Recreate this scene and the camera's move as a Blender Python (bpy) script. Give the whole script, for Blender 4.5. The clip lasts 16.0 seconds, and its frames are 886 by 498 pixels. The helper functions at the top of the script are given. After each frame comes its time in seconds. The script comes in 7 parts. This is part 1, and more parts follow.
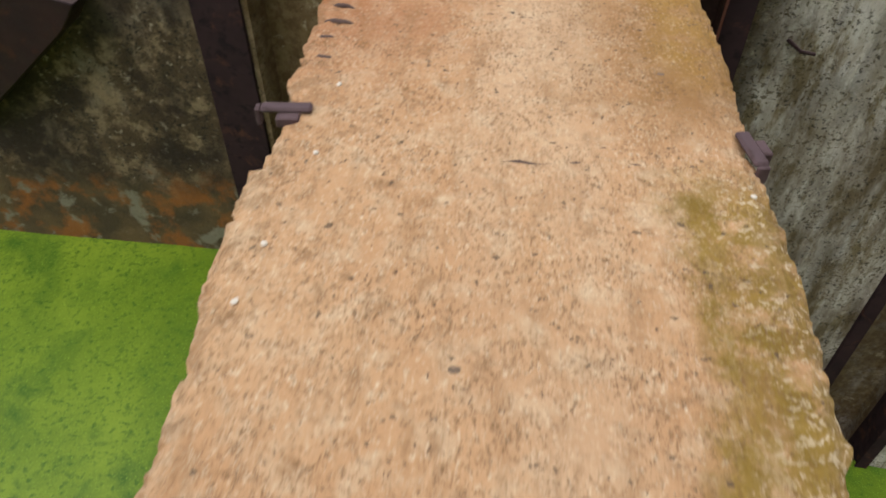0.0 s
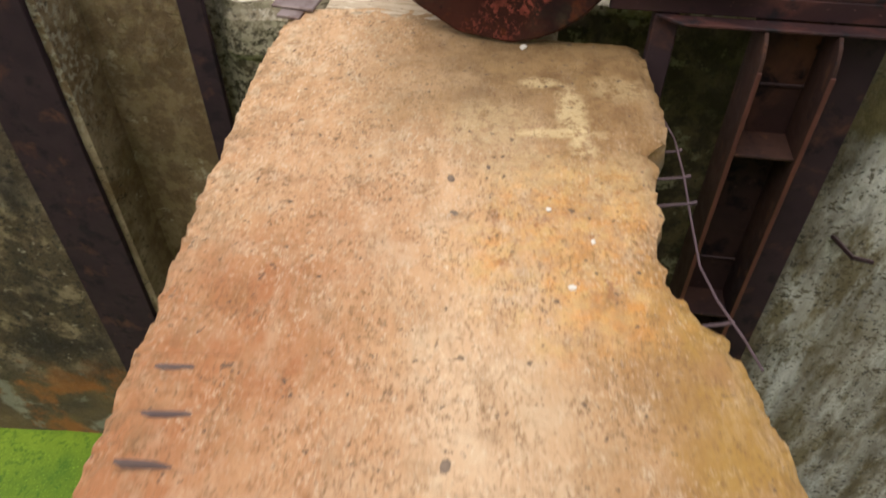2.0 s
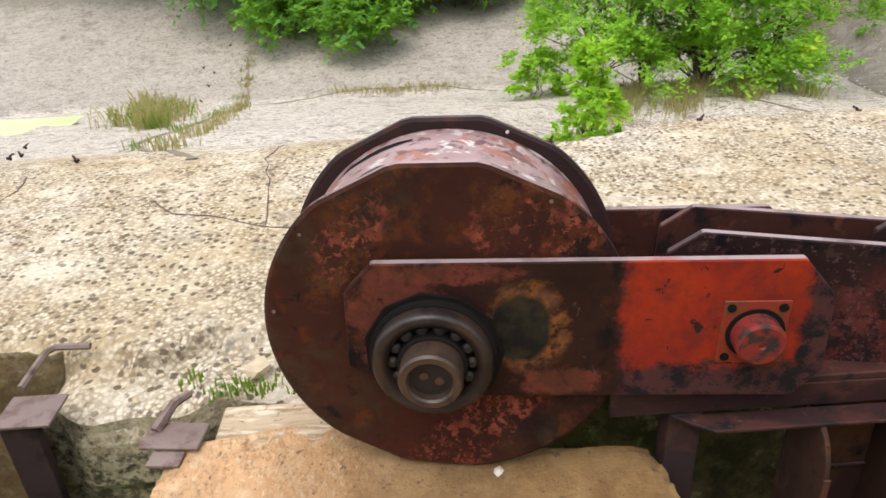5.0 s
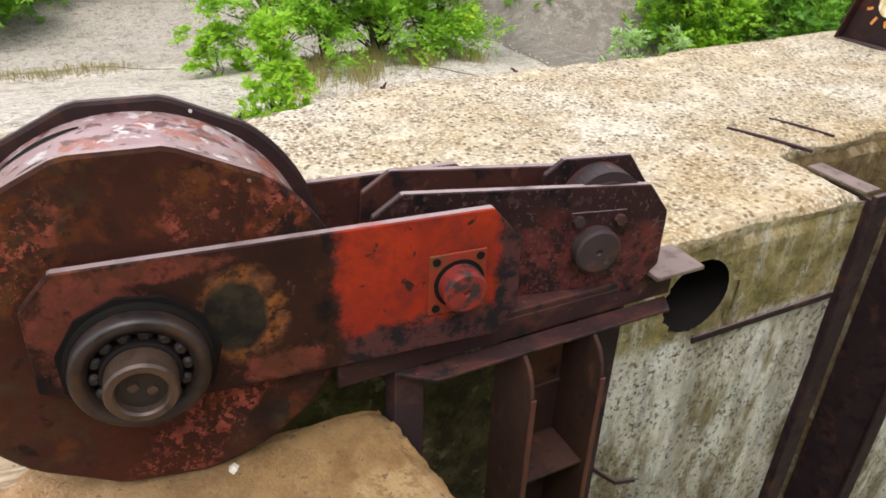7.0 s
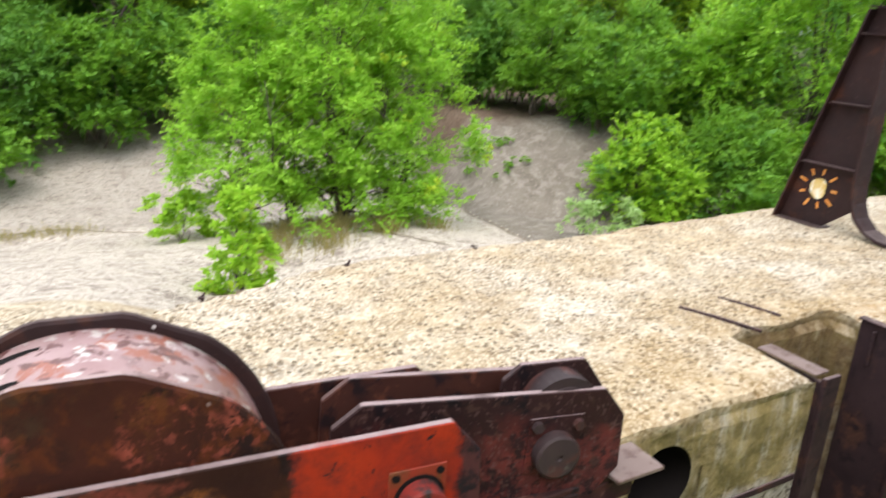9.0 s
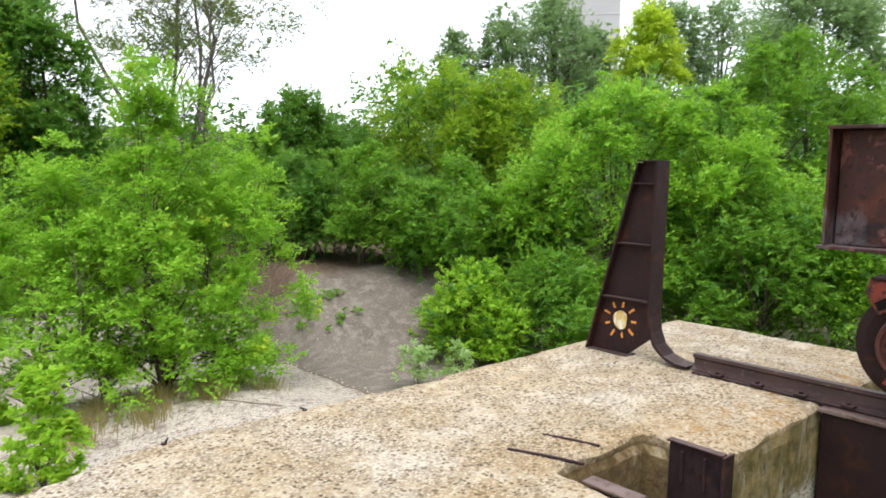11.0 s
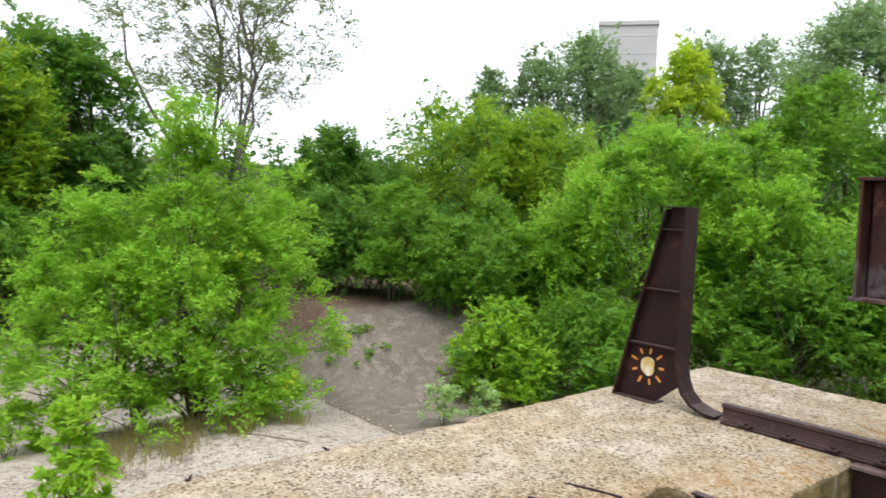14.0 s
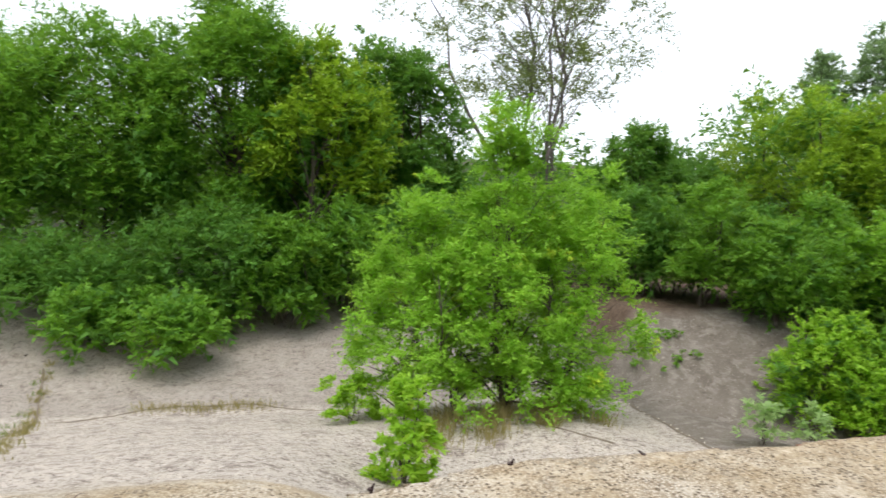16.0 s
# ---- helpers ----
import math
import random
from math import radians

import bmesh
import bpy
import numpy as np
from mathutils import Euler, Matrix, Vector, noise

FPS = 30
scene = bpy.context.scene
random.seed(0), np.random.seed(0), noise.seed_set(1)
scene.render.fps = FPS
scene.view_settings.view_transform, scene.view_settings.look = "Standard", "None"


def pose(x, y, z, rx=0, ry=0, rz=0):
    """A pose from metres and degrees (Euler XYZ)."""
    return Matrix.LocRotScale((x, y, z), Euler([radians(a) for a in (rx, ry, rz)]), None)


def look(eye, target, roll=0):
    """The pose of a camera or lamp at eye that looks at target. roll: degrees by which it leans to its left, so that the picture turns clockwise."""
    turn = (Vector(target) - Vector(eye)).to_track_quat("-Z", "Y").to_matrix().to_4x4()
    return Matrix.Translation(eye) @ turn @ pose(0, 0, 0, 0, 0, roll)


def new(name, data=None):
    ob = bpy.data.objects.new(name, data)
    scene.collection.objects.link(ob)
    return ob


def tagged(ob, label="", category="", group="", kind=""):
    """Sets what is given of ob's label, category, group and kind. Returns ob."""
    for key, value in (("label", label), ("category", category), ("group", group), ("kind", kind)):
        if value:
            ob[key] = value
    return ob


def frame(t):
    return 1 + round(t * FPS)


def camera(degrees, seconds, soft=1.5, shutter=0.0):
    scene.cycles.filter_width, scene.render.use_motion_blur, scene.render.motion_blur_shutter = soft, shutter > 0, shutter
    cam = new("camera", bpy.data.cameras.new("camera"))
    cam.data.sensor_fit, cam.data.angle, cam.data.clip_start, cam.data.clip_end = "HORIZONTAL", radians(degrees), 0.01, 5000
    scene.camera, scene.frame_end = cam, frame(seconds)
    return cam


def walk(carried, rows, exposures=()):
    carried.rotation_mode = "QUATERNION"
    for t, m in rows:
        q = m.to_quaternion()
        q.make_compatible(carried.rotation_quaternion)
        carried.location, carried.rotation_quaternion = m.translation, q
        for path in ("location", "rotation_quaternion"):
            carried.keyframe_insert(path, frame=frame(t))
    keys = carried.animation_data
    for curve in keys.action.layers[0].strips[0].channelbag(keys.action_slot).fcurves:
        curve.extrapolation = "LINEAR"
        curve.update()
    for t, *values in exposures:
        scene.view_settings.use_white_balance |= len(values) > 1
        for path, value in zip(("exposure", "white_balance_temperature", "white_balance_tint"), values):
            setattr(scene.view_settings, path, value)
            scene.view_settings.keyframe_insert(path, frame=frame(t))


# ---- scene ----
cam = camera(62.9, 16.0, soft=1.6, shutter=0.35)

PATH = [
    (0, (0.336, 0.043, 1.463), (0.26, 1.457, 0.051), 0.4),
    (0.5, (0.396, 0.62, 1.475), (0.36, 2.023, 0.05), -1.0),
    (1, (0.456, 1.216, 1.513), (0.308, 2.63, 0.106), 1.3),
    (1.2, (0.475, 1.419, 1.467), (0.29, 2.86, 0.093), 0.6),
    (1.5, (0.443, 1.764, 1.519), (0.33, 3.195, 0.126), 0.2),
    (1.8, (0.495, 2.047, 1.538), (0.424, 3.472, 0.138), -1.5),
    (2, (0.472, 2.249, 1.534), (0.47, 3.678, 0.136), 0.1),
    (2.5, (0.521, 2.627, 1.594), (0.466, 4.133, 0.278), -0.9),
    (3, (0.497, 2.936, 1.629), (0.517, 4.542, 0.437), -1.3),
    (3.5, (0.477, 3.197, 1.647), (0.614, 4.882, 0.578), -2.9),
    (3.7, (0.504, 3.265, 1.647), (0.659, 4.968, 0.61), -3.2),
    (5.8, (0.37, 3.475, 1.675), (0.926, 5.15, 0.735), -0.5),
    (6, (0.39, 3.484, 1.66), (1.052, 5.112, 0.706), 0.5),
    (6.5, (0.425, 3.463, 1.658), (1.301, 4.97, 0.677), 1.3),
    (7, (0.429, 3.464, 1.648), (1.423, 4.873, 0.635), 1.9),
    (7.5, (0.42, 3.467, 1.633), (1.416, 4.836, 0.568), 1.7),
    (8, (0.408, 3.5, 1.644), (1.344, 4.893, 0.558), 0.9),
    (8.5, (0.421, 3.511, 1.742), (1.385, 5.033, 0.873), 1.1),
    (9, (0.445, 3.482, 1.823), (1.609, 4.982, 1.194), 3.0),
    (9.5, (0.467, 3.457, 1.869), (1.812, 4.863, 1.404), 2.9),
    (10, (0.474, 3.449, 1.878), (1.913, 4.794, 1.531), 1.7),
    (10.2, (0.47, 3.436, 1.873), (1.922, 4.773, 1.547), 1.3),
    (12.3, (0.524, 3.266, 1.995), (2.153, 4.422, 1.905), 2.0),
    (12.5, (0.525, 3.259, 1.993), (2.154, 4.416, 1.9), 2.0),
    (13, (0.517, 3.267, 1.991), (2.129, 4.446, 1.888), 2.1),
    (13.5, (0.504, 3.278, 1.993), (2.061, 4.527, 1.867), 2.1),
    (14, (0.479, 3.291, 1.993), (1.955, 4.635, 1.864), 2.1),
    (14.5, (0.455, 3.326, 1.987), (1.796, 4.804, 1.853), 2.2),
    (15, (0.432, 3.361, 1.98), (1.614, 4.969, 1.845), 2.3),
    (15.5, (0.337, 3.302, 2.014), (1.341, 5.026, 1.866), 2.4),
    (16, (0.324, 3.366, 1.988), (1.143, 5.184, 1.827), 2.2),
]
EXPOSURES = [(0.0, -0.1), (1.0, -0.07), (1.5, 0.08), (2.0, 0.25), (2.5, 0.32), (3.5, 0.47), (6.0, 0.48), (7.0, 0.55), (9.0, 0.72), (9.5, 0.67), (10.0, 0.42), (12.5, 0.4), (14.0, 0.27), (16.0, 0.15)]
walk(cam, [(t, Matrix.Rotation(radians(8.0), 4, "Z") @ look(eye, target, roll)) for t, eye, target, roll in PATH], EXPOSURES)


# ---- light ----
world = bpy.data.worlds.new("overcast_sky")
scene.world = world
world.use_nodes = True
_n, _l = world.node_tree.nodes, world.node_tree.links
sky_tex = _n.new("ShaderNodeTexSky")
sky_tex.sky_type, sky_tex.sun_disc = "NISHITA", False
sky_tex.sun_elevation, sky_tex.sun_rotation = radians(65), radians(215)
sky_tex.air_density, sky_tex.dust_density, sky_tex.ozone_density = 1.0, 3.0, 1.0
cloud = _n.new("ShaderNodeMix")
cloud.data_type = "RGBA"
cloud.inputs[0].default_value = 0.85
cloud.inputs[7].default_value = (10.2, 10.6, 11.5, 1)
_l.new(sky_tex.outputs[0], cloud.inputs[6])
_l.new(cloud.outputs[2], _n["Background"].inputs[0])
_n["Background"].inputs[1].default_value = 0.14
sun = new("sun", bpy.data.lights.new("sun", "SUN"))
sun.data.energy, sun.data.angle, sun.data.color = 1.7, radians(40), (1.0, 0.96, 0.955)
sun.matrix_world = look((-7, -10, 26), (0, 0, 0))


# ---- materials ----
def node(nt, kind, **sets):
    n = nt.nodes.new("ShaderNode" + kind)
    for k, v in sets.items():
        if k == "op":
            n.operation = v
        elif k == "blend":
            n.blend_type = v
        elif k == "dtype":
            n.data_type = v
        else:
            n.inputs[k].default_value = v
    return n


def noise_mask(nt, coord, scale, lo, hi, detail=6.0, rough=0.6, stretch=(1, 1, 1), shift=0.0, distort=0.0):
    """A 0 to 1 mask from noise, sharp where lo and hi lie close."""
    mp = node(nt, "Mapping", Scale=stretch, Location=(shift, shift * 0.7, shift * 1.3))
    nt.links.new(coord, mp.inputs[0])
    nz = node(nt, "TexNoise", Scale=scale, Detail=detail, Roughness=rough, Distortion=distort)
    nt.links.new(mp.outputs[0], nz.inputs["Vector"])
    mr = node(nt, "MapRange")
    mr.inputs[1].default_value, mr.inputs[2].default_value = lo, hi
    nt.links.new(nz.outputs[0], mr.inputs[0])
    return mr.outputs[0]


def mixed(nt, fac, a, b, blend="MIX"):
    m = node(nt, "Mix", dtype="RGBA", blend=blend)
    for sock, v in ((m.inputs[0], fac), (m.inputs[6], a), (m.inputs[7], b)):
        if isinstance(v, (int, float)):
            sock.default_value = v
        elif isinstance(v, tuple):
            sock.default_value = (*v, 1)
        else:
            nt.links.new(v, sock)
    return m.outputs[2]


def math_node(nt, op, a, b=0.0):
    m = node(nt, "Math", op=op)
    for sock, v in ((m.inputs[0], a), (m.inputs[1], b)):
        if isinstance(v, (int, float)):
            sock.default_value = v
        else:
            nt.links.new(v, sock)
    return m.outputs[0]


def surface(name, base, other, layers=(), base_scale=3.0, rough=0.9, metal=0.0, bumps=((40, 0.3, 0.004),), extra=None, rough_var=0.0, spec=0.3, top_sheen=None):
    """base and other mix by broad noise; layers: (colour, scale, lo, hi[, stretch, shift]); bumps: (scale, strength, metres)."""
    m = bpy.data.materials.new(name)
    m.use_nodes = True
    nt = m.node_tree
    bsdf = nt.nodes["Principled BSDF"]
    co = node(nt, "TexCoord").outputs["Object"]
    col = mixed(nt, noise_mask(nt, co, base_scale, 0.3, 0.7), base, other)
    for i, lay in enumerate(layers):
        c, sc, lo, hi = lay[:4]
        st = lay[4] if len(lay) > 4 else (1, 1, 1)
        col = mixed(nt, noise_mask(nt, co, sc, lo, hi, stretch=st, shift=3.7 * i + 1.1, distort=0.3), col, c)
    if extra:
        col = extra(nt, co, col)
    if top_sheen:
        # sky sheen painted as a paler colour on faces that look up
        sep = node(nt, "SeparateXYZ")
        nt.links.new(node(nt, "NewGeometry").outputs["Normal"], sep.inputs[0])
        mr = node(nt, "MapRange")
        mr.inputs[1].default_value, mr.inputs[2].default_value = 0.75, 0.98
        nt.links.new(sep.outputs[2], mr.inputs[0])
        col = mixed(nt, math_node(nt, "MULTIPLY", mr.outputs[0], noise_mask(nt, co, 8.0, 0.15, 0.5, shift=15.0)), col, top_sheen)
    nt.links.new(col, bsdf.inputs["Base Color"])
    bsdf.inputs["Metallic"].default_value = metal
    bsdf.inputs["Specular IOR Level"].default_value = spec
    if rough_var:
        r = noise_mask(nt, co, 9.0, 0.3, 0.7, shift=9.0)
        r = math_node(nt, "MULTIPLY_ADD", r, rough_var)
        r.node.inputs[2].default_value = rough - rough_var / 2
        nt.links.new(r, bsdf.inputs["Roughness"])
    else:
        bsdf.inputs["Roughness"].default_value = rough
    normal = None
    for sc, strength, dist in bumps:
        nz = node(nt, "TexNoise", Scale=sc, Detail=8.0, Roughness=0.65)
        nt.links.new(co, nz.inputs["Vector"])
        b = node(nt, "Bump", Strength=strength, Distance=dist)
        nt.links.new(nz.outputs[0], b.inputs["Height"])
        if normal:
            nt.links.new(normal, b.inputs["Normal"])
        normal = b.outputs[0]
    if normal:
        nt.links.new(normal, bsdf.inputs["Normal"])
    return m


def axis_mask(nt, co, axis, lo, hi, wobble=0.1, scale=6.0):
    """0 below lo and 1 above hi along an axis, with a ragged border."""
    sep = node(nt, "SeparateXYZ")
    nt.links.new(co, sep.inputs[0])
    nz = node(nt, "TexNoise", Scale=scale, Detail=6.0, Roughness=0.7)
    nt.links.new(co, nz.inputs["Vector"])
    v = math_node(nt, "ADD", sep.outputs[axis], math_node(nt, "MULTIPLY", math_node(nt, "SUBTRACT", nz.outputs[0], 0.5), 2 * wobble))
    mr = node(nt, "MapRange")
    mr.inputs[1].default_value, mr.inputs[2].default_value = lo, hi
    nt.links.new(v, mr.inputs[0])
    return mr.outputs[0]


def line_mask(nt, co, direction, lo, hi, wobble=0.1, scale=3.0):
    """As axis_mask, across any line in plan."""
    d = node(nt, "VectorMath")
    d.operation = "DOT_PRODUCT"
    nt.links.new(co, d.inputs[0])
    d.inputs[1].default_value = direction
    nz = node(nt, "TexNoise", Scale=scale, Detail=6.0, Roughness=0.7)
    nt.links.new(co, nz.inputs["Vector"])
    v = math_node(nt, "ADD", d.outputs["Value"], math_node(nt, "MULTIPLY", math_node(nt, "SUBTRACT", nz.outputs[0], 0.5), 2 * wobble))
    mr = node(nt, "MapRange")
    mr.inputs[1].default_value, mr.inputs[2].default_value = lo, hi
    nt.links.new(v, mr.inputs[0])
    return mr.outputs[0]


def cells(nt, co, scale, wobble=0.0):
    """Voronoi cells over roughened coordinates: distance from the cell's centre, and a random number for each cell."""
    if wobble:
        nz = node(nt, "TexNoise", Scale=scale * 1.3, Detail=4.0, Roughness=0.6)
        nt.links.new(co, nz.inputs["Vector"])
        add = node(nt, "VectorMath")
        add.operation = "MULTIPLY_ADD"
        nt.links.new(nz.outputs["Color"], add.inputs[0])
        add.inputs[1].default_value = (wobble, wobble, wobble)
        nt.links.new(co, add.inputs[2])
        co = add.outputs[0]
    v = node(nt, "TexVoronoi", Scale=scale)
    nt.links.new(co, v.inputs["Vector"])
    sep = node(nt, "SeparateColor")
    nt.links.new(v.outputs["Color"], sep.inputs[0])
    return v.outputs["Distance"], sep.outputs[0]


def ramp(nt, value, lo, hi):
    mr = node(nt, "MapRange")
    mr.inputs[1].default_value, mr.inputs[2].default_value = lo, hi
    nt.links.new(value, mr.inputs[0])
    return mr.outputs[0]


def pits(nt, co, scale, share, size=0.30, wobble=0.03):
    """Small ragged holes in a share of the cells."""
    d, r = cells(nt, co, scale, wobble)
    return math_node(nt, "MULTIPLY", ramp(nt, d, size, size * 0.72), ramp(nt, r, 1 - share, 1 - share + 0.02))


def blob_mask(nt, co, cx, cz, rx, rz, soft=0.12, wobble=0.7, scale=9.0, axes=(0, 2)):
    """1 inside a ragged oval in x and z (or two other axes), 0 outside."""
    sep = node(nt, "SeparateXYZ")
    nt.links.new(co, sep.inputs[0])
    dx = math_node(nt, "DIVIDE", math_node(nt, "SUBTRACT", sep.outputs[axes[0]], cx), rx)
    dz = math_node(nt, "DIVIDE", math_node(nt, "SUBTRACT", sep.outputs[axes[1]], cz), rz)
    r = math_node(nt, "SQRT", math_node(nt, "ADD", math_node(nt, "MULTIPLY", dx, dx), math_node(nt, "MULTIPLY", dz, dz)))
    nz = node(nt, "TexNoise", Scale=scale, Detail=8.0, Roughness=0.7)
    nt.links.new(co, nz.inputs["Vector"])
    r = math_node(nt, "ADD", r, math_node(nt, "MULTIPLY", math_node(nt, "SUBTRACT", nz.outputs[0], 0.5), wobble))
    mr = node(nt, "MapRange")
    mr.inputs[1].default_value, mr.inputs[2].default_value = 1 + soft, 1 - soft
    nt.links.new(r, mr.inputs[0])
    return mr.outputs[0]


def cream_aggregate(nt, co):
    """Exposed cream aggregate: small pale stones, ragged pits, ochre and grey weathering."""
    def mul(a, b):
        return math_node(nt, "MULTIPLY", a, b)

    c = mixed(nt, noise_mask(nt, co, 7.0, 0.36, 0.64, detail=10.0, rough=0.75), (0.40, 0.31, 0.19), (0.56, 0.475, 0.34))
    c = mixed(nt, noise_mask(nt, co, 0.9, 0.42, 0.60, shift=2.0), c, (0.57, 0.51, 0.41))
    c = mixed(nt, mul(noise_mask(nt, co, 1.6, 0.50, 0.64, detail=8.0, rough=0.7, shift=9.0), 0.5), c, (0.36, 0.24, 0.10))
    # single stones of the aggregate, each of its own tone
    d, r = cells(nt, co, 48.0, 0.012)
    c = mixed(nt, mul(ramp(nt, r, 0.55, 1.0), 0.55), c, (0.70, 0.61, 0.46))
    c = mixed(nt, mul(ramp(nt, r, 0.40, 0.0), 0.5), c, (0.30, 0.21, 0.11))
    c = mixed(nt, mul(mul(ramp(nt, d, 0.38, 0.62), noise_mask(nt, co, 4.0, 0.36, 0.56, shift=13.0)), 0.75), c, (0.20, 0.14, 0.075))
    c = mixed(nt, mul(mul(pits(nt, co, 24.0, 0.58, 0.42, 0.035), noise_mask(nt, co, 2.2, 0.30, 0.48, shift=23.0)), 0.92), c, (0.10, 0.072, 0.042))
    c = mixed(nt, mul(pits(nt, co, 11.0, 0.28, 0.28, 0.07), 0.85), c, (0.12, 0.085, 0.05))
    # grey lichen in blotches
    grey = mul(noise_mask(nt, co, 2.4, 0.54, 0.66, shift=16.0), noise_mask(nt, co, 28.0, 0.45, 0.56, detail=8.0, shift=19.0))
    return mixed(nt, mul(grey, 0.55), c, (0.20, 0.175, 0.135))


def beam_extra(nt, co, col):
    def mul(a, b):
        return math_node(nt, "MULTIPLY", a, b)

    def inv(a):
        return math_node(nt, "SUBTRACT", 1.0, a)

    def band(axis, lo, hi, soft=0.25, wobble=0.25, scale=3.0):
        return mul(axis_mask(nt, co, axis, lo, lo + soft, wobble, scale), inv(axis_mask(nt, co, axis, hi, hi + soft, wobble, scale)))

    # broad stains: reddish down the left border, brown down the right half, olive at the far end
    left = mul(inv(axis_mask(nt, co, 0, -0.50, -0.05, 0.3, 1.8)), mul(axis_mask(nt, co, 1, 1.3, 2.2, 0.5, 2.0), inv(axis_mask(nt, co, 1, 2.9, 3.7, 0.4, 2.0))))
    col = mixed(nt, mul(mul(left, noise_mask(nt, co, 1.8, 0.26, 0.55, detail=9.0, rough=0.7, shift=5.0)), 0.9), col, (0.31, 0.115, 0.042))
    right = mul(axis_mask(nt, co, 0, 0.02, 0.45, 0.25, 2.0), axis_mask(nt, co, 1, 1.15, 1.5, 0.2, 3.0))
    col = mixed(nt, mul(mul(right, noise_mask(nt, co, 2.2, 0.26, 0.52, detail=9.0, rough=0.7, shift=11.0)), 0.85), col, (0.25, 0.125, 0.038))
    far = mul(axis_mask(nt, co, 1, 3.25, 4.0, 0.3, 2.5), axis_mask(nt, co, 0, -0.50, 0.10, 0.25, 2.5))
    col = mixed(nt, mul(far, 0.92), col, mixed(nt, noise_mask(nt, co, 6.0, 0.35, 0.65, detail=8.0, shift=63.0), (0.155, 0.080, 0.026), (0.27, 0.155, 0.058)))
    # a pale sheen painted down the middle, ochre soil along the right border
    mid = mul(band(0, -0.22, 0.16, 0.2, 0.15, 2.0), noise_mask(nt, co, 1.6, 0.34, 0.6, stretch=(1.5, 0.5, 1), shift=66.0))
    col = mixed(nt, mul(mid, 0.45), col, (0.58, 0.41, 0.255))
    rim = mul(mul(axis_mask(nt, co, 0, 0.44, 0.60, 0.2, 3.0), band(1, 1.5, 2.7, 0.3, 0.3)), noise_mask(nt, co, 5.0, 0.32, 0.5, detail=8.0, shift=68.0))
    col = mixed(nt, mul(rim, 0.7), col, (0.30, 0.165, 0.028))
    # orange rust with brown scabs
    spot = blob_mask(nt, co, 0.34, 2.98, 0.34, 0.40, 0.25, 1.3, 5.0, (0, 1))
    spot = mul(spot, noise_mask(nt, co, 8.0, 0.40, 0.56, detail=10.0, rough=0.75, shift=2.0))
    col = mixed(nt, mul(spot, 0.75), col, mixed(nt, noise_mask(nt, co, 16.0, 0.4, 0.6, detail=8.0), (0.54, 0.235, 0.055), (0.53, 0.32, 0.11)))
    scab = mul(blob_mask(nt, co, 0.32, 3.04, 0.26, 0.26, 0.2, 1.4, 6.0, (0, 1)), noise_mask(nt, co, 9.0, 0.55, 0.60, detail=10.0, rough=0.75, shift=72.0))
    col = mixed(nt, mul(scab, 0.75), col, (0.22, 0.075, 0.03))
    # moss along the near right edge, with pale chips coming through
    moss = mul(axis_mask(nt, co, 0, 0.42, 0.52, 0.22, 3.5), inv(axis_mask(nt, co, 1, 0.92, 1.12, 0.15, 5.0)))
    moss = mul(moss, noise_mask(nt, co, 8.0, 0.33, 0.5, detail=8.0, rough=0.7, shift=8.0))
    col = mixed(nt, mul(moss, 0.92), col, mixed(nt, noise_mask(nt, co, 6.0, 0.4, 0.6), (0.17, 0.105, 0.008), (0.25, 0.155, 0.022)))
    chips = mul(mul(axis_mask(nt, co, 0, 0.50, 0.80, 0.2, 6.0), inv(axis_mask(nt, co, 1, 1.0, 1.3, 0.2, 4.0))), noise_mask(nt, co, 38.0, 0.56, 0.60, detail=6.0, shift=18.0))
    col = mixed(nt, mul(chips, 0.9), col, (0.62, 0.50, 0.33))
    # dark flecks along the broken borders
    rim = math_node(nt, "MAXIMUM", inv(axis_mask(nt, co, 0, -0.78, -0.66, 0.10, 9.0)), axis_mask(nt, co, 0, 0.68, 0.80, 0.10, 9.0))
    col = mixed(nt, mul(mul(rim, noise_mask(nt, co, 16.0, 0.47, 0.56, detail=8.0, shift=28.0)), 0.4), col, (0.17, 0.10, 0.045))
    # dark and pale streaks drawn along the beam
    streak = noise_mask(nt, co, 9.0, 0.50, 0.66, detail=9.0, rough=0.72, stretch=(1.6, 0.35, 1), shift=73.0)
    col = mixed(nt, mul(streak, 0.45), col, (0.26, 0.135, 0.055))
    streak = noise_mask(nt, co, 7.0, 0.52, 0.66, detail=9.0, rough=0.72, stretch=(1.5, 0.35, 1), shift=83.0)
    col = mixed(nt, mul(streak, 0.22), col, (0.62, 0.46, 0.29))
    # fine dark and pale grains, clustered
    grit = mul(noise_mask(nt, co, 85.0, 0.50, 0.62, detail=5.0, rough=0.7, stretch=(1, 0.5, 1), shift=33.0), noise_mask(nt, co, 6.0, 0.36, 0.58, shift=35.0))
    col = mixed(nt, mul(grit, 0.7), col, (0.15, 0.078, 0.032))
    pale = mul(noise_mask(nt, co, 85.0, 0.53, 0.64, detail=5.0, rough=0.7, stretch=(1, 0.5, 1), shift=43.0), noise_mask(nt, co, 5.0, 0.4, 0.6, shift=45.0))
    col = mixed(nt, mul(pale, 0.4), col, (0.68, 0.51, 0.33))
    col = mixed(nt, mul(far, 0.75), col, mixed(nt, noise_mask(nt, co, 8.0, 0.4, 0.6, detail=9.0, rough=0.7, shift=57.0), (0.15, 0.080, 0.028), (0.26, 0.155, 0.062)))
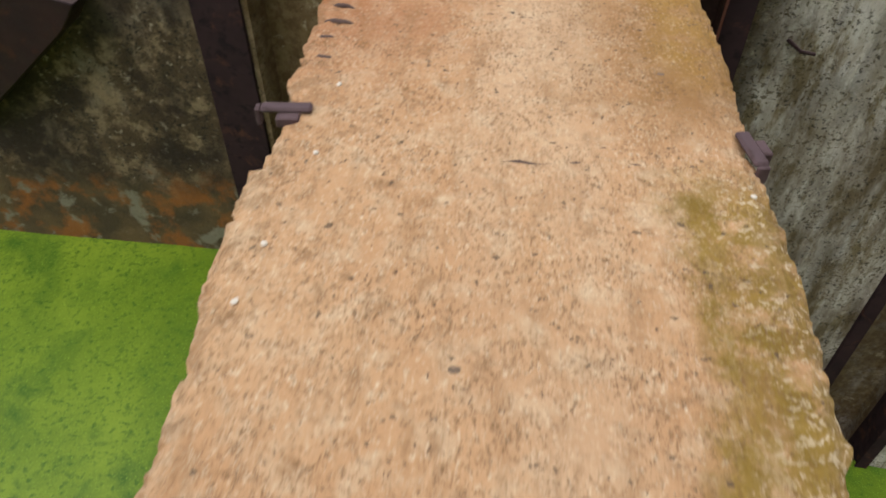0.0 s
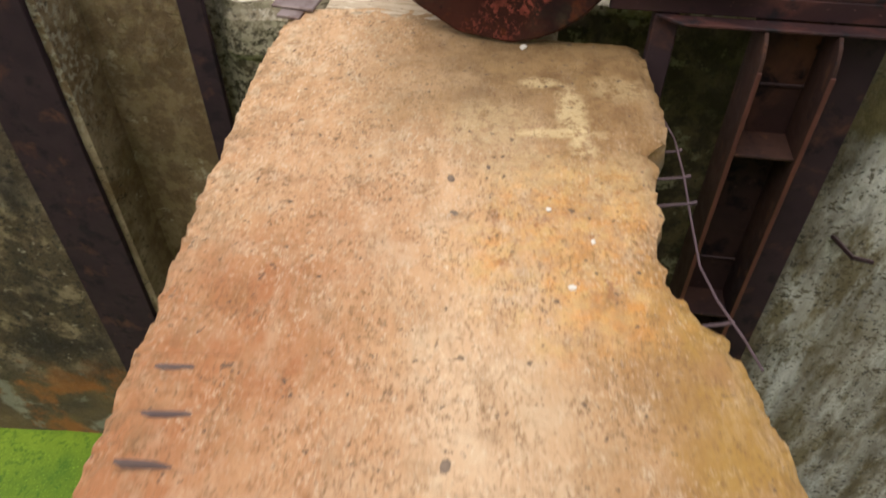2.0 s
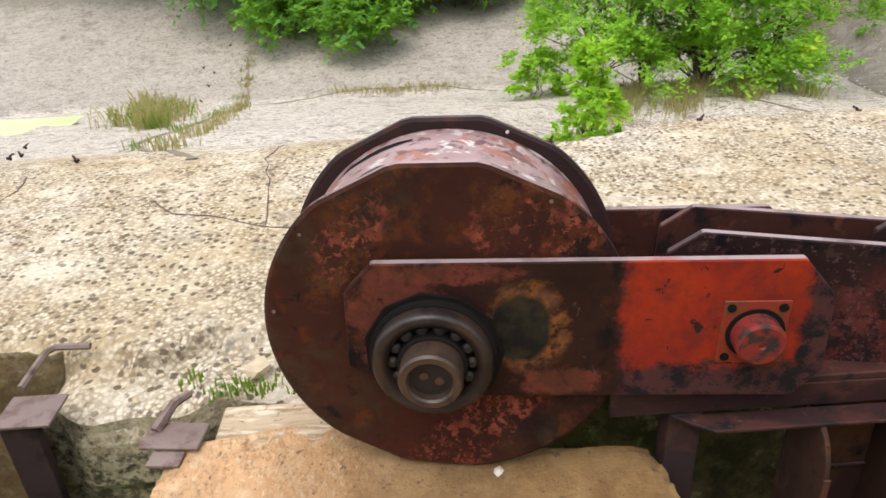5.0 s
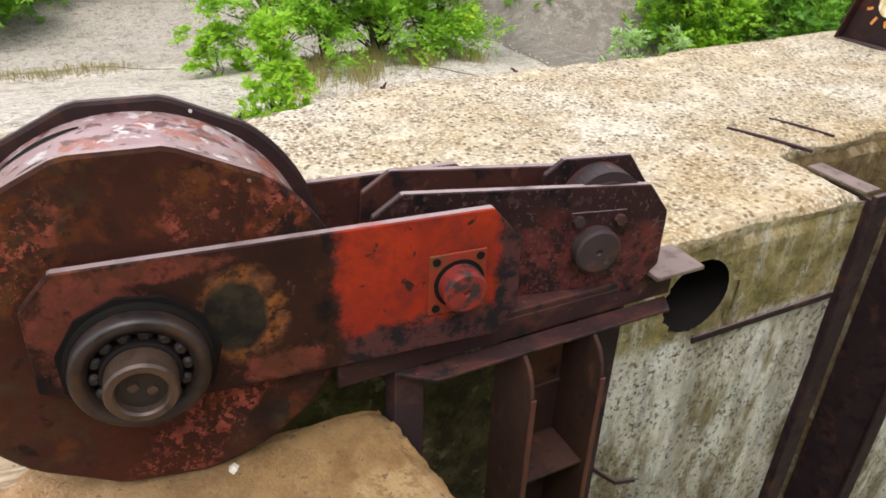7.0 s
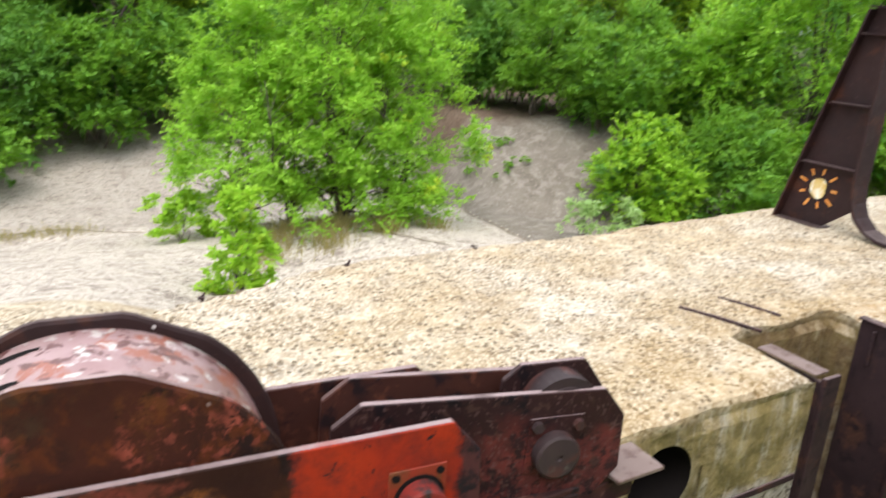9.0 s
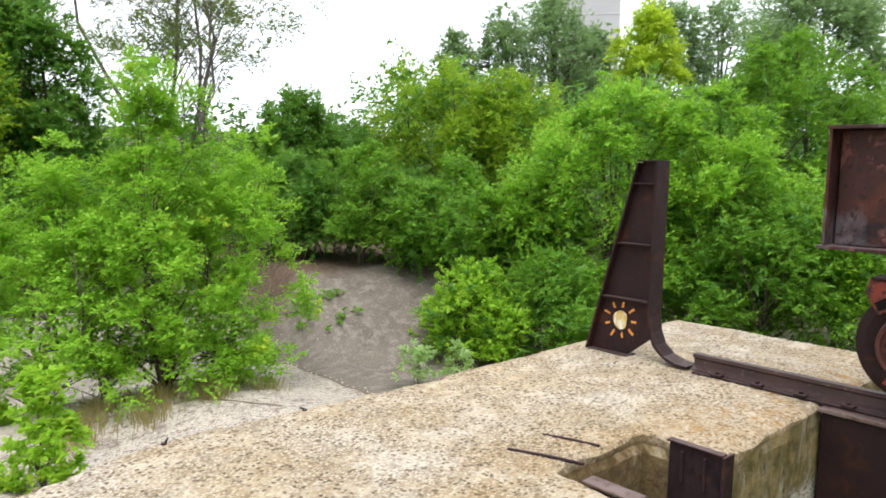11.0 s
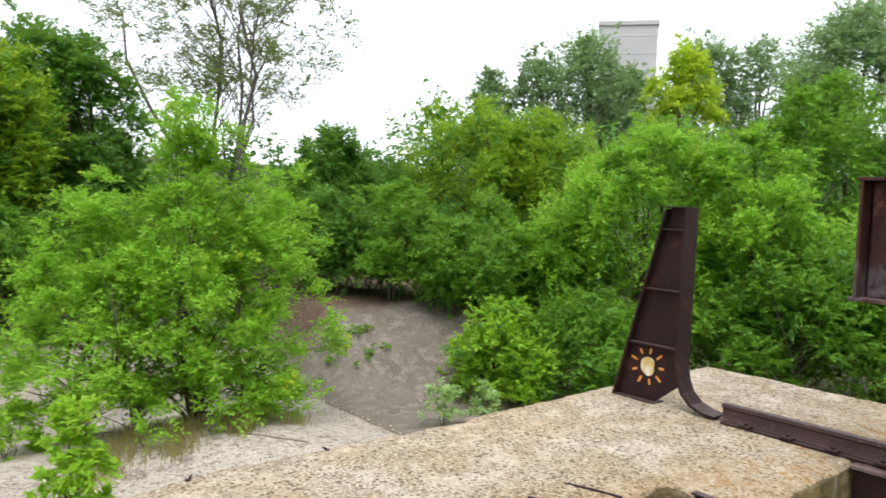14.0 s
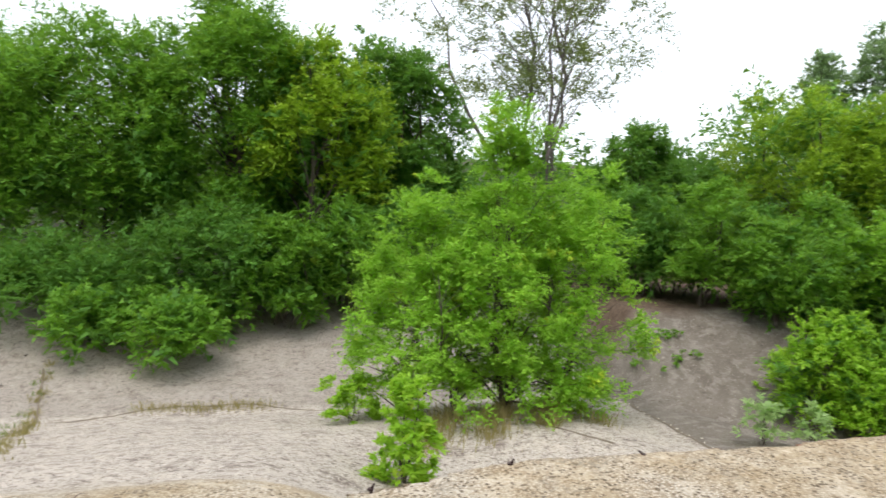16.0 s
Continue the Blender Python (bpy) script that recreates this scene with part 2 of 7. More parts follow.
    # pale plaster smeared in strokes
    torn = noise_mask(nt, co, 20.0, 0.44, 0.50, detail=9.0, rough=0.8, shift=14.0)
    for cx, cy, rx, ry, force in ((0.405, 3.70, 0.055, 0.16, 0.85), (0.34, 3.56, 0.16, 0.03, 0.8), (0.30, 3.90, 0.07, 0.04, 0.75), (0.42, 3.48, 0.05, 0.05, 0.7), (0.10, 3.62, 0.16, 0.14, 0.35), (0.60, 3.86, 0.11, 0.09, 0.4), (0.52, 3.30, 0.16, 0.16, 0.3), (0.22, 3.36, 0.16, 0.12, 0.3)):
        m = mul(blob_mask(nt, co, cx, cy, rx, ry, 0.3, 1.5, 16.0, (0, 1)), torn)
        col = mixed(nt, mul(m, 0.72 * force), col, (0.62, 0.46, 0.23))
    pits = noise_mask(nt, co, 30.0, 0.66, 0.69, detail=3.0, shift=53.0)
    col = mixed(nt, mul(pits, 0.8), col, (0.10, 0.065, 0.04))
    # below the top edge the colour turns darker and greyer
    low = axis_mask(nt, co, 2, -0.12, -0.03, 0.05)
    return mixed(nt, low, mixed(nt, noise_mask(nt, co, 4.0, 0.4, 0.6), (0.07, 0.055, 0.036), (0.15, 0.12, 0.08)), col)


def wall_extra(nt, co, col):
    # lime bloom washes the stretch right of the gate, speckled with black pits, moss under the top edge
    lime = math_node(nt, "MULTIPLY", axis_mask(nt, co, 0, 1.6, 2.0, 0.3, 2.0), noise_mask(nt, co, 2.6, 0.34, 0.54, detail=10.0, rough=0.7, stretch=(1.4, 1, 0.5), shift=5.0))
    lime = math_node(nt, "MAXIMUM", lime, math_node(nt, "MULTIPLY", axis_mask(nt, co, 0, 1.6, 2.0, 0.3, 2.0), 0.55))
    pale = mixed(nt, noise_mask(nt, co, 5.0, 0.36, 0.62, detail=9.0, rough=0.7, stretch=(1.4, 1, 0.5)), (0.42, 0.365, 0.285), (0.68, 0.63, 0.55))
    pale = mixed(nt, math_node(nt, "MULTIPLY", noise_mask(nt, co, 3.4, 0.50, 0.60, detail=9.0, rough=0.7, stretch=(1.5, 1, 0.5), shift=33.0), 0.85), pale, (0.19, 0.14, 0.055))
    pale = mixed(nt, math_node(nt, "MULTIPLY", noise_mask(nt, co, 3.0, 0.54, 0.62, detail=8.0, rough=0.65, stretch=(1.6, 1, 0.45), shift=37.0), 0.7), pale, (0.70, 0.665, 0.61))
    speck = math_node(nt, "MULTIPLY", noise_mask(nt, co, 30.0, 0.56, 0.585, detail=5.0, rough=0.6, shift=47.0), noise_mask(nt, co, 3.0, 0.42, 0.54, detail=7.0, shift=43.0))
    pale = mixed(nt, math_node(nt, "MULTIPLY", speck, 0.85), pale, (0.10, 0.078, 0.042))
    deep = math_node(nt, "MULTIPLY", math_node(nt, "SUBTRACT", 1.0, axis_mask(nt, co, 2, -2.4, -1.3, 0.4, 1.5)), noise_mask(nt, co, 2.6, 0.40, 0.60, detail=9.0, rough=0.7, stretch=(1.8, 1, 0.4), shift=39.0))
    pale = mixed(nt, math_node(nt, "MULTIPLY", deep, 0.7), pale, (0.125, 0.088, 0.045))
    strip = math_node(nt, "MULTIPLY", axis_mask(nt, co, 2, -0.64, -0.58, 0.08, 6.0), noise_mask(nt, co, 5.0, 0.34, 0.50, detail=9.0, rough=0.7, stretch=(1.8, 1, 0.5), shift=49.0))
    strip = math_node(nt, "MULTIPLY", strip, noise_mask(nt, co, 6.0, 0.36, 0.46, detail=8.0, rough=0.7, stretch=(1.6, 1, 0.5), shift=59.0))
    pale = mixed(nt, math_node(nt, "MULTIPLY", strip, 0.9), pale, mixed(nt, noise_mask(nt, co, 7.0, 0.40, 0.60, detail=8.0), (0.16, 0.115, 0.028), (0.33, 0.25, 0.10)))
    col = mixed(nt, math_node(nt, "MULTIPLY", lime, 0.95), col, pale)
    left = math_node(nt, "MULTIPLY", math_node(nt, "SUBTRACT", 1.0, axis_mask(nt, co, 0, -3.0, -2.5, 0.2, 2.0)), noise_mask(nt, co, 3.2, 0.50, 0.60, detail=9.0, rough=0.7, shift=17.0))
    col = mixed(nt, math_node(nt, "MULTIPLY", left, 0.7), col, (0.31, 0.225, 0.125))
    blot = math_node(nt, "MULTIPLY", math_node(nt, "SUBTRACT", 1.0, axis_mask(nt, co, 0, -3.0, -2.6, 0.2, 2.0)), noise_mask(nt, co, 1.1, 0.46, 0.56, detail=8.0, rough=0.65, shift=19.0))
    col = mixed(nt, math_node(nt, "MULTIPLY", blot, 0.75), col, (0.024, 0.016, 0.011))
    # behind the gate: olive-brown stain, with the shade there painted in too
    behind_gate = math_node(nt, "MULTIPLY", axis_mask(nt, co, 0, -0.2, 0.2, 0.3, 2.0), math_node(nt, "SUBTRACT", 1.0, axis_mask(nt, co, 0, 1.5, 1.9, 0.3, 2.0)))
    gate_dark = mixed(nt, noise_mask(nt, co, 7.0, 0.44, 0.58, detail=9.0, rough=0.7, shift=61.0), (0.034, 0.023, 0.011), (0.115, 0.080, 0.038))
    gate_dark = mixed(nt, noise_mask(nt, co, 6.0, 0.57, 0.63, detail=7.0, rough=0.7, shift=63.0), gate_dark, (0.25, 0.215, 0.125))
    col = mixed(nt, math_node(nt, "MULTIPLY", behind_gate, 0.8), col, gate_dark)
    brown = math_node(nt, "MULTIPLY", math_node(nt, "SUBTRACT", 1.0, axis_mask(nt, co, 0, -1.3, -0.9, 0.2, 2.0)), axis_mask(nt, co, 0, -3.2, -2.7, 0.2, 2.0))
    col = mixed(nt, math_node(nt, "MULTIPLY", brown, 0.75), col, mixed(nt, noise_mask(nt, co, 3.0, 0.42, 0.62, detail=9.0, rough=0.7, shift=81.0), (0.155, 0.092, 0.038), (0.36, 0.265, 0.155)))
    pebble = math_node(nt, "MULTIPLY", brown, math_node(nt, "MULTIPLY", axis_mask(nt, co, 2, -1.3, -0.7, 0.3, 3.0), noise_mask(nt, co, 24.0, 0.50, 0.58, detail=6.0, shift=87.0)))
    col = mixed(nt, math_node(nt, "MULTIPLY", pebble, 0.8), col, (0.36, 0.31, 0.22))
    ledge = math_node(nt, "MULTIPLY", axis_mask(nt, co, 0, -1.56, -1.50, 0.03, 5.0), math_node(nt, "SUBTRACT", 1.0, axis_mask(nt, co, 0, -0.6, -0.4, 0.1, 3.0)))
    grain = mixed(nt, noise_mask(nt, co, 26.0, 0.42, 0.56, detail=6.0, rough=0.65, shift=89.0), (0.055, 0.042, 0.022), (0.40, 0.335, 0.225))
    grain = mixed(nt, math_node(nt, "MULTIPLY", axis_mask(nt, co, 2, -0.30, -0.10, 0.2, 4.0), 0.7), grain, (0.46, 0.38, 0.25))
    col = mixed(nt, math_node(nt, "MULTIPLY", ledge, math_node(nt, "MULTIPLY_ADD", noise_mask(nt, co, 3.0, 0.35, 0.6, shift=93.0), 0.5)), col, grain)
    holes = noise_mask(nt, co, 23.0, 0.58, 0.61, detail=6.0, rough=0.7, shift=27.0)
    col = mixed(nt, math_node(nt, "MULTIPLY", holes, 0.7), col, (0.018, 0.015, 0.010))
    moss = math_node(nt, "MULTIPLY", axis_mask(nt, co, 2, -0.72, -0.52, 0.2, 3.0), noise_mask(nt, co, 4.0, 0.36, 0.56, detail=9.0, rough=0.7, stretch=(2.6, 1, 0.3), shift=7.0))
    moss = math_node(nt, "MULTIPLY", moss, math_node(nt, "MULTIPLY_ADD", axis_mask(nt, co, 0, 0.6, 1.6, 0.3, 2.0), 0.75))
    moss.node.inputs[1].links[0].from_node.inputs[2].default_value = 0.25
    col = mixed(nt, math_node(nt, "MULTIPLY", moss, 0.8), col, mixed(nt, axis_mask(nt, co, 0, 1.5, 2.2, 0.3, 2.0), (0.045, 0.034, 0.014), mixed(nt, noise_mask(nt, co, 7.0, 0.4, 0.6), (0.13, 0.10, 0.03), (0.27, 0.20, 0.075))))
    # brown tide marks near the water, with rust and a pale line
    tide = math_node(nt, "MULTIPLY", math_node(nt, "SUBTRACT", 1.0, axis_mask(nt, co, 2, -3.9, -3.4, 0.5, 1.6)), math_node(nt, "SUBTRACT", 1.0, axis_mask(nt, co, 0, 0.6, 1.0, 0.1, 2.0)))
    stain = mixed(nt, noise_mask(nt, co, 2.5, 0.4, 0.6, shift=4.0), (0.075, 0.055, 0.028), (0.15, 0.10, 0.042))
    stain = mixed(nt, noise_mask(nt, co, 2.2, 0.50, 0.60, detail=9.0, shift=41.0), stain, (0.30, 0.115, 0.025))
    stain = mixed(nt, noise_mask(nt, co, 3.5, 0.56, 0.64, detail=9.0, shift=51.0), stain, (0.25, 0.23, 0.16))
    col = mixed(nt, math_node(nt, "MULTIPLY", tide, 0.85), col, stain)
    # dark slime inside the gate grooves
    slime = math_node(nt, "MULTIPLY", axis_mask(nt, co, 1, 5.70, 5.85, 0.06, 5.0), noise_mask(nt, co, 3.0, 0.25, 0.5, detail=9.0, rough=0.7, shift=91.0))
    col = mixed(nt, math_node(nt, "MULTIPLY", slime, 0.85), col, mixed(nt, noise_mask(nt, co, 10.0, 0.45, 0.6, detail=8.0), (0.115, 0.068, 0.028), (0.20, 0.135, 0.062)))
    col = mixed(nt, math_node(nt, "MULTIPLY", math_node(nt, "MULTIPLY", slime, noise_mask(nt, co, 4.2, 0.58, 0.64, detail=7.0, rough=0.7, shift=97.0)), 0.8), col, (0.40, 0.33, 0.21))
    top = axis_mask(nt, co, 2, -0.085, -0.035, 0.05, 9.0)
    sep = node(nt, "SeparateXYZ")
    nt.links.new(node(nt, "NewGeometry").outputs["Normal"], sep.inputs[0])
    flat = math_node(nt, "MULTIPLY", ramp(nt, sep.outputs[2], 0.35, 0.65), axis_mask(nt, co, 2, -0.40, -0.30, 0.02, 5.0))
    top = math_node(nt, "MAXIMUM", top, flat)
    deck = cream_aggregate(nt, co)
    ochre = math_node(nt, "MULTIPLY", math_node(nt, "SUBTRACT", 1.0, axis_mask(nt, co, 1, 5.75, 6.7, 0.4, 2.0)), noise_mask(nt, co, 3.0, 0.3, 0.6, shift=71.0))
    deck = mixed(nt, math_node(nt, "MULTIPLY", math_node(nt, "MULTIPLY", ochre, axis_mask(nt, co, 0, 1.0, 2.0, 0.3, 2.0)), 0.32), deck, (0.40, 0.25, 0.08))
    brick = math_node(nt, "MULTIPLY", math_node(nt, "MULTIPLY", axis_mask(nt, co, 1, 8.22, 8.27, 0.05, 6.0), axis_mask(nt, co, 0, 2.9, 3.3, 0.3, 4.0)), math_node(nt, "SUBTRACT", 1.0, axis_mask(nt, co, 0, 5.4, 5.8, 0.3, 4.0)))
    deck = mixed(nt, math_node(nt, "MULTIPLY", brick, 0.7), deck, (0.33, 0.15, 0.10))
    lichen = math_node(nt, "MULTIPLY", math_node(nt, "SUBTRACT", 1.0, axis_mask(nt, co, 1, 5.85, 6.4, 0.3, 3.0)), math_node(nt, "MULTIPLY", axis_mask(nt, co, 0, 4.0, 4.6, 0.3, 3.0), noise_mask(nt, co, 5.0, 0.53, 0.60, detail=9.0, rough=0.75, shift=77.0)))
    deck = mixed(nt, math_node(nt, "MULTIPLY", lichen, 0.8), deck, (0.33, 0.17, 0.03))
    return mixed(nt, top, col, deck)


BEAM_TOP = surface("sandy_worn_concrete", (0.44, 0.237, 0.110), (0.54, 0.33, 0.172), layers=(
    ((0.55, 0.39, 0.235), 9.0, 0.5, 0.72), ((0.30, 0.165, 0.075), 12.0, 0.54, 0.72), ((0.60, 0.45, 0.29), 70.0, 0.56, 0.70, (1, 0.5, 1)), ((0.12, 0.07, 0.042), 48.0, 0.64, 0.70, (1, 0.6, 1))),
    base_scale=1.2, bumps=((14, 0.5, 0.025), (90, 0.8, 0.008)), extra=beam_extra)
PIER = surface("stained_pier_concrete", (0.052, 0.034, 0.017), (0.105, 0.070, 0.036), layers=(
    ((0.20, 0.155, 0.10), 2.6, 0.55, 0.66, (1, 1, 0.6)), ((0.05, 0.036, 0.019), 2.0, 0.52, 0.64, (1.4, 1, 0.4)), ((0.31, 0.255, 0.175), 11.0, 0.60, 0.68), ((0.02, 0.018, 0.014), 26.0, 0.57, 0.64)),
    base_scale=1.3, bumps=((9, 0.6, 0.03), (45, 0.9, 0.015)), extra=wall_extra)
STEEL = surface("dark_rusted_steel", (0.017, 0.0085, 0.00935), (0.034, 0.01445, 0.01275), layers=(
    ((0.07225, 0.0238, 0.0119), 5.0, 0.56, 0.74), ((0.0765, 0.0425, 0.0357), 28.0, 0.63, 0.75)), base_scale=2.5, rough=0.68, metal=0.1, bumps=((60, 0.35, 0.003),), rough_var=0.2, spec=0.25, top_sheen=(0.08075, 0.05525, 0.051))

GUIDE = surface("purplish_black_guide_steel", (0.025, 0.015, 0.017), (0.042, 0.024, 0.025), layers=(((0.085, 0.038, 0.026), 5.0, 0.56, 0.70), ((0.02, 0.013, 0.015), 9.0, 0.54, 0.66)), base_scale=2.5, rough=0.75, bumps=((45, 0.35, 0.003),), rough_var=0.2, spec=0.08, top_sheen=(0.13, 0.095, 0.09))
BAR = surface("dark_red_rusted_bar", (0.022, 0.010, 0.011), (0.038, 0.015, 0.013), layers=(((0.060, 0.021, 0.016), 7.0, 0.52, 0.62, (0.6, 1, 1)), ((0.012, 0.008, 0.009), 9.0, 0.53, 0.60), ((0.10, 0.05, 0.04), 30.0, 0.62, 0.70)), base_scale=3.0, rough=0.65, bumps=((50, 0.4, 0.004),), rough_var=0.25, spec=0.2)
PLATE_RUST = surface("brown_rusted_plate", (0.029, 0.0135, 0.010), (0.048, 0.022, 0.0145), layers=(((0.016, 0.008, 0.008), 4.0, 0.50, 0.64, (1, 1, 0.4)), ((0.068, 0.029, 0.016), 14.0, 0.58, 0.66, (1, 1, 0.5)), ((0.018, 0.010, 0.010), 26.0, 0.60, 0.68)), base_scale=2.5, rough=0.7, bumps=((45, 0.4, 0.004),), rough_var=0.2, spec=0.15)
STEEL_DARK = surface("blackish_rusted_steel", (0.020, 0.011, 0.010), (0.037, 0.016, 0.012), layers=(
    ((0.085, 0.034, 0.018), 3.0, 0.50, 0.66, (1, 1, 0.5)), ((0.007, 0.004, 0.005), 7.0, 0.55, 0.66), ((0.06, 0.032, 0.024), 26.0, 0.64, 0.74)), base_scale=2.5, rough=0.75, metal=0.0, bumps=((45, 0.4, 0.004),), rough_var=0.2, spec=0.12)


def painted_extra(nt, co, col):
    def mul(a, b):
        return math_node(nt, "MULTIPLY", a, b)

    # old pink paint left round the hub
    for cx, cz, rx, rz in ((-0.18, 0.62, 0.13, 0.16), (0.26, 0.395, 0.12, 0.045), (-0.02, 0.745, 0.16, 0.03)):
        m = mul(blob_mask(nt, co, cx, cz, rx, rz, 0.15, 1.9, 22.0), noise_mask(nt, co, 18.0, 0.34, 0.46, detail=8.0, rough=0.75, shift=3.0))
        col = mixed(nt, mul(m, 0.8), col, mixed(nt, noise_mask(nt, co, 14.0, 0.4, 0.6), (0.15, 0.034, 0.022), (0.085, 0.026, 0.014)))
    # burnt oval: orange scale round a sooty olive middle
    rim = mul(blob_mask(nt, co, 0.165, 0.575, 0.115, 0.135, 0.12, 0.8, 12.0), noise_mask(nt, co, 22.0, 0.40, 0.52, detail=8.0, shift=13.0))
    col = mixed(nt, rim, col, mixed(nt, noise_mask(nt, co, 24.0, 0.45, 0.58, shift=5.0), (0.17, 0.06, 0.014), (0.085, 0.035, 0.018)))
    soot = blob_mask(nt, co, 0.15, 0.575, 0.082, 0.105, 0.10, 0.5, 9.0)
    col = mixed(nt, soot, col, mixed(nt, noise_mask(nt, co, 16.0, 0.42, 0.62, detail=8.0), (0.008, 0.007, 0.006), (0.026, 0.020, 0.011)))
    # the painted end of the link, worn to black along its lower edge and its nose
    m = mul(axis_mask(nt, co, 0, 0.40, 0.43, 0.07, 16.0), axis_mask(nt, co, 2, 0.42, 0.47, 0.13, 12.0))
    m = mul(m, math_node(nt, "SUBTRACT", 1.0, axis_mask(nt, co, 0, 0.865, 0.89, 0.06, 14.0)))
    red = mixed(nt, noise_mask(nt, co, 5.0, 0.38, 0.66), (0.289, 0.0255, 0.0068), (0.1615, 0.0136, 0.00765))
    red = mixed(nt, mul(noise_mask(nt, co, 9.0, 0.46, 0.64, detail=9.0, rough=0.75, shift=2.0), 0.75), red, (0.102, 0.0153, 0.01105))
    red = mixed(nt, noise_mask(nt, co, 17.0, 0.605, 0.62, detail=9.0, rough=0.7, shift=6.0), red, (0.0255, 0.0102, 0.0102))
    worn = mixed(nt, noise_mask(nt, co, 11.0, 0.46, 0.54, detail=9.0, rough=0.75, shift=8.0), (0.011, 0.008, 0.010), (0.06, 0.021, 0.02))
    col = mixed(nt, axis_mask(nt, co, 0, 0.39, 0.45, 0.06, 12.0), col, worn)
    return mixed(nt, m, col, red)


def flake_extra(nt, co, col):
    """Crisp islands and grains of old salmon paint, rust blooms between."""
    def mul(a, b):
        return math_node(nt, "MULTIPLY", a, b)

    bloom = mul(noise_mask(nt, co, 3.6, 0.54, 0.64, shift=31.0), noise_mask(nt, co, 34.0, 0.46, 0.56, shift=8.0, detail=8.0, rough=0.8))
    col = mixed(nt, mul(bloom, 0.7), col, (0.095, 0.032, 0.009))
    olive = mul(noise_mask(nt, co, 2.2, 0.52, 0.62, shift=44.0), noise_mask(nt, co, 15.0, 0.40, 0.6, shift=46.0))
    col = mixed(nt, mul(olive, 0.5), col, (0.045, 0.034, 0.018))
    zone = noise_mask(nt, co, 2.6, 0.47, 0.62, detail=5.0, shift=21.0)
    paint = mixed(nt, noise_mask(nt, co, 20.0, 0.4, 0.6), (0.25, 0.062, 0.040), (0.16, 0.036, 0.022))
    islands = mul(ramp(nt, zone, 0.25, 0.6), noise_mask(nt, co, 9.0, 0.535, 0.55, detail=10.0, rough=0.72, shift=4.0))
    grains = mul(zone, noise_mask(nt, co, 44.0, 0.555, 0.575, detail=6.0, rough=0.75, shift=14.0))
    return mixed(nt, mul(math_node(nt, "MAXIMUM", islands, grains), 0.9), col, paint)


def dark_link_extra(nt, co, col):
    # red paint left in ragged sheets with black specks through it
    zone = math_node(nt, "MULTIPLY", noise_mask(nt, co, 3.0, 0.48, 0.58, detail=6.0, shift=51.0), math_node(nt, "SUBTRACT", 1.0, axis_mask(nt, co, 2, 0.55, 0.68, 0.1, 5.0)))
    m = math_node(nt, "MULTIPLY", zone, noise_mask(nt, co, 15.0, 0.47, 0.50, detail=10.0, rough=0.78, shift=53.0))
    col = mixed(nt, math_node(nt, "MULTIPLY", m, 0.85), col, mixed(nt, noise_mask(nt, co, 8.0, 0.4, 0.6), (0.13, 0.026, 0.020), (0.075, 0.019, 0.017)))
    return mixed(nt, math_node(nt, "MULTIPLY", noise_mask(nt, co, 60.0, 0.60, 0.63, detail=4.0, shift=57.0), 0.6), col, (0.10, 0.055, 0.05))


WHEEL = surface("rusted_red_wheel_paint", (0.026, 0.0085, 0.0055), (0.050, 0.0135, 0.0072), layers=(
    ((0.014, 0.006, 0.005), 2.4, 0.50, 0.64), ((0.070, 0.018, 0.006), 12.0, 0.54, 0.64), ((0.010, 0.005, 0.004), 16.0, 0.6, 0.68)),
    extra=flake_extra, base_scale=3.0, rough=0.7, metal=0.0, bumps=((50, 0.4, 0.004),), rough_var=0.2, spec=0.15, top_sheen=(0.32, 0.235, 0.225))
LINK = surface("brown_rusted_link_steel", (0.01613, 0.005376, 0.003584), (0.02778, 0.009408, 0.005376), layers=(
    ((0.0672, 0.02061, 0.006272), 5.0, 0.58, 0.7), ((0.005376, 0.003136, 0.003136), 7.0, 0.56, 0.66), ((0.08064, 0.04032, 0.03136), 36.0, 0.66, 0.74)),
    base_scale=3.0, rough=0.7, metal=0.0, bumps=((55, 0.5, 0.005),), rough_var=0.3, extra=painted_extra, spec=0.16, top_sheen=(0.26, 0.195, 0.19))
LINK_DARK = surface("blackened_link_steel", (0.0128, 0.00576, 0.0064), (0.02688, 0.01024, 0.0096), layers=(
    ((0.0064, 0.00384, 0.00512), 12.0, 0.56, 0.63), ((0.045, 0.022, 0.018), 24.0, 0.58, 0.64)), extra=dark_link_extra, base_scale=3.0, rough=0.68, metal=0.0, bumps=((50, 0.4, 0.004),), rough_var=0.25, spec=0.16, top_sheen=(0.26, 0.195, 0.19))
LINK_BROWN = surface("reddish_brown_link_steel", (0.032, 0.0115, 0.009), (0.055, 0.018, 0.012), layers=(((0.014, 0.007, 0.008), 8.0, 0.54, 0.62), ((0.085, 0.028, 0.017), 12.0, 0.56, 0.64)), base_scale=3.0, rough=0.68, bumps=((50, 0.4, 0.004),), rough_var=0.25, spec=0.16, top_sheen=(0.26, 0.195, 0.19))
PIN = surface("dark_worn_pin_steel", (0.020, 0.013, 0.014), (0.04, 0.026, 0.026), layers=(((0.06, 0.022, 0.018), 9.0, 0.52, 0.64), ((0.07, 0.06, 0.058), 24.0, 0.60, 0.70)), base_scale=6.0, rough=0.6, bumps=((60, 0.3, 0.003),), spec=0.25)
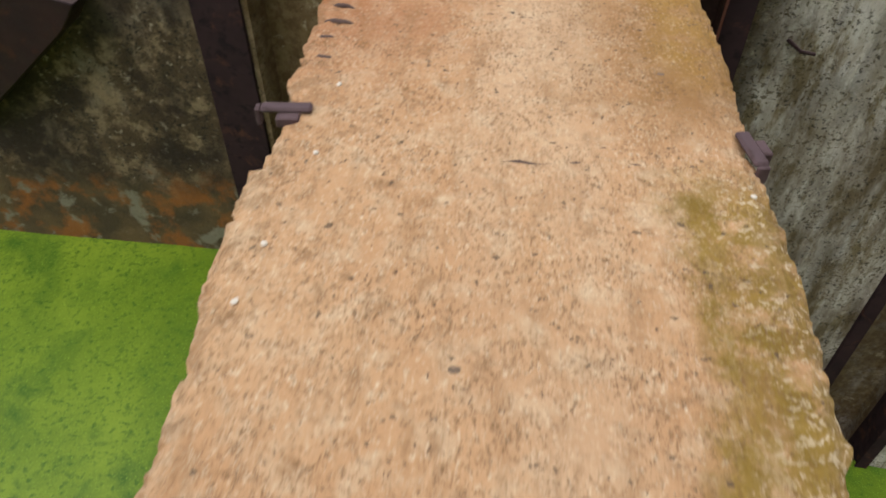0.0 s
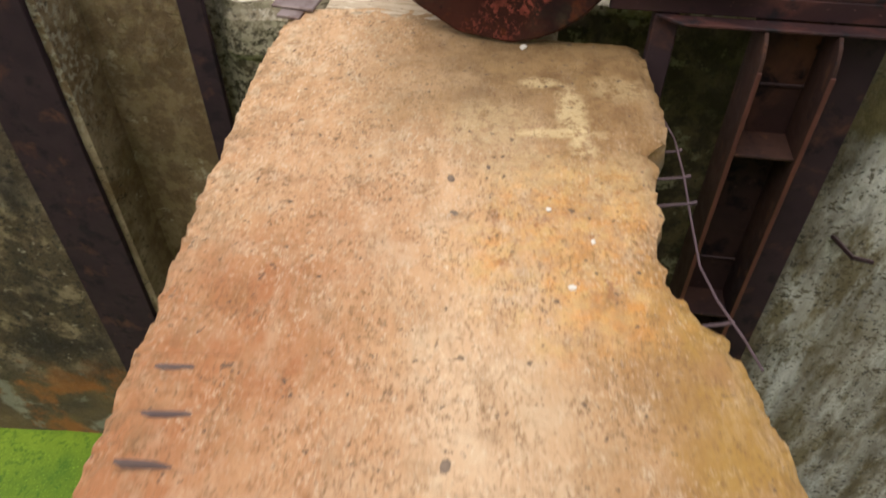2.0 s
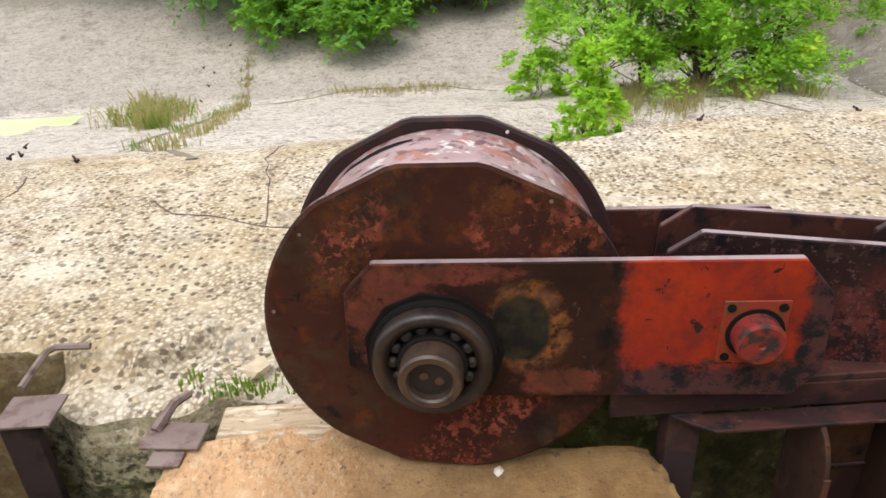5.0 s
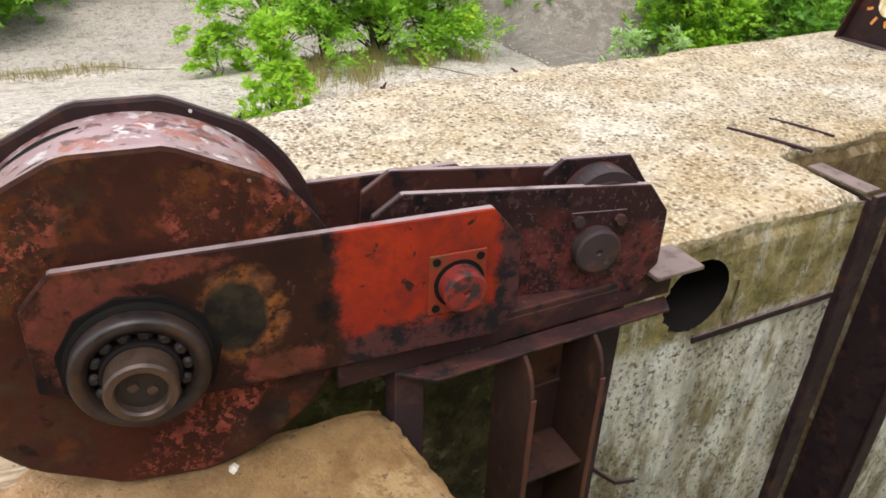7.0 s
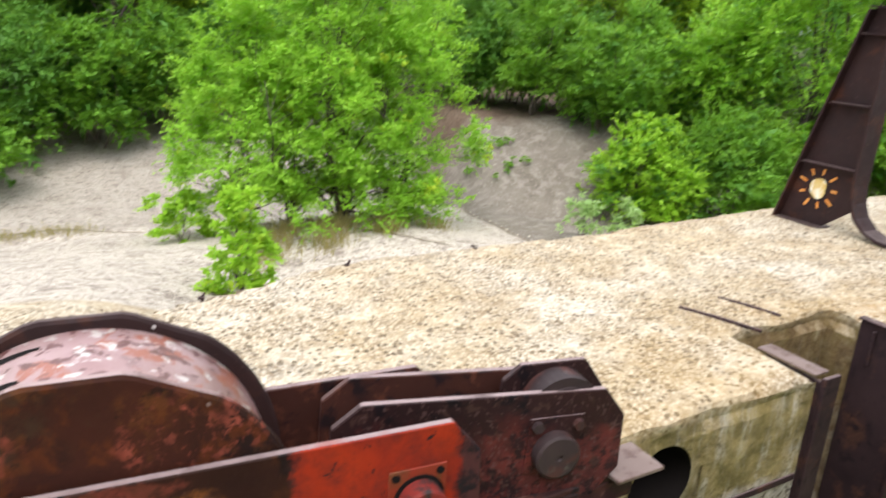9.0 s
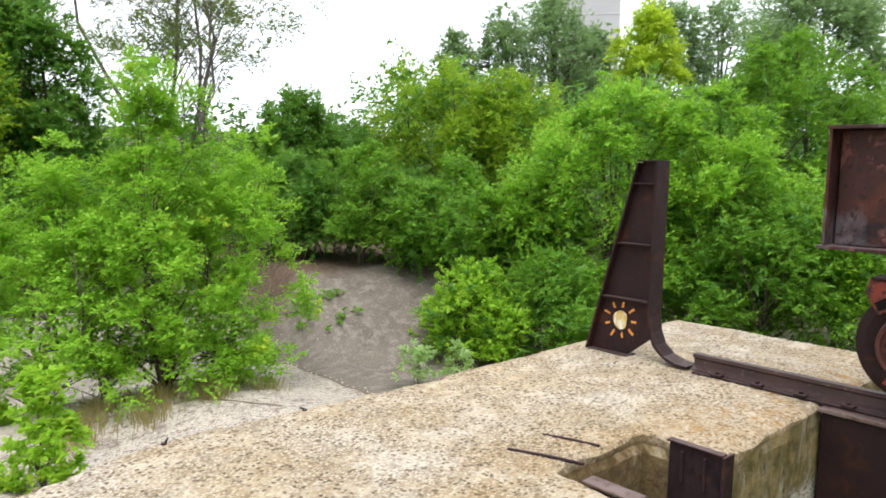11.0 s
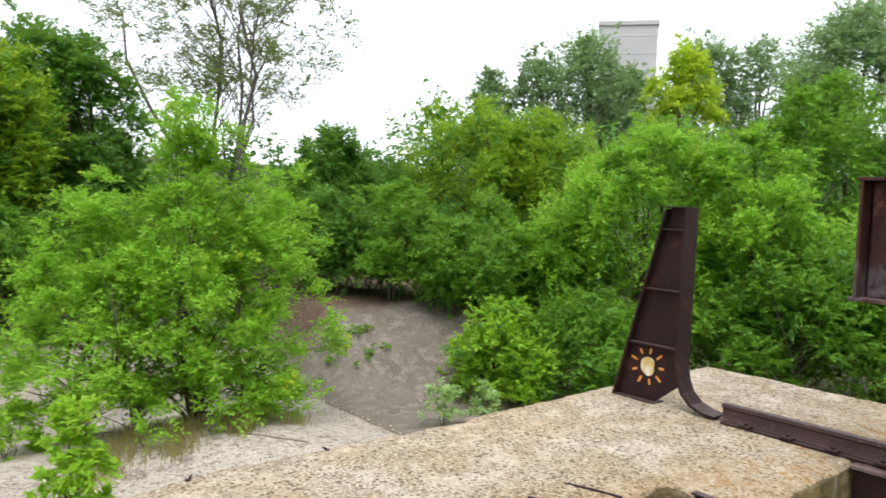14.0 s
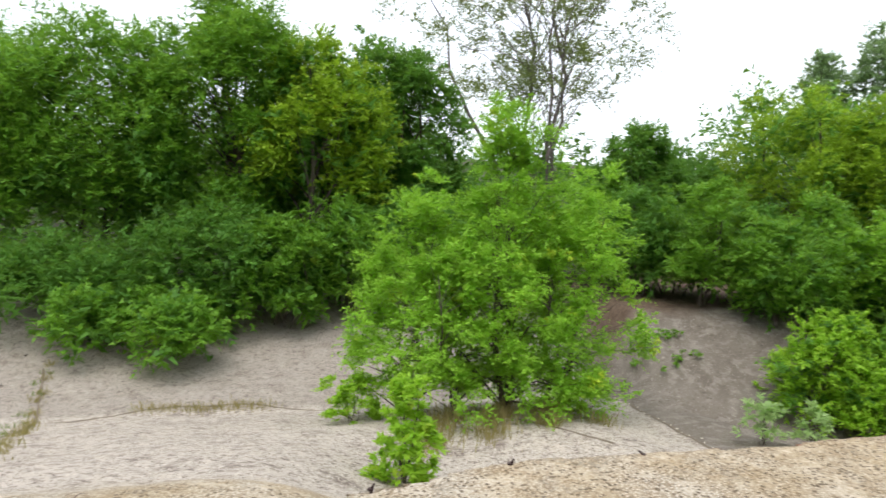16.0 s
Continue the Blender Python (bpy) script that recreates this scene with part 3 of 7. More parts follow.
DRUM = surface("worn_pinkish_drum_steel", (0.27, 0.15, 0.145), (0.40, 0.28, 0.27), layers=(
    ((0.30, 0.11, 0.075), 9.0, 0.53, 0.57), ((0.52, 0.46, 0.43), 17.0, 0.56, 0.59), ((0.13, 0.055, 0.05), 16.0, 0.56, 0.60), ((0.10, 0.05, 0.05), 3.0, 0.56, 0.66)), base_scale=4.0, rough=0.36, metal=0.3, bumps=((40, 0.2, 0.002),), spec=0.5)
BEARING = surface("greasy_bearing_steel", (0.022, 0.016, 0.015), (0.044, 0.032, 0.029), layers=(((0.06, 0.03, 0.014), 12.0, 0.52, 0.62), ((0.016, 0.011, 0.010), 9.0, 0.52, 0.6)), rough=0.36, metal=0.35, bumps=((70, 0.15, 0.002),), spec=0.4)
SHAFT = surface("brownish_shaft_steel", (0.03978, 0.02203, 0.01346), (0.0612, 0.03672, 0.02448), layers=(((0.01836, 0.01102, 0.00918), 18.0, 0.5, 0.7),), rough=0.45, metal=0.2, bumps=((80, 0.2, 0.002),), spec=0.5)
RUST_EDGE = surface("bright_rust_edge", (0.096, 0.03, 0.018), (0.06, 0.0192, 0.0132), base_scale=6.0, rough=0.7)
CHALK = surface("bare_pale_metal", (0.6, 0.58, 0.55), (0.5, 0.48, 0.45), rough=0.5)
# grease black; also paints the shade inside slots, holes, openings and the pipe bore
BLACK = surface("black_grease_and_hole_shade", (0.007, 0.006, 0.006), (0.013, 0.010, 0.009), rough=0.8, bumps=((40, 0.2, 0.003),), spec=0.06)
RUST_RED = surface("rusty_red_cover", (0.078, 0.021, 0.0156), (0.045, 0.0144, 0.012), layers=(((0.12, 0.027, 0.018), 9.0, 0.52, 0.62), ((0.018, 0.0108, 0.0108), 14.0, 0.56, 0.64)), rough=0.55, bumps=((40, 0.25, 0.003),), spec=0.4)
RED = surface("faded_red_bogie_paint", (0.235, 0.040, 0.020), (0.14, 0.024, 0.016), layers=(((0.055, 0.022, 0.018), 5.0, 0.52, 0.64), ((0.34, 0.085, 0.055), 11.0, 0.60, 0.70), ((0.03, 0.017, 0.016), 16.0, 0.56, 0.64)), rough=0.6, bumps=((40, 0.3, 0.003),), spec=0.3)
def crane_extra(nt, co, col):
    """Grey undercoat in tall sheets, salmon paint in ragged islands, black flakes between."""
    def mul(a, b):
        return math_node(nt, "MULTIPLY", a, b)

    sheet = mul(noise_mask(nt, co, 1.5, 0.54, 0.60, detail=4.0, stretch=(1, 1, 0.5), shift=5.0), noise_mask(nt, co, 12.0, 0.42, 0.46, detail=10.0, rough=0.75, shift=7.0))
    col = mixed(nt, mul(sheet, 0.75), col, mixed(nt, noise_mask(nt, co, 8.0, 0.4, 0.6), (0.085, 0.070, 0.080), (0.15, 0.128, 0.135)))
    island = mul(noise_mask(nt, co, 1.9, 0.50, 0.58, detail=4.0, shift=25.0), noise_mask(nt, co, 7.0, 0.53, 0.545, detail=10.0, rough=0.7, shift=27.0))
    col = mixed(nt, mul(island, 0.9), col, mixed(nt, noise_mask(nt, co, 10.0, 0.4, 0.6), (0.20, 0.085, 0.072), (0.14, 0.042, 0.030)))
    return mixed(nt, mul(noise_mask(nt, co, 16.0, 0.58, 0.60, detail=9.0, rough=0.7, shift=35.0), 0.8), col, (0.014, 0.009, 0.010))


CRANE = surface("peeling_crane_paint", (0.034, 0.014, 0.013), (0.060, 0.020, 0.016), layers=(((0.085, 0.026, 0.014), 4.0, 0.50, 0.62), ((0.016, 0.009, 0.010), 3.0, 0.54, 0.66)), extra=crane_extra, rough=0.6, metal=0.1, bumps=((40, 0.35, 0.004),), spec=0.3, top_sheen=(0.1445, 0.1047, 0.1011))
RAIL = surface("worn_rail_steel", (0.06311, 0.03902, 0.03787), (0.09754, 0.05738, 0.05164), layers=(((0.1836, 0.1377, 0.1148), 20.0, 0.6, 0.72),), rough=0.5, metal=0.4, bumps=((60, 0.25, 0.002),), spec=0.5)
PURPLE = surface("purplish_rusty_steel", (0.06375, 0.03825, 0.0425), (0.0935, 0.05525, 0.05525), layers=(((0.0425, 0.02125, 0.0187), 14.0, 0.5, 0.7),), rough=0.65, bumps=((60, 0.3, 0.003),))
GALV = surface("pale_rusty_plate", (0.1445, 0.09775, 0.085), (0.2125, 0.153, 0.1318), layers=(((0.085, 0.0425, 0.02975), 14.0, 0.5, 0.7),), rough=0.55, metal=0.3, bumps=((60, 0.25, 0.002),), spec=0.4)
SUN_PALE = surface("cream_spray_paint", (0.72, 0.55, 0.22), (0.60, 0.36, 0.07), layers=(((0.80, 0.76, 0.62), 12.0, 0.5, 0.62, (1, 1, 0.3)),), base_scale=12.0, rough=0.7)
SUN_ORANGE = surface("orange_spray_paint", (0.68, 0.22, 0.03), (0.75, 0.36, 0.10), base_scale=16.0, rough=0.7)
BARK = surface("grey_brown_bark", (0.085, 0.065, 0.05), (0.14, 0.115, 0.095), base_scale=8.0, rough=0.95, bumps=((30, 0.8, 0.02),))
PALE_BARK = surface("pale_grey_bark", (0.12, 0.10, 0.085), (0.19, 0.165, 0.145), base_scale=5.0, rough=0.95, bumps=((30, 0.6, 0.02),))
TOWER = surface("weathered_tower_concrete", (0.42, 0.42, 0.41), (0.50, 0.50, 0.49), base_scale=0.1, rough=0.9, bumps=())


def leaf_material(name, a, b, c):
    m = bpy.data.materials.new(name)
    m.use_nodes = True
    nt = m.node_tree
    bsdf = nt.nodes["Principled BSDF"]
    geo = node(nt, "NewGeometry")
    co = node(nt, "TexCoord").outputs["Object"]
    col = mixed(nt, geo.outputs["Random Per Island"], a, b)
    col = mixed(nt, noise_mask(nt, co, 0.9, 0.40, 0.62), col, mixed(nt, geo.outputs["Random Per Island"], b, a))
    col = mixed(nt, noise_mask(nt, co, 1.6, 0.62, 0.72, shift=4.0), col, c)
    nt.links.new(col, bsdf.inputs["Base Color"])
    bsdf.inputs["Roughness"].default_value = 0.5
    bsdf.inputs["Specular IOR Level"].default_value = 0.3
    tr = node(nt, "BsdfTranslucent")
    nt.links.new(mixed(nt, 0.3, col, (0.30, 0.42, 0.02)), tr.inputs["Color"])
    mx = node(nt, "MixShader", Fac=0.48)
    nt.links.new(bsdf.outputs[0], mx.inputs[1])
    nt.links.new(tr.outputs[0], mx.inputs[2])
    nt.links.new(mx.outputs[0], nt.nodes["Material Output"].inputs[0])
    return m


LEAF_BRIGHT = leaf_material("bright_green_leaves", (0.23, 0.48, 0.036), (0.37, 0.64, 0.065), (0.51, 0.62, 0.05))
LEAF_LIME = leaf_material("lime_green_young_leaves", (0.27, 0.52, 0.03), (0.40, 0.64, 0.055), (0.48, 0.58, 0.04))
LEAF_MID = leaf_material("mid_green_leaves", (0.13, 0.30, 0.028), (0.225, 0.46, 0.048), (0.32, 0.48, 0.038))
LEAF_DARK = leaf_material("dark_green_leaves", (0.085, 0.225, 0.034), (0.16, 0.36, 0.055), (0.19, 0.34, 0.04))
LEAF_YELLOW = leaf_material("yellowish_green_leaves", (0.25, 0.42, 0.028), (0.38, 0.55, 0.04), (0.50, 0.54, 0.03))
LEAF_AUTUMN = leaf_material("yellow_autumn_leaves", (0.50, 0.66, 0.05), (0.64, 0.76, 0.08), (0.42, 0.60, 0.05))
LEAF_SILVER = leaf_material("silvery_green_leaves", (0.30, 0.48, 0.14), (0.50, 0.66, 0.30), (0.34, 0.54, 0.12))
LEAF_POPLAR = leaf_material("grey_green_poplar_leaves", (0.20, 0.33, 0.14), (0.33, 0.46, 0.24), (0.25, 0.38, 0.13))
LEAF_DUSKY = leaf_material("dusky_olive_leaves", (0.16, 0.21, 0.075), (0.25, 0.30, 0.12), (0.28, 0.28, 0.09))
GRASS = leaf_material("fresh_grass_blades", (0.10, 0.20, 0.02), (0.20, 0.28, 0.04), (0.36, 0.30, 0.12))
DRY_GRASS = leaf_material("dry_straw_grass", (0.42, 0.32, 0.16), (0.30, 0.26, 0.10), (0.16, 0.20, 0.04))


def ground_material():
    def extra(nt, co, col):
        # cream deck beside the pier, gravelly apron up to its kerb, bare earth past it and leaf litter under the trees
        col = mixed(nt, axis_mask(nt, co, 1, 8.6, 9.6, 0.5, 0.8), cream_aggregate(nt, co), col)
        dirt = mixed(nt, noise_mask(nt, co, 1.5, 0.35, 0.65), (0.150, 0.125, 0.098), (0.205, 0.176, 0.142))
        dirt = mixed(nt, noise_mask(nt, co, 5.0, 0.5, 0.62, shift=1.0), dirt, (0.25, 0.22, 0.182))
        dirt = mixed(nt, noise_mask(nt, co, 26.0, 0.58, 0.66), dirt, (0.36, 0.32, 0.27))
        dirt = mixed(nt, noise_mask(nt, co, 18.0, 0.60, 0.68, shift=3.0), dirt, (0.09, 0.07, 0.052))
        litter = mixed(nt, noise_mask(nt, co, 6.0, 0.4, 0.6), (0.03864, 0.05796, 0.01546), (0.1005, 0.07728, 0.04637))
        m = math_node(nt, "MAXIMUM", line_mask(nt, co, (1.0, -0.158, 0.0), 4.47, 4.55, 0.10, 3.0), math_node(nt, "MULTIPLY", axis_mask(nt, co, 1, 16.5, 16.8, 0.2, 1.5), 0.45))
        col = mixed(nt, m, col, dirt)
        brow = math_node(nt, "MULTIPLY", line_mask(nt, co, (1.0, -0.158, 0.0), 4.7, 5.2, 0.2, 2.0), axis_mask(nt, co, 1, 16.6, 17.4, 0.4, 1.5))
        col = mixed(nt, math_node(nt, "MULTIPLY", brow, 0.85), col, mixed(nt, noise_mask(nt, co, 9.0, 0.4, 0.6), (0.085, 0.048, 0.028), (0.15, 0.10, 0.065)))
        return mixed(nt, math_node(nt, "MAXIMUM", axis_mask(nt, co, 1, 22.5, 24.5, 1.5, 0.5), axis_mask(nt, co, 0, 15.0, 17.0, 1.5, 0.5)), col, litter)
    return surface("worn_apron_concrete_and_earth", (0.425, 0.372, 0.308), (0.51, 0.45, 0.38), layers=(
        ((0.53, 0.462, 0.378), 3.0, 0.5, 0.66), ((0.2318, 0.1893, 0.1546), 2.2, 0.54, 0.70), ((0.2087, 0.17, 0.1391), 8.0, 0.54, 0.64), ((0.60, 0.54, 0.455), 22.0, 0.54, 0.60), ((0.13, 0.098, 0.072), 24.0, 0.57, 0.62), ((0.1005, 0.07728, 0.06182), 34.0, 0.60, 0.66)),
        base_scale=0.8, bumps=((6, 0.4, 0.03), (40, 0.8, 0.02)), extra=extra)


GROUND = ground_material()
DUCKWEED = surface("duckweed_covered_water", (0.082, 0.150, 0.005), (0.128, 0.205, 0.007), layers=(
    ((0.21, 0.30, 0.020), 0.5, 0.48, 0.72), ((0.045, 0.11, 0.004), 1.4, 0.52, 0.68), ((0.05, 0.115, 0.004), 16.0, 0.52, 0.66), ((0.20, 0.33, 0.025), 55.0, 0.56, 0.68), ((0.075, 0.14, 0.005), 40.0, 0.60, 0.68)), base_scale=1.5, rough=0.5, bumps=((70, 0.3, 0.003),), spec=0.35)
PALE_DUCKWEED = surface("pale_duckweed_film", (0.42, 0.60, 0.20), (0.50, 0.68, 0.28), base_scale=2.0, rough=0.3, bumps=((60, 0.2, 0.004),), spec=0.5)


# ---- building blocks ----
def part(name, bm, material, parent=None, label="", smooth=False):
    me = bpy.data.meshes.new(name)
    bmesh.ops.recalc_face_normals(bm, faces=bm.faces)
    bm.to_mesh(me)
    bm.free()
    me.materials.append(material)
    if smooth:
        for p in me.polygons:
            p.use_smooth = True
    ob = new(name, me)
    ob.parent = parent
    if label:
        ob["label"] = label
    return ob


def thing(name, label, category, group="", at=None):
    ob = new(name)
    ob.empty_display_size = 0.1
    if at:
        ob.matrix_world = at
    return tagged(ob, label, category, group)


def box(x0, x1, y0, y1, z0, z1, bevel=0.006, bm=None, seg=1):
    own = bmesh.new()
    bmesh.ops.create_cube(own, size=1.0, matrix=Matrix.LocRotScale(((x0 + x1) / 2, (y0 + y1) / 2, (z0 + z1) / 2), None, (x1 - x0, y1 - y0, z1 - z0)))
    if bevel:
        bmesh.ops.bevel(own, geom=own.edges[:], offset=bevel, segments=seg, affect="EDGES", clamp_overlap=True)
    return joined(bm, own)


def joined(bm, own):
    if bm is None:
        return own
    tmp = bpy.data.meshes.new("tmp")
    own.to_mesh(tmp)
    own.free()
    bm.from_mesh(tmp)
    bpy.data.meshes.remove(tmp)
    return bm


def prism(points, y0, y1, bevel=0.004, bm=None, turn=None):
    """A plate with an outline in x and z, from y0 to y1."""
    own = bmesh.new()
    face = own.faces.new([own.verts.new((x, y0, z)) for x, z in points])
    got = bmesh.ops.extrude_face_region(own, geom=[face])
    bmesh.ops.translate(own, vec=(0, y1 - y0, 0), verts=[v for v in got["geom"] if isinstance(v, bmesh.types.BMVert)])
    bmesh.ops.recalc_face_normals(own, faces=own.faces)
    if bevel:
        bmesh.ops.bevel(own, geom=own.edges[:], offset=bevel, segments=1, affect="EDGES", clamp_overlap=True)
    if turn:
        bmesh.ops.transform(own, matrix=turn, verts=own.verts)
    return joined(bm, own)


def lathe(profile, centre, axis="Y", n=48, bm=None, wobble=None):
    """Turns (radius, along) pairs round an axis through centre."""
    own = bmesh.new()
    rings = []
    for r, a in profile:
        ring = []
        for i in range(n):
            t = 2 * math.pi * i / n
            rr = r * (wobble(t) if wobble else 1)
            c, s = rr * math.cos(t), rr * math.sin(t)
            p = {"Y": (c, a, s), "X": (a, c, s), "Z": (c, s, a)}[axis]
            ring.append(own.verts.new((centre[0] + p[0], centre[1] + p[1], centre[2] + p[2])))
        rings.append(ring)
    for ra, rb in zip(rings, rings[1:]):
        for i in range(n):
            own.faces.new((ra[i], ra[(i + 1) % n], rb[(i + 1) % n], rb[i]))
    own.faces.new(rings[0])
    own.faces.new(rings[-1][::-1])
    bmesh.ops.recalc_face_normals(own, faces=own.faces)
    return joined(bm, own)


def tube(points, radii, n=7, bm=None):
    own = bmesh.new() if bm is None else bm
    rings = []
    pts = [Vector(p) for p in points]
    for i, p in enumerate(pts):
        d = (pts[min(i + 1, len(pts) - 1)] - pts[max(i - 1, 0)]).normalized()
        q = d.to_track_quat("Z", "Y")
        rings.append([own.verts.new(p + q @ Vector((radii[i] * math.cos(2 * math.pi * k / n), radii[i] * math.sin(2 * math.pi * k / n), 0))) for k in range(n)])
    for ra, rb in zip(rings, rings[1:]):
        for k in range(n):
            own.faces.new((ra[k], ra[(k + 1) % n], rb[(k + 1) % n], rb[k]))
    own.faces.new(rings[0][::-1])
    own.faces.new(rings[-1])
    return own


def mesh_ob(name, verts, faces, material, parent=None, smooth=False):
    me = bpy.data.meshes.new(name)
    me.from_pydata(verts, [], faces)
    me.materials.append(material)
    if smooth:
        me.polygons.foreach_set("use_smooth", [True] * len(me.polygons))
    me.update()
    ob = new(name, me)
    ob.parent = parent
    return ob


def fbm(x, y, z, s, octaves=3):
    return noise.fractal(Vector((x * s, y * s, z * s)), 1.0, 2.0, octaves)


# ---- large structure ----
def smooth_step(a, b, v):
    t = min(1.0, max(0.0, (v - a) / (b - a)))
    return t * t * (3 - 2 * t)


FRONT, BACK, DEPTH = 5.6, 8.32, -7.4
GROOVE_R, GROOVE_L = (3.62, 4.62), (-2.52, -1.58)
PIPE = (2.475, -0.36, 0.265)


def deck_dip(x, y):
    """How far the broken strip beside the beam's end lies below the pier's top."""
    back = 5.92 + 0.06 * math.sin(6.1 * x) + 0.035 * math.sin(17 * x)
    return 0.10 * smooth_step(-1.74, -1.62, x) * (1 - smooth_step(0.0, 0.3, x)) * (1 - smooth_step(back - 0.05, back + 0.03, y)) * (0.75 + 0.5 * fbm(x, y, 2, 5.0))


def in_pier(x, y):
    back = BACK + 0.05 * math.sin(x * 1.1) + 0.02 * math.sin(x * 4.3) - 0.72 * (1 - smooth_step(-1.2, 2.6, x))
    if x > 8.72 or y > back:
        return False
    if GROOVE_R[0] < x < GROOVE_R[1] and y < 6.22:
        return False
    if GROOVE_L[0] < x < GROOVE_L[1] and y < 5.95:
        return False
    return y > FRONT


def pier():
    """One block of concrete with its gate grooves, worn along every top edge."""
    step = 0.05
    xs = np.concatenate([np.arange(-16, -3.4, 0.2), np.arange(-3.4, 8.76, step)])
    ys = np.arange(FRONT, 8.5, step)
    zs = [0.0, -0.04, -0.09, -0.15, -0.21, -0.27, -0.33, -0.39, -0.45, -0.51, -0.57, -0.65, -0.75, -0.9, -1.1, -1.3, -1.6, -2.0, -2.5, -3.1, -3.8, -4.5, -5.2, -6.2, DEPTH]
    cell = np.zeros((len(xs) - 1, len(ys) - 1), bool)
    for i in range(len(xs) - 1):
        for j in range(len(ys) - 1):
            cell[i, j] = in_pier((xs[i] + xs[i + 1]) / 2, (ys[j] + ys[j + 1]) / 2)
    edge = {}
    verts, faces, index = [], [], {}

    def full(i, j):
        return 0 <= i < cell.shape[0] and 0 <= j < cell.shape[1] and cell[i, j]

    def vert(i, j, k):
        key = (i, j, k)
        if key not in index:
            x, y, z = xs[i], ys[j], zs[k]
            around = [int(full(a, b)) for a in (i - 1, i) for b in (j - 1, j)]
            border = not all(around)
            worn = 0.5 + fbm(x, y, 0, 1.7)
            if k == 0:
                z += 0.010 * fbm(x, y, 3, 2.2) + 0.006 * fbm(x, y, 5, 14.0)
                if border:
                    z -= max(0.0, 0.025 + 0.03 * worn)
                elif not all(full(a, b) for a in (i - 2, i + 1) for b in (j - 2, j + 1)):
                    z -= max(0.0, 0.008 + 0.012 * worn)
            z -= deck_dip(x, y) * max(0.0, 1 - k / 7)
            if j == 0:
                y -= 0.07 * smooth_step(-1.52, -1.40, x) * (1 - smooth_step(-1.0, -0.9, x)) * (1 if k < 8 else 0.5)
            if border:
                # pull the edge in where it is chipped
                inx = (around[2] + around[3]) - (around[0] + around[1])
                iny = (around[1] + around[3]) - (around[0] + around[2])
                chip = max(0.0, 0.018 + 0.045 * fbm(x, y, z, 2.3)) * (1.0 if k < 3 else 0.35) + 0.008 * fbm(x, y, z, 9.0)
                x, y = x + 0.5 * inx * chip, y + 0.5 * iny * chip
            if x < -3:
                y += 0.08 * (x + 3) * max(0.0, 1 - (y - FRONT) / 1.5)
            index[key] = len(verts)
            verts.append((x, y, z))
        return index[key]

    for i in range(cell.shape[0]):
        for j in range(cell.shape[1]):
            if not cell[i, j]:
                continue
            faces.append((vert(i, j, 0), vert(i + 1, j, 0), vert(i + 1, j + 1, 0), vert(i, j + 1, 0)))
            for di, dj, a, b in ((0, -1, (i, j), (i + 1, j)), (1, 0, (i + 1, j), (i + 1, j + 1)), (0, 1, (i + 1, j + 1), (i, j + 1)), (-1, 0, (i, j + 1), (i, j))):
                if full(i + di, j + dj):
                    continue
                for k in range(len(zs) - 1):
                    xm, zm = (xs[a[0]] + xs[b[0]]) / 2, (zs[k] + zs[k + 1]) / 2
                    if dj == -1 and j == 0 and math.hypot(xm - PIPE[0], zm - PIPE[1]) < PIPE[2] + 0.02 * math.sin(9 * zm + 7 * xm):
                        continue
                    faces.append((vert(*a, k), vert(*a, k + 1), vert(*b, k + 1), vert(*b, k)))
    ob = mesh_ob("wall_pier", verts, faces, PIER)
    return tagged(ob, "rough weathered concrete lock pier with worn edges and gate grooves", "concrete pier", kind="structure")


pier()
# the broken mouth of a pipe in the wall; black paints shade into its bore
mouth, bore = bmesh.new(), bmesh.new()
chance = random.Random(4)
inner, outer = [], []
for k in range(72):
    a = 2 * math.pi * k / 72
    bite = 0.03 * max(0.0, -math.cos(a - 0.6)) * chance.random()
    ri, ro = 0.205 + bite + 0.004 * chance.random(), 0.33 + 0.05 * chance.random()
    inner.append(mouth.verts.new((PIPE[0] + ri * math.cos(a), FRONT + 0.006, PIPE[1] + ri * math.sin(a))))
    outer.append(mouth.verts.new((PIPE[0] + ro * math.cos(a), FRONT + 0.014, min(-0.06, PIPE[1] + ro * math.sin(a)))))
for k in range(72):
    n = (k + 1) % 72
    mouth.faces.new((inner[k], inner[n], outer[n], outer[k]))
tagged(part("wall_pipe_mouth", mouth, PIER), "broken concrete round a pipe opening in the wall", "concrete rim", kind="structure")
lathe([(0.222, 0.008), (0.216, 0.03), (0.216, 1.2), (0.05, 1.25)], (PIPE[0], FRONT, PIPE[1]), "Y", 40, bore)
bmesh.ops.delete(bore, geom=[f for f in bore.faces if len(f.verts) > 4 and f.calc_center_median().y < FRONT + 0.1], context="FACES")
tagged(part("pipe_opening", bore, BLACK, smooth=True), "bore of a pipe opening in the concrete wall, blackened as painted shade", "pipe", kind="structure")


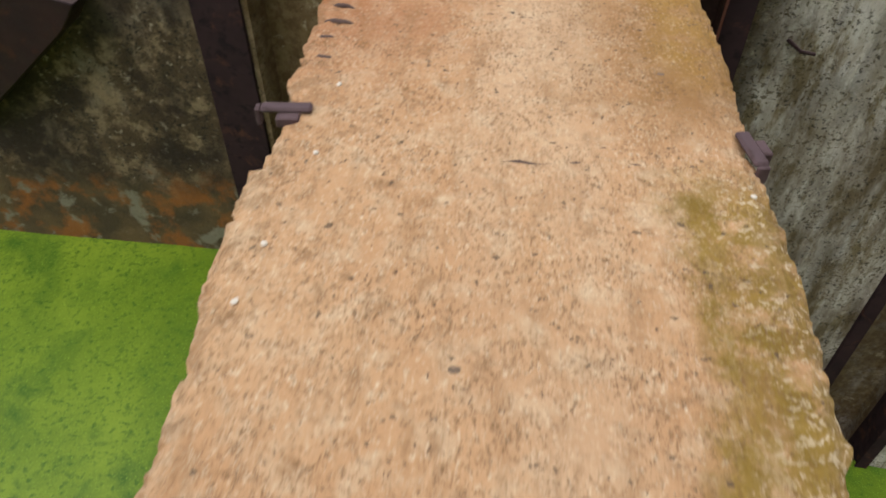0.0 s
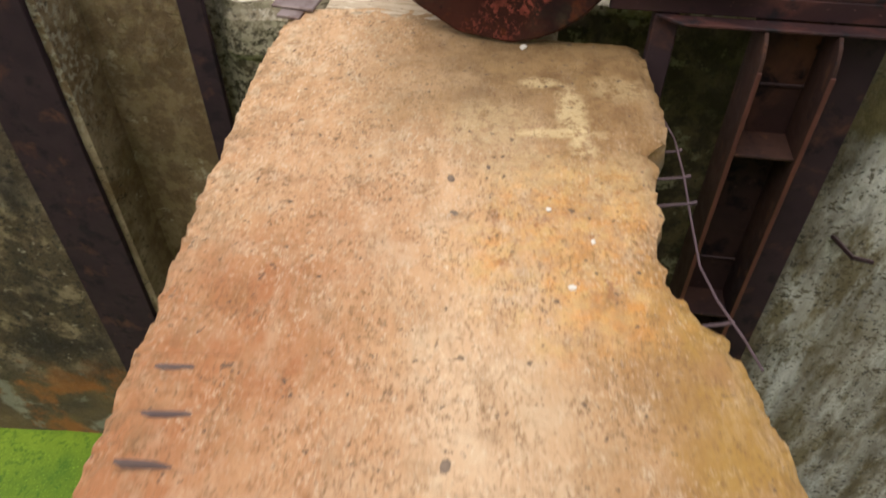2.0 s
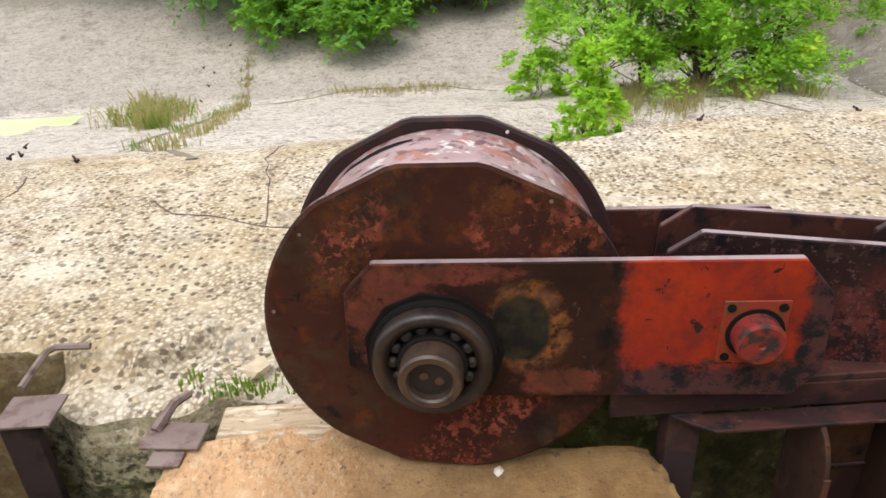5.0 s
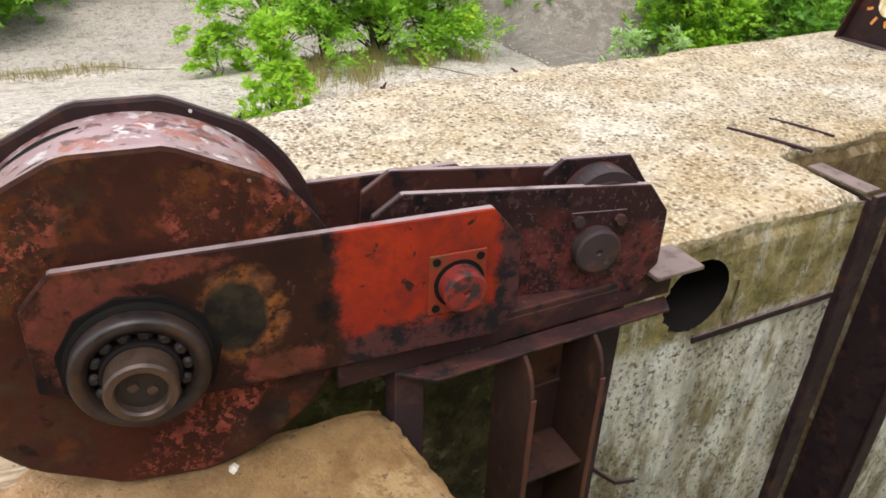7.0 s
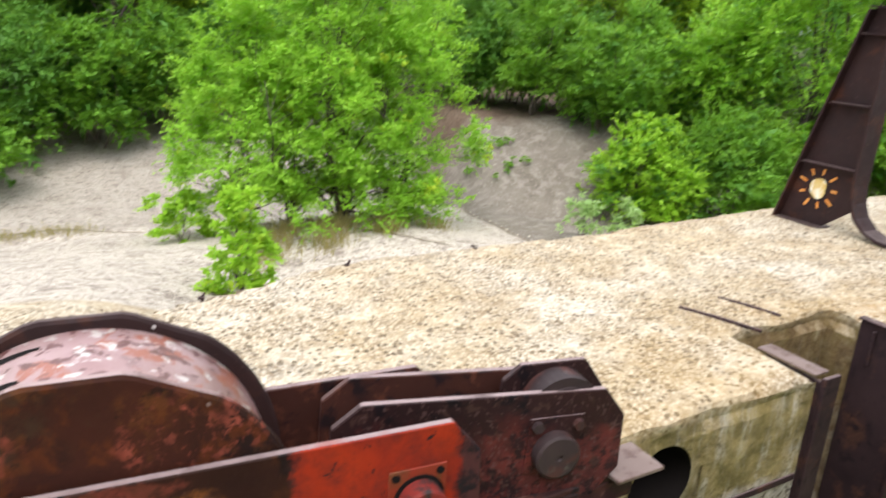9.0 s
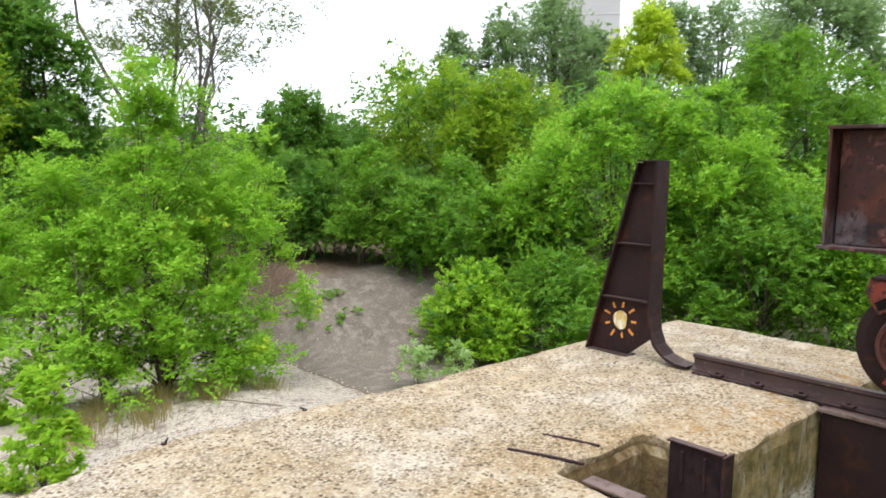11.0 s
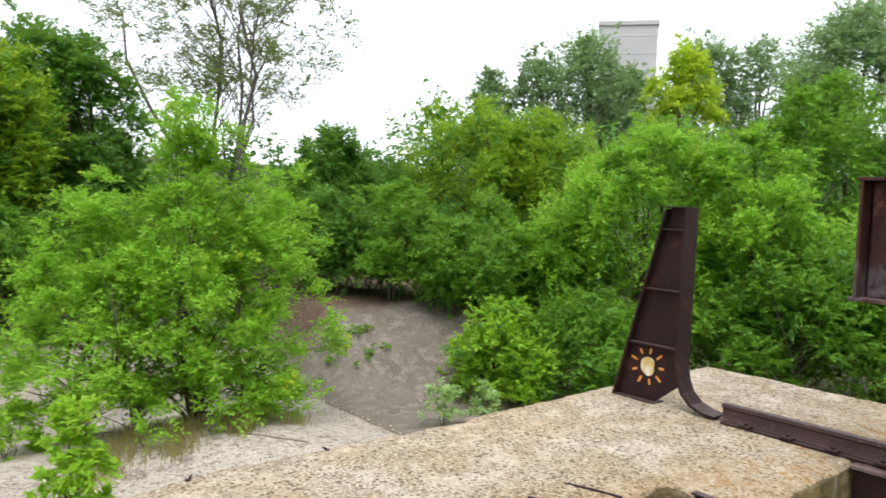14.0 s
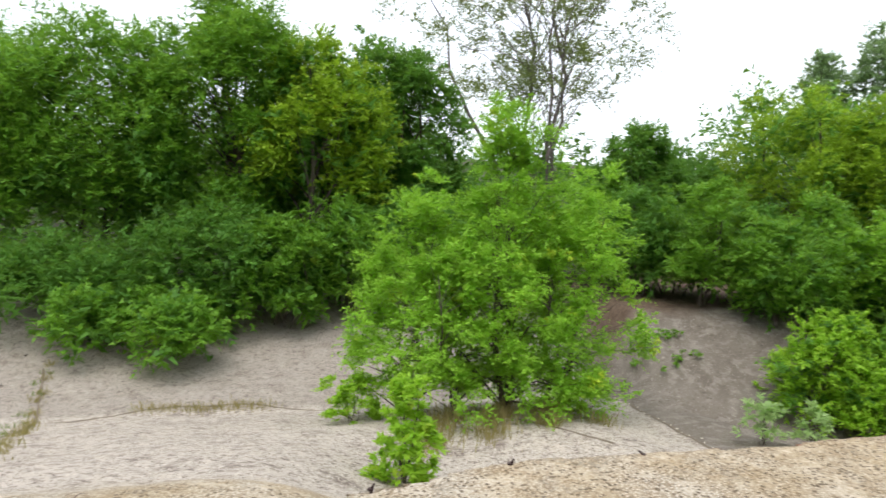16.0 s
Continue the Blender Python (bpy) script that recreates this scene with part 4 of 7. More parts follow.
def ground_z(x, y):
    """Height of the land: apron falling away from the pier, an earth bowl at its right, a wooded bank behind."""
    if y < 7.3:
        return -8.0 if -9.0 < y else 0.0
    z = -0.02 - 0.235 * max(0.0, y - 7.7) * smooth_step(7.4, 9.5, y)
    z = max(z, -2.05)
    z -= smooth_step(7.3, 10.0, x) * 0.75 * (1 - smooth_step(15, 24, y))
    z -= smooth_step(-0.2, 2.5, x) * 0.9 * (1 - smooth_step(8.5, 14, y))
    # along the kerb the apron falls evenly
    z -= smooth_step(4.6, 6.4, x) * max(0.0, 0.9 - 0.135 * max(0.0, y - 8.9) - 0.9 * (1 - smooth_step(8.5, 14, y)))
    z += smooth_step(17, 27, y) * (1.5 + 0.8 * smooth_step(8, 14, x))
    z += smooth_step(60, 260, y) * 13
    # sunken basin left of the apron
    z -= smooth_step(12.3, 12.5, y) * (1 - smooth_step(14.2, 14.4, y)) * smooth_step(0.0, 0.15, -5.2 - 0.34 * (y - 12.5) - x) * max(0.0, 2.2 + z)
    z += 0.03 * fbm(x, y, 0, 0.9) + (0.05 * fbm(x, y, 4, 0.35) if y > 9 else 0)
    return z


def earth_z(x, y):
    """The land with the earth bank that rises round a hollow past the apron's kerb."""
    z = ground_z(x, y)
    past = (x - 6.38) * 0.99 - (y - 11.9) * 0.143
    if past <= 0 or y < 9:
        return z
    r = math.hypot(x - 8.0, y - 13.0) + 0.25 * fbm(x, y, 7, 0.7)
    bank = -1.95 + 1.55 * smooth_step(0.6, 4.6, r) + 0.04 * fbm(x, y, 1, 1.7)
    m = smooth_step(0.05, 1.2, past) * (1 - smooth_step(26, 34, y)) * (1 - smooth_step(16, 20, x)) * (1 - smooth_step(0.2, 2.4, x - 7.6 - 0.78 * (y - 11.6)))
    return z + (max(z, bank) - z) * m


def ground():
    xs = np.concatenate([np.arange(-400, -20, 20.0), np.arange(-20, -9, 1.0), np.arange(-9, 14, 0.14), np.arange(14, 40, 1.0), np.arange(40, 421, 20.0)])
    ys = np.concatenate([np.arange(-400, -20, 40.0), (-12, -9.05, -8.95, 0, 7.2, 7.45), np.arange(7.55, 19, 0.14), np.arange(19, 45, 1.0), np.arange(45, 461, 20.0)])
    verts = [(x, y, earth_z(x, y)) for x in xs for y in ys]
    n = len(ys)
    faces = []
    for i in range(len(xs) - 1):
        for j in range(n - 1):
            faces.append((i * n + j, (i + 1) * n + j, (i + 1) * n + j + 1, i * n + j + 1))
    ob = mesh_ob("ground", verts, faces, GROUND, smooth=True)
    tagged(ob, "worn cracked concrete apron running out into bare earth and woodland floor", "ground", kind="structure")


ground()
# the water stands higher on one side of the low wall under the beam
for x0, z, label in ((-40, -4.66, "bright green duckweed covering still lock water"), (40, -6.9, "green duckweed on the lower water past the gate")):
    bm = bmesh.new()
    bm.faces.new([bm.verts.new(p) for p in ((x0, -9.0, z), (1.475, -9.0, z), (-0.22, 5.65, z), (x0, 5.65, z))])
    tagged(part("water", bm, DUCKWEED), label, "water", kind="structure")
bm = bmesh.new()
bmesh.ops.create_grid(bm, x_segments=4, y_segments=2, size=0.5, matrix=Matrix.LocRotScale((-13.0, 13.3, -1.5), None, (15.6, 2.0, 1)))
tagged(part("water_basin", bm, PALE_DUCKWEED), "pale green film on shallow water in a basin", "water", kind="structure")
tagged(part("wall_opposite", box(-40, 40, -10.5, -9.0, -7.4, 0.02, 0.03), PIER), "plain concrete wall across the lock chamber", "wall", kind="structure")
for sx in (-41, 41):
    tagged(part("wall_end", box(min(sx, sx * 0.98), max(sx, sx * 0.98), -9.0, 5.6, -7.4, 0.0, 0.03), PIER), "plain concrete wall closing the lock chamber", "wall", kind="structure")


# ---- the narrow concrete beam that is walked on ----
BEAM = Matrix.Translation((0.33, 0.9, 0)) @ Matrix.Rotation(radians(6.6), 4, "Z")


divider = part("wall_divider", box(-0.12, 0.12, -9.96, 4.70, -7.4, -4.60, 0.03), PIER)
divider.matrix_world = BEAM
tagged(divider, "low concrete wall under the beam that parts the water", "wall", kind="structure")


def beam():
    ss = np.concatenate([np.arange(-9.4, -0.8, 0.1), np.arange(-0.8, 4.62, 0.016)])
    cols = 64
    chance = random.Random(11)
    # bites broken out of either border: place, half length, depth
    bites = [[(chance.uniform(-0.8, 4.5), 0.025 + 0.16 * chance.random() ** 2, chance.uniform(0.006, 0.034)) for k in range(20)] for side in (0, 1)]

    def bitten(s, side):
        return max([0.0] + [d * (1 - abs(s - a) / h) ** 1.3 for a, h, d in bites[side] if abs(s - a) < h])

    verts, faces = [], []
    # how far each border stands from the beam's middle line, along the beam
    LEFT_S, LEFT_W = (-9.4, 0.0, 0.2, 0.45, 0.94, 0.97, 1.3, 1.45, 2.2, 3.0, 3.7, 4.1, 4.4, 4.7), (-0.80, -0.80, -0.82, -0.858, -0.856, -0.82, -0.80, -0.853, -0.862, -0.856, -0.845, -0.83, -0.80, -0.80)
    RIGHT_S, RIGHT_W = (-9.4, -0.02, 0.05, 0.1, 0.86, 1.1, 1.15, 1.32, 1.75, 2.3, 2.5, 2.64, 2.70, 2.82, 2.95, 3.1, 3.3, 3.48, 3.53, 3.75, 4.1, 4.2, 4.7), (0.72, 0.72, 0.74, 0.775, 0.785, 0.77, 0.745, 0.77, 0.80, 0.785, 0.745, 0.73, 0.67, 0.615, 0.61, 0.65, 0.675, 0.69, 0.735, 0.755, 0.755, 0.735, 0.73)

    def edges(s):
        left = float(np.interp(s, LEFT_S, LEFT_W)) + 0.006 * fbm(s, 1, 0, 1.3) + 0.008 * fbm(s, 2, 0, 5.0, 7) + 0.7 * bitten(s, 0)
        right = float(np.interp(s, RIGHT_S, RIGHT_W)) + 0.005 * fbm(s, 7, 0, 1.2) + 0.008 * fbm(s, 9, 0, 5.0, 7) - 0.7 * bitten(s, 1)
        # saw-toothed where the concrete has broken off between the stirrups
        right -= 0.028 * abs(math.sin(19 * s + 1.5 * math.sin(5 * s))) ** 0.7 * smooth_step(2.75, 2.9, s) * (1 - smooth_step(3.5, 3.6, s))
        return left, right

    drop = [(0.0, 0.0), (0.012, -0.03), (0.0, -0.09), (0.015, -0.17), (0.03, -0.30), (0.05, -0.55)]
    for s in ss:
        lo, hi = edges(s)
        row = []
        for inn, z in reversed(drop[1:]):
            row.append((lo + inn - 0.006 + 0.012 * fbm(s, z, 3, 9.0), s, z))
        for c in range(cols + 1):
            f = c / cols
            w = lo + (hi - lo) * f
            z = 0.012 + 0.008 * fbm(w, s, 0, 2.0) + 0.004 * fbm(w, s, 2, 18.0)
            rim = min(f, 1 - f) * (hi - lo)
            z -= 0.026 * max(0.0, 1 - rim / 0.05) * max(0.1, 0.7 + 0.9 * fbm(w, s, 8, 24.0))
            # grooves scored across the left border
            if s > 1.5 and rim < 0.26 and f < 0.5 and s < 2.75:
                ph = (s - 1.58) / 0.165
                if abs(ph - round(ph)) < 0.13 and rim > 0.06 + 0.03 * math.sin(round(ph) * 5):
                    z -= 0.007
            row.append((w, s, z))
        for inn, z in drop[1:]:
            row.append((hi - inn + 0.006 + 0.012 * fbm(s, z, 6, 9.0), s, z))
        verts += row
    n = cols + 1 + 2 * (len(drop) - 1)
    for i in range(len(ss) - 1):
        for k in range(n - 1):
            faces.append((i * n + k, i * n + k + 1, (i + 1) * n + k + 1, (i + 1) * n + k))
        faces.append((i * n + n - 1, i * n, (i + 1) * n, (i + 1) * n + n - 1))
    # far end: square on the left, broken off slanting on the right
    last = (len(ss) - 1) * n
    out = []
    for x, s, z in verts:
        limit = 4.50 - 0.29 * smooth_step(0.05, 0.45, x) - 0.04 * smooth_step(0.55, 0.75, x) + 0.035 * fbm(x, z, 0, 4.0) - 0.05 * math.exp(-((x - 0.30) / 0.05) ** 2)
        out.append((x, limit + (s - limit) * 0.03 if s > limit else s, z))
    faces.append(tuple(range(last, last + n)))
    faces.append(tuple(range(n))[::-1])
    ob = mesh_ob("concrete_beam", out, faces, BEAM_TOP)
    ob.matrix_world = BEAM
    tagged(ob, "long sandy concrete beam with ragged worn edges spanning the lock", "beam", kind="structure")


beam()


# plinth along the foot of the wall
bm = bmesh.new()
prof = [(5.60, -2.95), (5.44, -3.10), (5.40, -4.0), (5.36, -4.05), (5.36, -5.2), (5.60, -5.2)]
xs = [-14.0 + 0.25 * k for k in range(45)]
rows = [[bm.verts.new((x + 0.05 * fbm(x, z, 1, 3.0), min(5.598, y + max(0.0, 0.085 * (x + 6.2)) + 0.02 * fbm(x, y, z, 2.5)) if y < 5.55 else 5.60, z + 0.05 * fbm(x, z, 5, 1.2))) for y, z in prof] for x in xs]
for ra, rb in zip(rows, rows[1:]):
    for k in range(len(prof)):
        n = (k + 1) % len(prof)
        bm.faces.new((ra[k], ra[n], rb[n], rb[k]))
bm.faces.new(rows[0])
bm.faces.new(rows[-1][::-1])
tagged(part("wall_plinth", bm, PIER), "rust-stained concrete plinth along the foot of the lock wall", "plinth", kind="structure")


# ---- chain wheel and its links over the end of the beam ----
WX, WZ = -0.038, 0.522


def rounded_cut(t):
    # the discs were cut by torch, with flats at the top and the bottom
    w = 1.014
    for a in (1.57, 1.13, 2.03, 4.62, 4.20):
        d = abs((t - a + math.pi) % (2 * math.pi) - math.pi)
        if d < 0.24:
            w = min(w, 1.014 * math.cos(0.23) / max(0.5, math.cos(d)))
    return w


BEARING_DARK = surface("dark_greasy_rollers", (0.010, 0.008, 0.007), (0.022, 0.016, 0.013), rough=0.6, metal=0.0, spec=0.3)


def chain_wheel():
    w = thing("chain_wheel", "large rusty red steel chain wheel with two discs and a bearing", "wheel", at=Matrix.Translation((WX, 5.105, WZ)) @ Matrix.Rotation(radians(-6.2), 4, "Z"))
    part("front_disc", lathe([(0.490, 0.0), (0.5, 0.006), (0.5, 0.024), (0.490, 0.03)], (0, 0.0, 0), "Y", 96, wobble=rounded_cut), WHEEL, w, "dark rusty disc with flaking red paint")
    part("rear_disc", lathe([(0.490, 0.35), (0.5, 0.356), (0.5, 0.374), (0.490, 0.38)], (0, 0.0, 0), "Y", 96, wobble=rounded_cut), STEEL, w, "dark purplish rusted rear disc")
    part("drum", lathe([(0.462, 0.03), (0.462, 0.35)], (0, 0, 0), "Y", 80), DRUM, w, "worn shiny pinkish drum face", smooth=False)
    for a, da, y in ((2.02, 0.50, 0.285), (1.97, 0.26, 0.13)):
        # long slots of the drum: black strips laid on to paint their shade
        bm = bmesh.new()
        rows = []
        for k in range(15):
            f = k / 14
            t = a + da * (f - 0.5)
            half = 0.017 * math.sin(math.pi * min(max(f, 0.04), 0.96)) ** 0.5
            rows.append([bm.verts.new((0.4635 * math.cos(t), y + sg * half, 0.4635 * math.sin(t))) for sg in (-1, 1)])
        for ra, rb in zip(rows, rows[1:]):
            bm.faces.new((ra[0], ra[1], rb[1], rb[0]))
        part("slot", bm, BLACK, w, "slot in the drum, its shade laid on as a black strip")
    # hub: faceted plate, bearing with its rollers, and the shaft end
    HX, HZ = -0.03, -0.026
    part("hub_plate", lathe([(0.190, -0.066), (0.190, -0.056)], (HX, 0, HZ), "Y", 11), BLACK, w, "black faceted backing plate")
    part("hub_collar", lathe([(0.172, -0.066), (0.172, -0.080), (0.164, -0.084)], (HX, 0, HZ), "Y", 40), BLACK, w)
    race = bmesh.new()
    lathe([(0.118, -0.084), (0.118, -0.116), (0.138, -0.130), (0.153, -0.130), (0.161, -0.120), (0.161, -0.084)], (HX, 0, HZ), "Y", 56, race)
    bmesh.ops.delete(race, geom=[f for f in race.faces if len(f.verts) > 4], context="FACES")
    part("bearing_race", race, BEARING, w, "greasy steel bearing ring", smooth=True)
    part("race_floor", lathe([(0.123, -0.090), (0.123, -0.094)], (HX, 0, HZ), "Y", 40), BLACK, w)
    for k in range(14):
        a = 2 * math.pi * k / 14
        part("roller", lathe([(0.009, -0.092), (0.017, -0.100), (0.017, -0.106), (0.009, -0.114)], (HX + 0.106 * math.cos(a), 0, HZ + 0.106 * math.sin(a)), "Y", 10), BEARING_DARK, w)
    part("inner_race", lathe([(0.094, -0.094), (0.094, -0.120), (0.088, -0.124)], (HX, 0, HZ), "Y", 40), BLACK, w)
    shaft = bmesh.new()
    lathe([(0.084, -0.094), (0.084, -0.186), (0.079, -0.194), (0.063, -0.194), (0.058, -0.188), (0.056, -0.168)], (HX, 0, HZ), "Y", 44, shaft)
    part("shaft", shaft, SHAFT, w, "brown steel shaft end with a dished face")
    part("shaft_face", lathe([(0.055, -0.166), (0.055, -0.1695)], (HX, 0, HZ), "Y", 32), BEARING_DARK, w)
    for dx, dz in ((-0.018, 0.006), (0.022, -0.010)):
        part("centre_bolt", lathe([(0.014, -0.169), (0.013, -0.174), (0.006, -0.176)], (HX + dx, 0, HZ + dz), "Y", 10), SHAFT, w)
    for a in (0.95, 2.45, 3.0):
        part("rivet", lathe([(0.005, -0.003), (0.005, 0.0)], (0.478 * math.cos(a), 0, 0.478 * math.sin(a)), "Y", 8), GALV, w)
        part("rivet", lathe([(0.005, 0.347), (0.005, 0.35)], (0.481 * math.cos(a + 0.25), 0, 0.481 * math.sin(a + 0.25)), "Y", 8), CHALK, w)


chain_wheel()

ARM = [(-0.325, 0.455), (-0.315, 0.690), (-0.235, 0.778), (0.855, 0.772), (0.945, 0.665), (0.955, 0.43), (0.89, 0.345), (-0.15, 0.345)]


def pin(parent, x, y, z, r, proud, material, label):
    p = part("pin", lathe([(r, 0.0), (r, -proud + 0.006), (r - 0.008, -proud), (0.012, -proud), (0.008, -proud + 0.006)], (x, y, z), "Y", 32), material, parent, label)
    return p


def wheel_link(y, front):
    """One of the two long plates that hold the wheel's axle."""
    ob = thing("link_plate", "long chamfered steel link plate painted red at one end" if front else "brown rusted steel link plate behind the wheel", "chain link", "chain link plates")
    part("plate", prism(ARM if front else [(-0.2, 0.40), (-0.2, 0.70), (0.93, 0.70), (0.99, 0.64), (0.99, 0.42), (0.9, 0.335), (-0.1, 0.335)], y, y + 0.028, 0.004), LINK if front else LINK_BROWN, ob)
    if front:
        part("locking_plate", prism([(0.668, 0.462), (0.668, 0.655), (0.838, 0.655), (0.838, 0.462)], y - 0.006, y, 0.002), surface("olive_rust_plate", (0.17, 0.030, 0.012), (0.23, 0.022, 0.010), layers=(((0.13, 0.04, 0.014), 8.0, 0.56, 0.66), ((0.03, 0.016, 0.012), 16.0, 0.58, 0.66)), base_scale=9.0, rough=0.6), ob, "square plate with four bolt holes")
        # dark ring on the plate, painted in as the pin's shadow
        part("pin_shadow_ring", lathe([(0.076, -0.0095), (0.076, -0.0065)], (0.757, y, 0.556), "Y", 28), BLACK, ob, "dark ring painted as shadow round the pin")
        pin(ob, 0.757, y, 0.556, 0.064, 0.065, surface("red_pin_paint", (0.21, 0.020, 0.014), (0.10, 0.016, 0.013), layers=(((0.03, 0.018, 0.018), 16.0, 0.47, 0.56),), rough=0.6, bumps=((60, 0.2, 0.002),)), "round pin head with worn red paint")
        # bolt holes: black discs on the plate paint the shade inside them
        for hx, hz in ((0.688, 0.635), (0.818, 0.635), (0.688, 0.482), (0.818, 0.482)):
            part("bolt_hole", lathe([(0.012, -0.009), (0.012, 0.0)], (hx, y - 0.0005, hz), "Y", 12), BLACK, ob)
    ob.matrix_world = Matrix.Translation((0.012, 5.072, -0.016)) @ Matrix.Rotation(radians(-5.2), 4, "Z") @ Matrix.Translation((0, -5.05, 0))
    return ob


wheel_link(5.035, True)
wheel_link(5.49, False)


def inner_link(y, label, boss):
    ob = thing("link_plate", label, "chain link", "chain link plates")
    part("plate", prism([(0.585, 0.40), (0.585, 0.665), (0.67, 0.738), (1.475, 0.738), (1.56, 0.64), (1.575, 0.44), (1.49, 0.335), (0.68, 0.335)], y, y + 0.028, 0.004), LINK_DARK if boss else LINK_BROWN, ob)
    if boss:
        part("keeper_plate", prism([(1.212, 0.455), (1.212, 0.652), (1.405, 0.658), (1.405, 0.455)], y - 0.007, y, 0.002), LINK_DARK, ob, "square rusty keeper plate behind the pin")
        for kx in (1.237, 1.382):
            part("bolt", lathe([(0.019, -0.026), (0.019, -0.007)], (kx, y, 0.628), "Y", 6), PIN, ob)
        pin(ob, 1.31, y, 0.53, 0.078, 0.05, PIN, "dark round pin head")
    ob.matrix_world = Matrix.Translation((0.66, 5.2, 0.54)) @ Matrix.Rotation(radians(-10.5), 4, "Z") @ Matrix.Rotation(radians(3.5), 4, "Y") @ Matrix.Translation((-0.66, -5.2, -0.54))


inner_link(5.19, "dark chamfered steel link plate with a round pin", True)
inner_link(5.355, "dark chamfered inner steel link plate", False)


def end_link():
    ob = thing("link_plate", "short dark steel link plate with a round boss", "chain link", "chain link plates")
    part("plate", prism([(1.15, 0.40), (1.15, 0.735), (1.21, 0.79), (1.44, 0.80), (1.52, 0.70), (1.52, 0.40), (1.42, 0.36), (1.22, 0.36)], 5.285, 5.31, 0.004), LINK_DARK, ob)
    part("boss", lathe([(0.125, -0.08), (0.125, 0.0), (0.09, -0.085)][::-1], (1.34, 5.285, 0.655), "Y", 32), PIN, ob, "round boss")
    ob.matrix_world = Matrix.Translation((0.66, 5.2, 0.54)) @ Matrix.Rotation(radians(-10.5), 4, "Z") @ Matrix.Rotation(radians(3.5), 4, "Y") @ Matrix.Translation((-0.66, -5.2, -0.54))


end_link()


# ---- steel gate frame that carries the chain ----
def gate_frame():
    g = thing("gate_frame", "dark rusted steel gate frame with ribs standing in the lock", "gate frame")
    part("bar_top", box(0.42, 1.68, 5.05, 5.52, 0.305, 0.33, 0.004), BAR, g, "channel bar under the links")
    part("bar_face", box(0.42, 1.66, 5.05, 5.075, 0.22, 0.304, 0.004), BAR, g)
    part("bar_lip", prism([(0.60, 5.049), (1.64, 5.049), (1.60, 4.975), (0.70, 4.975)][::-1], -0.217, -0.203, 0.003, turn=Matrix.Rotation(radians(-90), 4, "X")), BAR, g, "lower flange of the channel bar")
    part("end_plate", prism([(1.53, 0.334), (1.53, 0.35), (1.74, 0.35), (1.74, 0.334)], 4.99, 5.16, 0.003), GALV, g, "pale loose plate on the bar end")
    head = [(4.91, -7.2), (4.91, 0.075), (4.918, 0.12), (4.94, 0.17), (4.975, 0.202), (5.14, 0.202), (5.14, -7.2)]
    for x0, x1 in ((1.005, 1.021), (1.277, 1.293)):
        part("side_plate", prism(head, -x1, -x0, 0.003, turn=Matrix.Rotation(radians(90), 4, "Z")), PLATE_RUST, g)
        part("edge_strip", box(x0 - 0.002, x1 + 0.002, 4.901, 4.909, -7.2, 0.07, 0.002), RUST_EDGE, g, "bright rusty edge")
    part("flange", box(1.294, 1.53, 5.12, 5.14, -7.2, 0.20, 0.003), GUIDE, g, "purplish dark flange")
    part("web", box(1.022, 1.276, 5.12, 5.138, -7.2, 0.202, 0.003), STEEL_DARK, g)
    for k in range(7):
        z = -0.34 - 1.02 * k
        part("rib", box(1.022, 1.276, 4.93, 5.119, z - 0.007, z + 0.007, 0.002), PLATE_RUST, g)
        part("weld", box(1.022, 1.276, 5.108, 5.119, z + 0.24, z + 0.252, 0.003), STEEL, g)
    part("post", box(0.60, 0.70, 5.06, 5.14, -7.2, 0.20, 0.004), GUIDE, g, "narrow purplish dark upright")


gate_frame()


def guide_post(name, label, boxes, plate=None, bracket=None):
    g = thing(name, label, "guide post", "gate guide posts")
    for i, b in enumerate(boxes):
        part("plate" if i else "post", box(*b, 0.004), GUIDE, g)
    if plate:
        part("cap_plate", plate, GALV, g, "pale flat plate on the top")
    if bracket:
        part("bracket", bracket, GALV, g, "thin bent bracket bar")


bk = tube([(-1.60, 5.62, 0.03), (-1.60, 5.84, 0.035), (-1.575, 5.87, 0.035), (-1.44, 5.87, 0.03)], [0.014] * 4, 6)
guide_post("guide_post", "narrow dark steel guide post with a pale cap plate", [(-1.62, -1.49, 5.46, 5.50, -4.9, -0.02), (-1.62, -1.59, 5.50, 5.62, -4.9, -0.03)],
           prism([(-1.62, 0.0), (-1.62, 0.012), (-1.42, 0.012), (-1.42, 0.0)], 5.43, 5.60, 0.002), bk)
guide_post("guide_post", "broad dark steel guide post lining the gate groove", [(-3.04, -2.56, 5.565, 5.592, -4.9, 0.0), (-2.59, -2.56, 5.593, 5.66, -4.9, 0.0)])
guide_post("guide_post", "narrow dark steel guide post with a pale cap plate", [(3.58, 3.72, 5.545, 5.575, -7.2, 0.0), (3.585, 3.612, 5.576, 5.95, -7.2, -0.03)],
           prism([(3.56, 0.0), (3.56, 0.012), (3.68, 0.012), (3.68, 0.0)], 5.60, 5.98, 0.002))
guide_post("guide_post", "broad dark steel guide post with raised ribs", [(4.585, 4.612, 5.58, 5.98, -7.2, 0.02), (4.56, 4.70, 5.555, 5.579, -7.2, 0.02), (4.562, 4.584, 5.69, 5.712, -0.27, -0.03), (4.562, 4.584, 5.86, 5.882, -0.27, -0.03), (4.555, 4.625, 5.57, 5.99, 0.0202, 0.034)])
part("wall_bar", box(2.5, 3.56, 5.585, 5.60, -0.66, -0.62, 0.003), GUIDE).parent = None
tagged(bpy.data.objects["wall_bar"], "thin dark steel bar set in the concrete wall", "steel bar", kind="structure")


# ---- rail, its stop and the crane ----
RX = 6.50


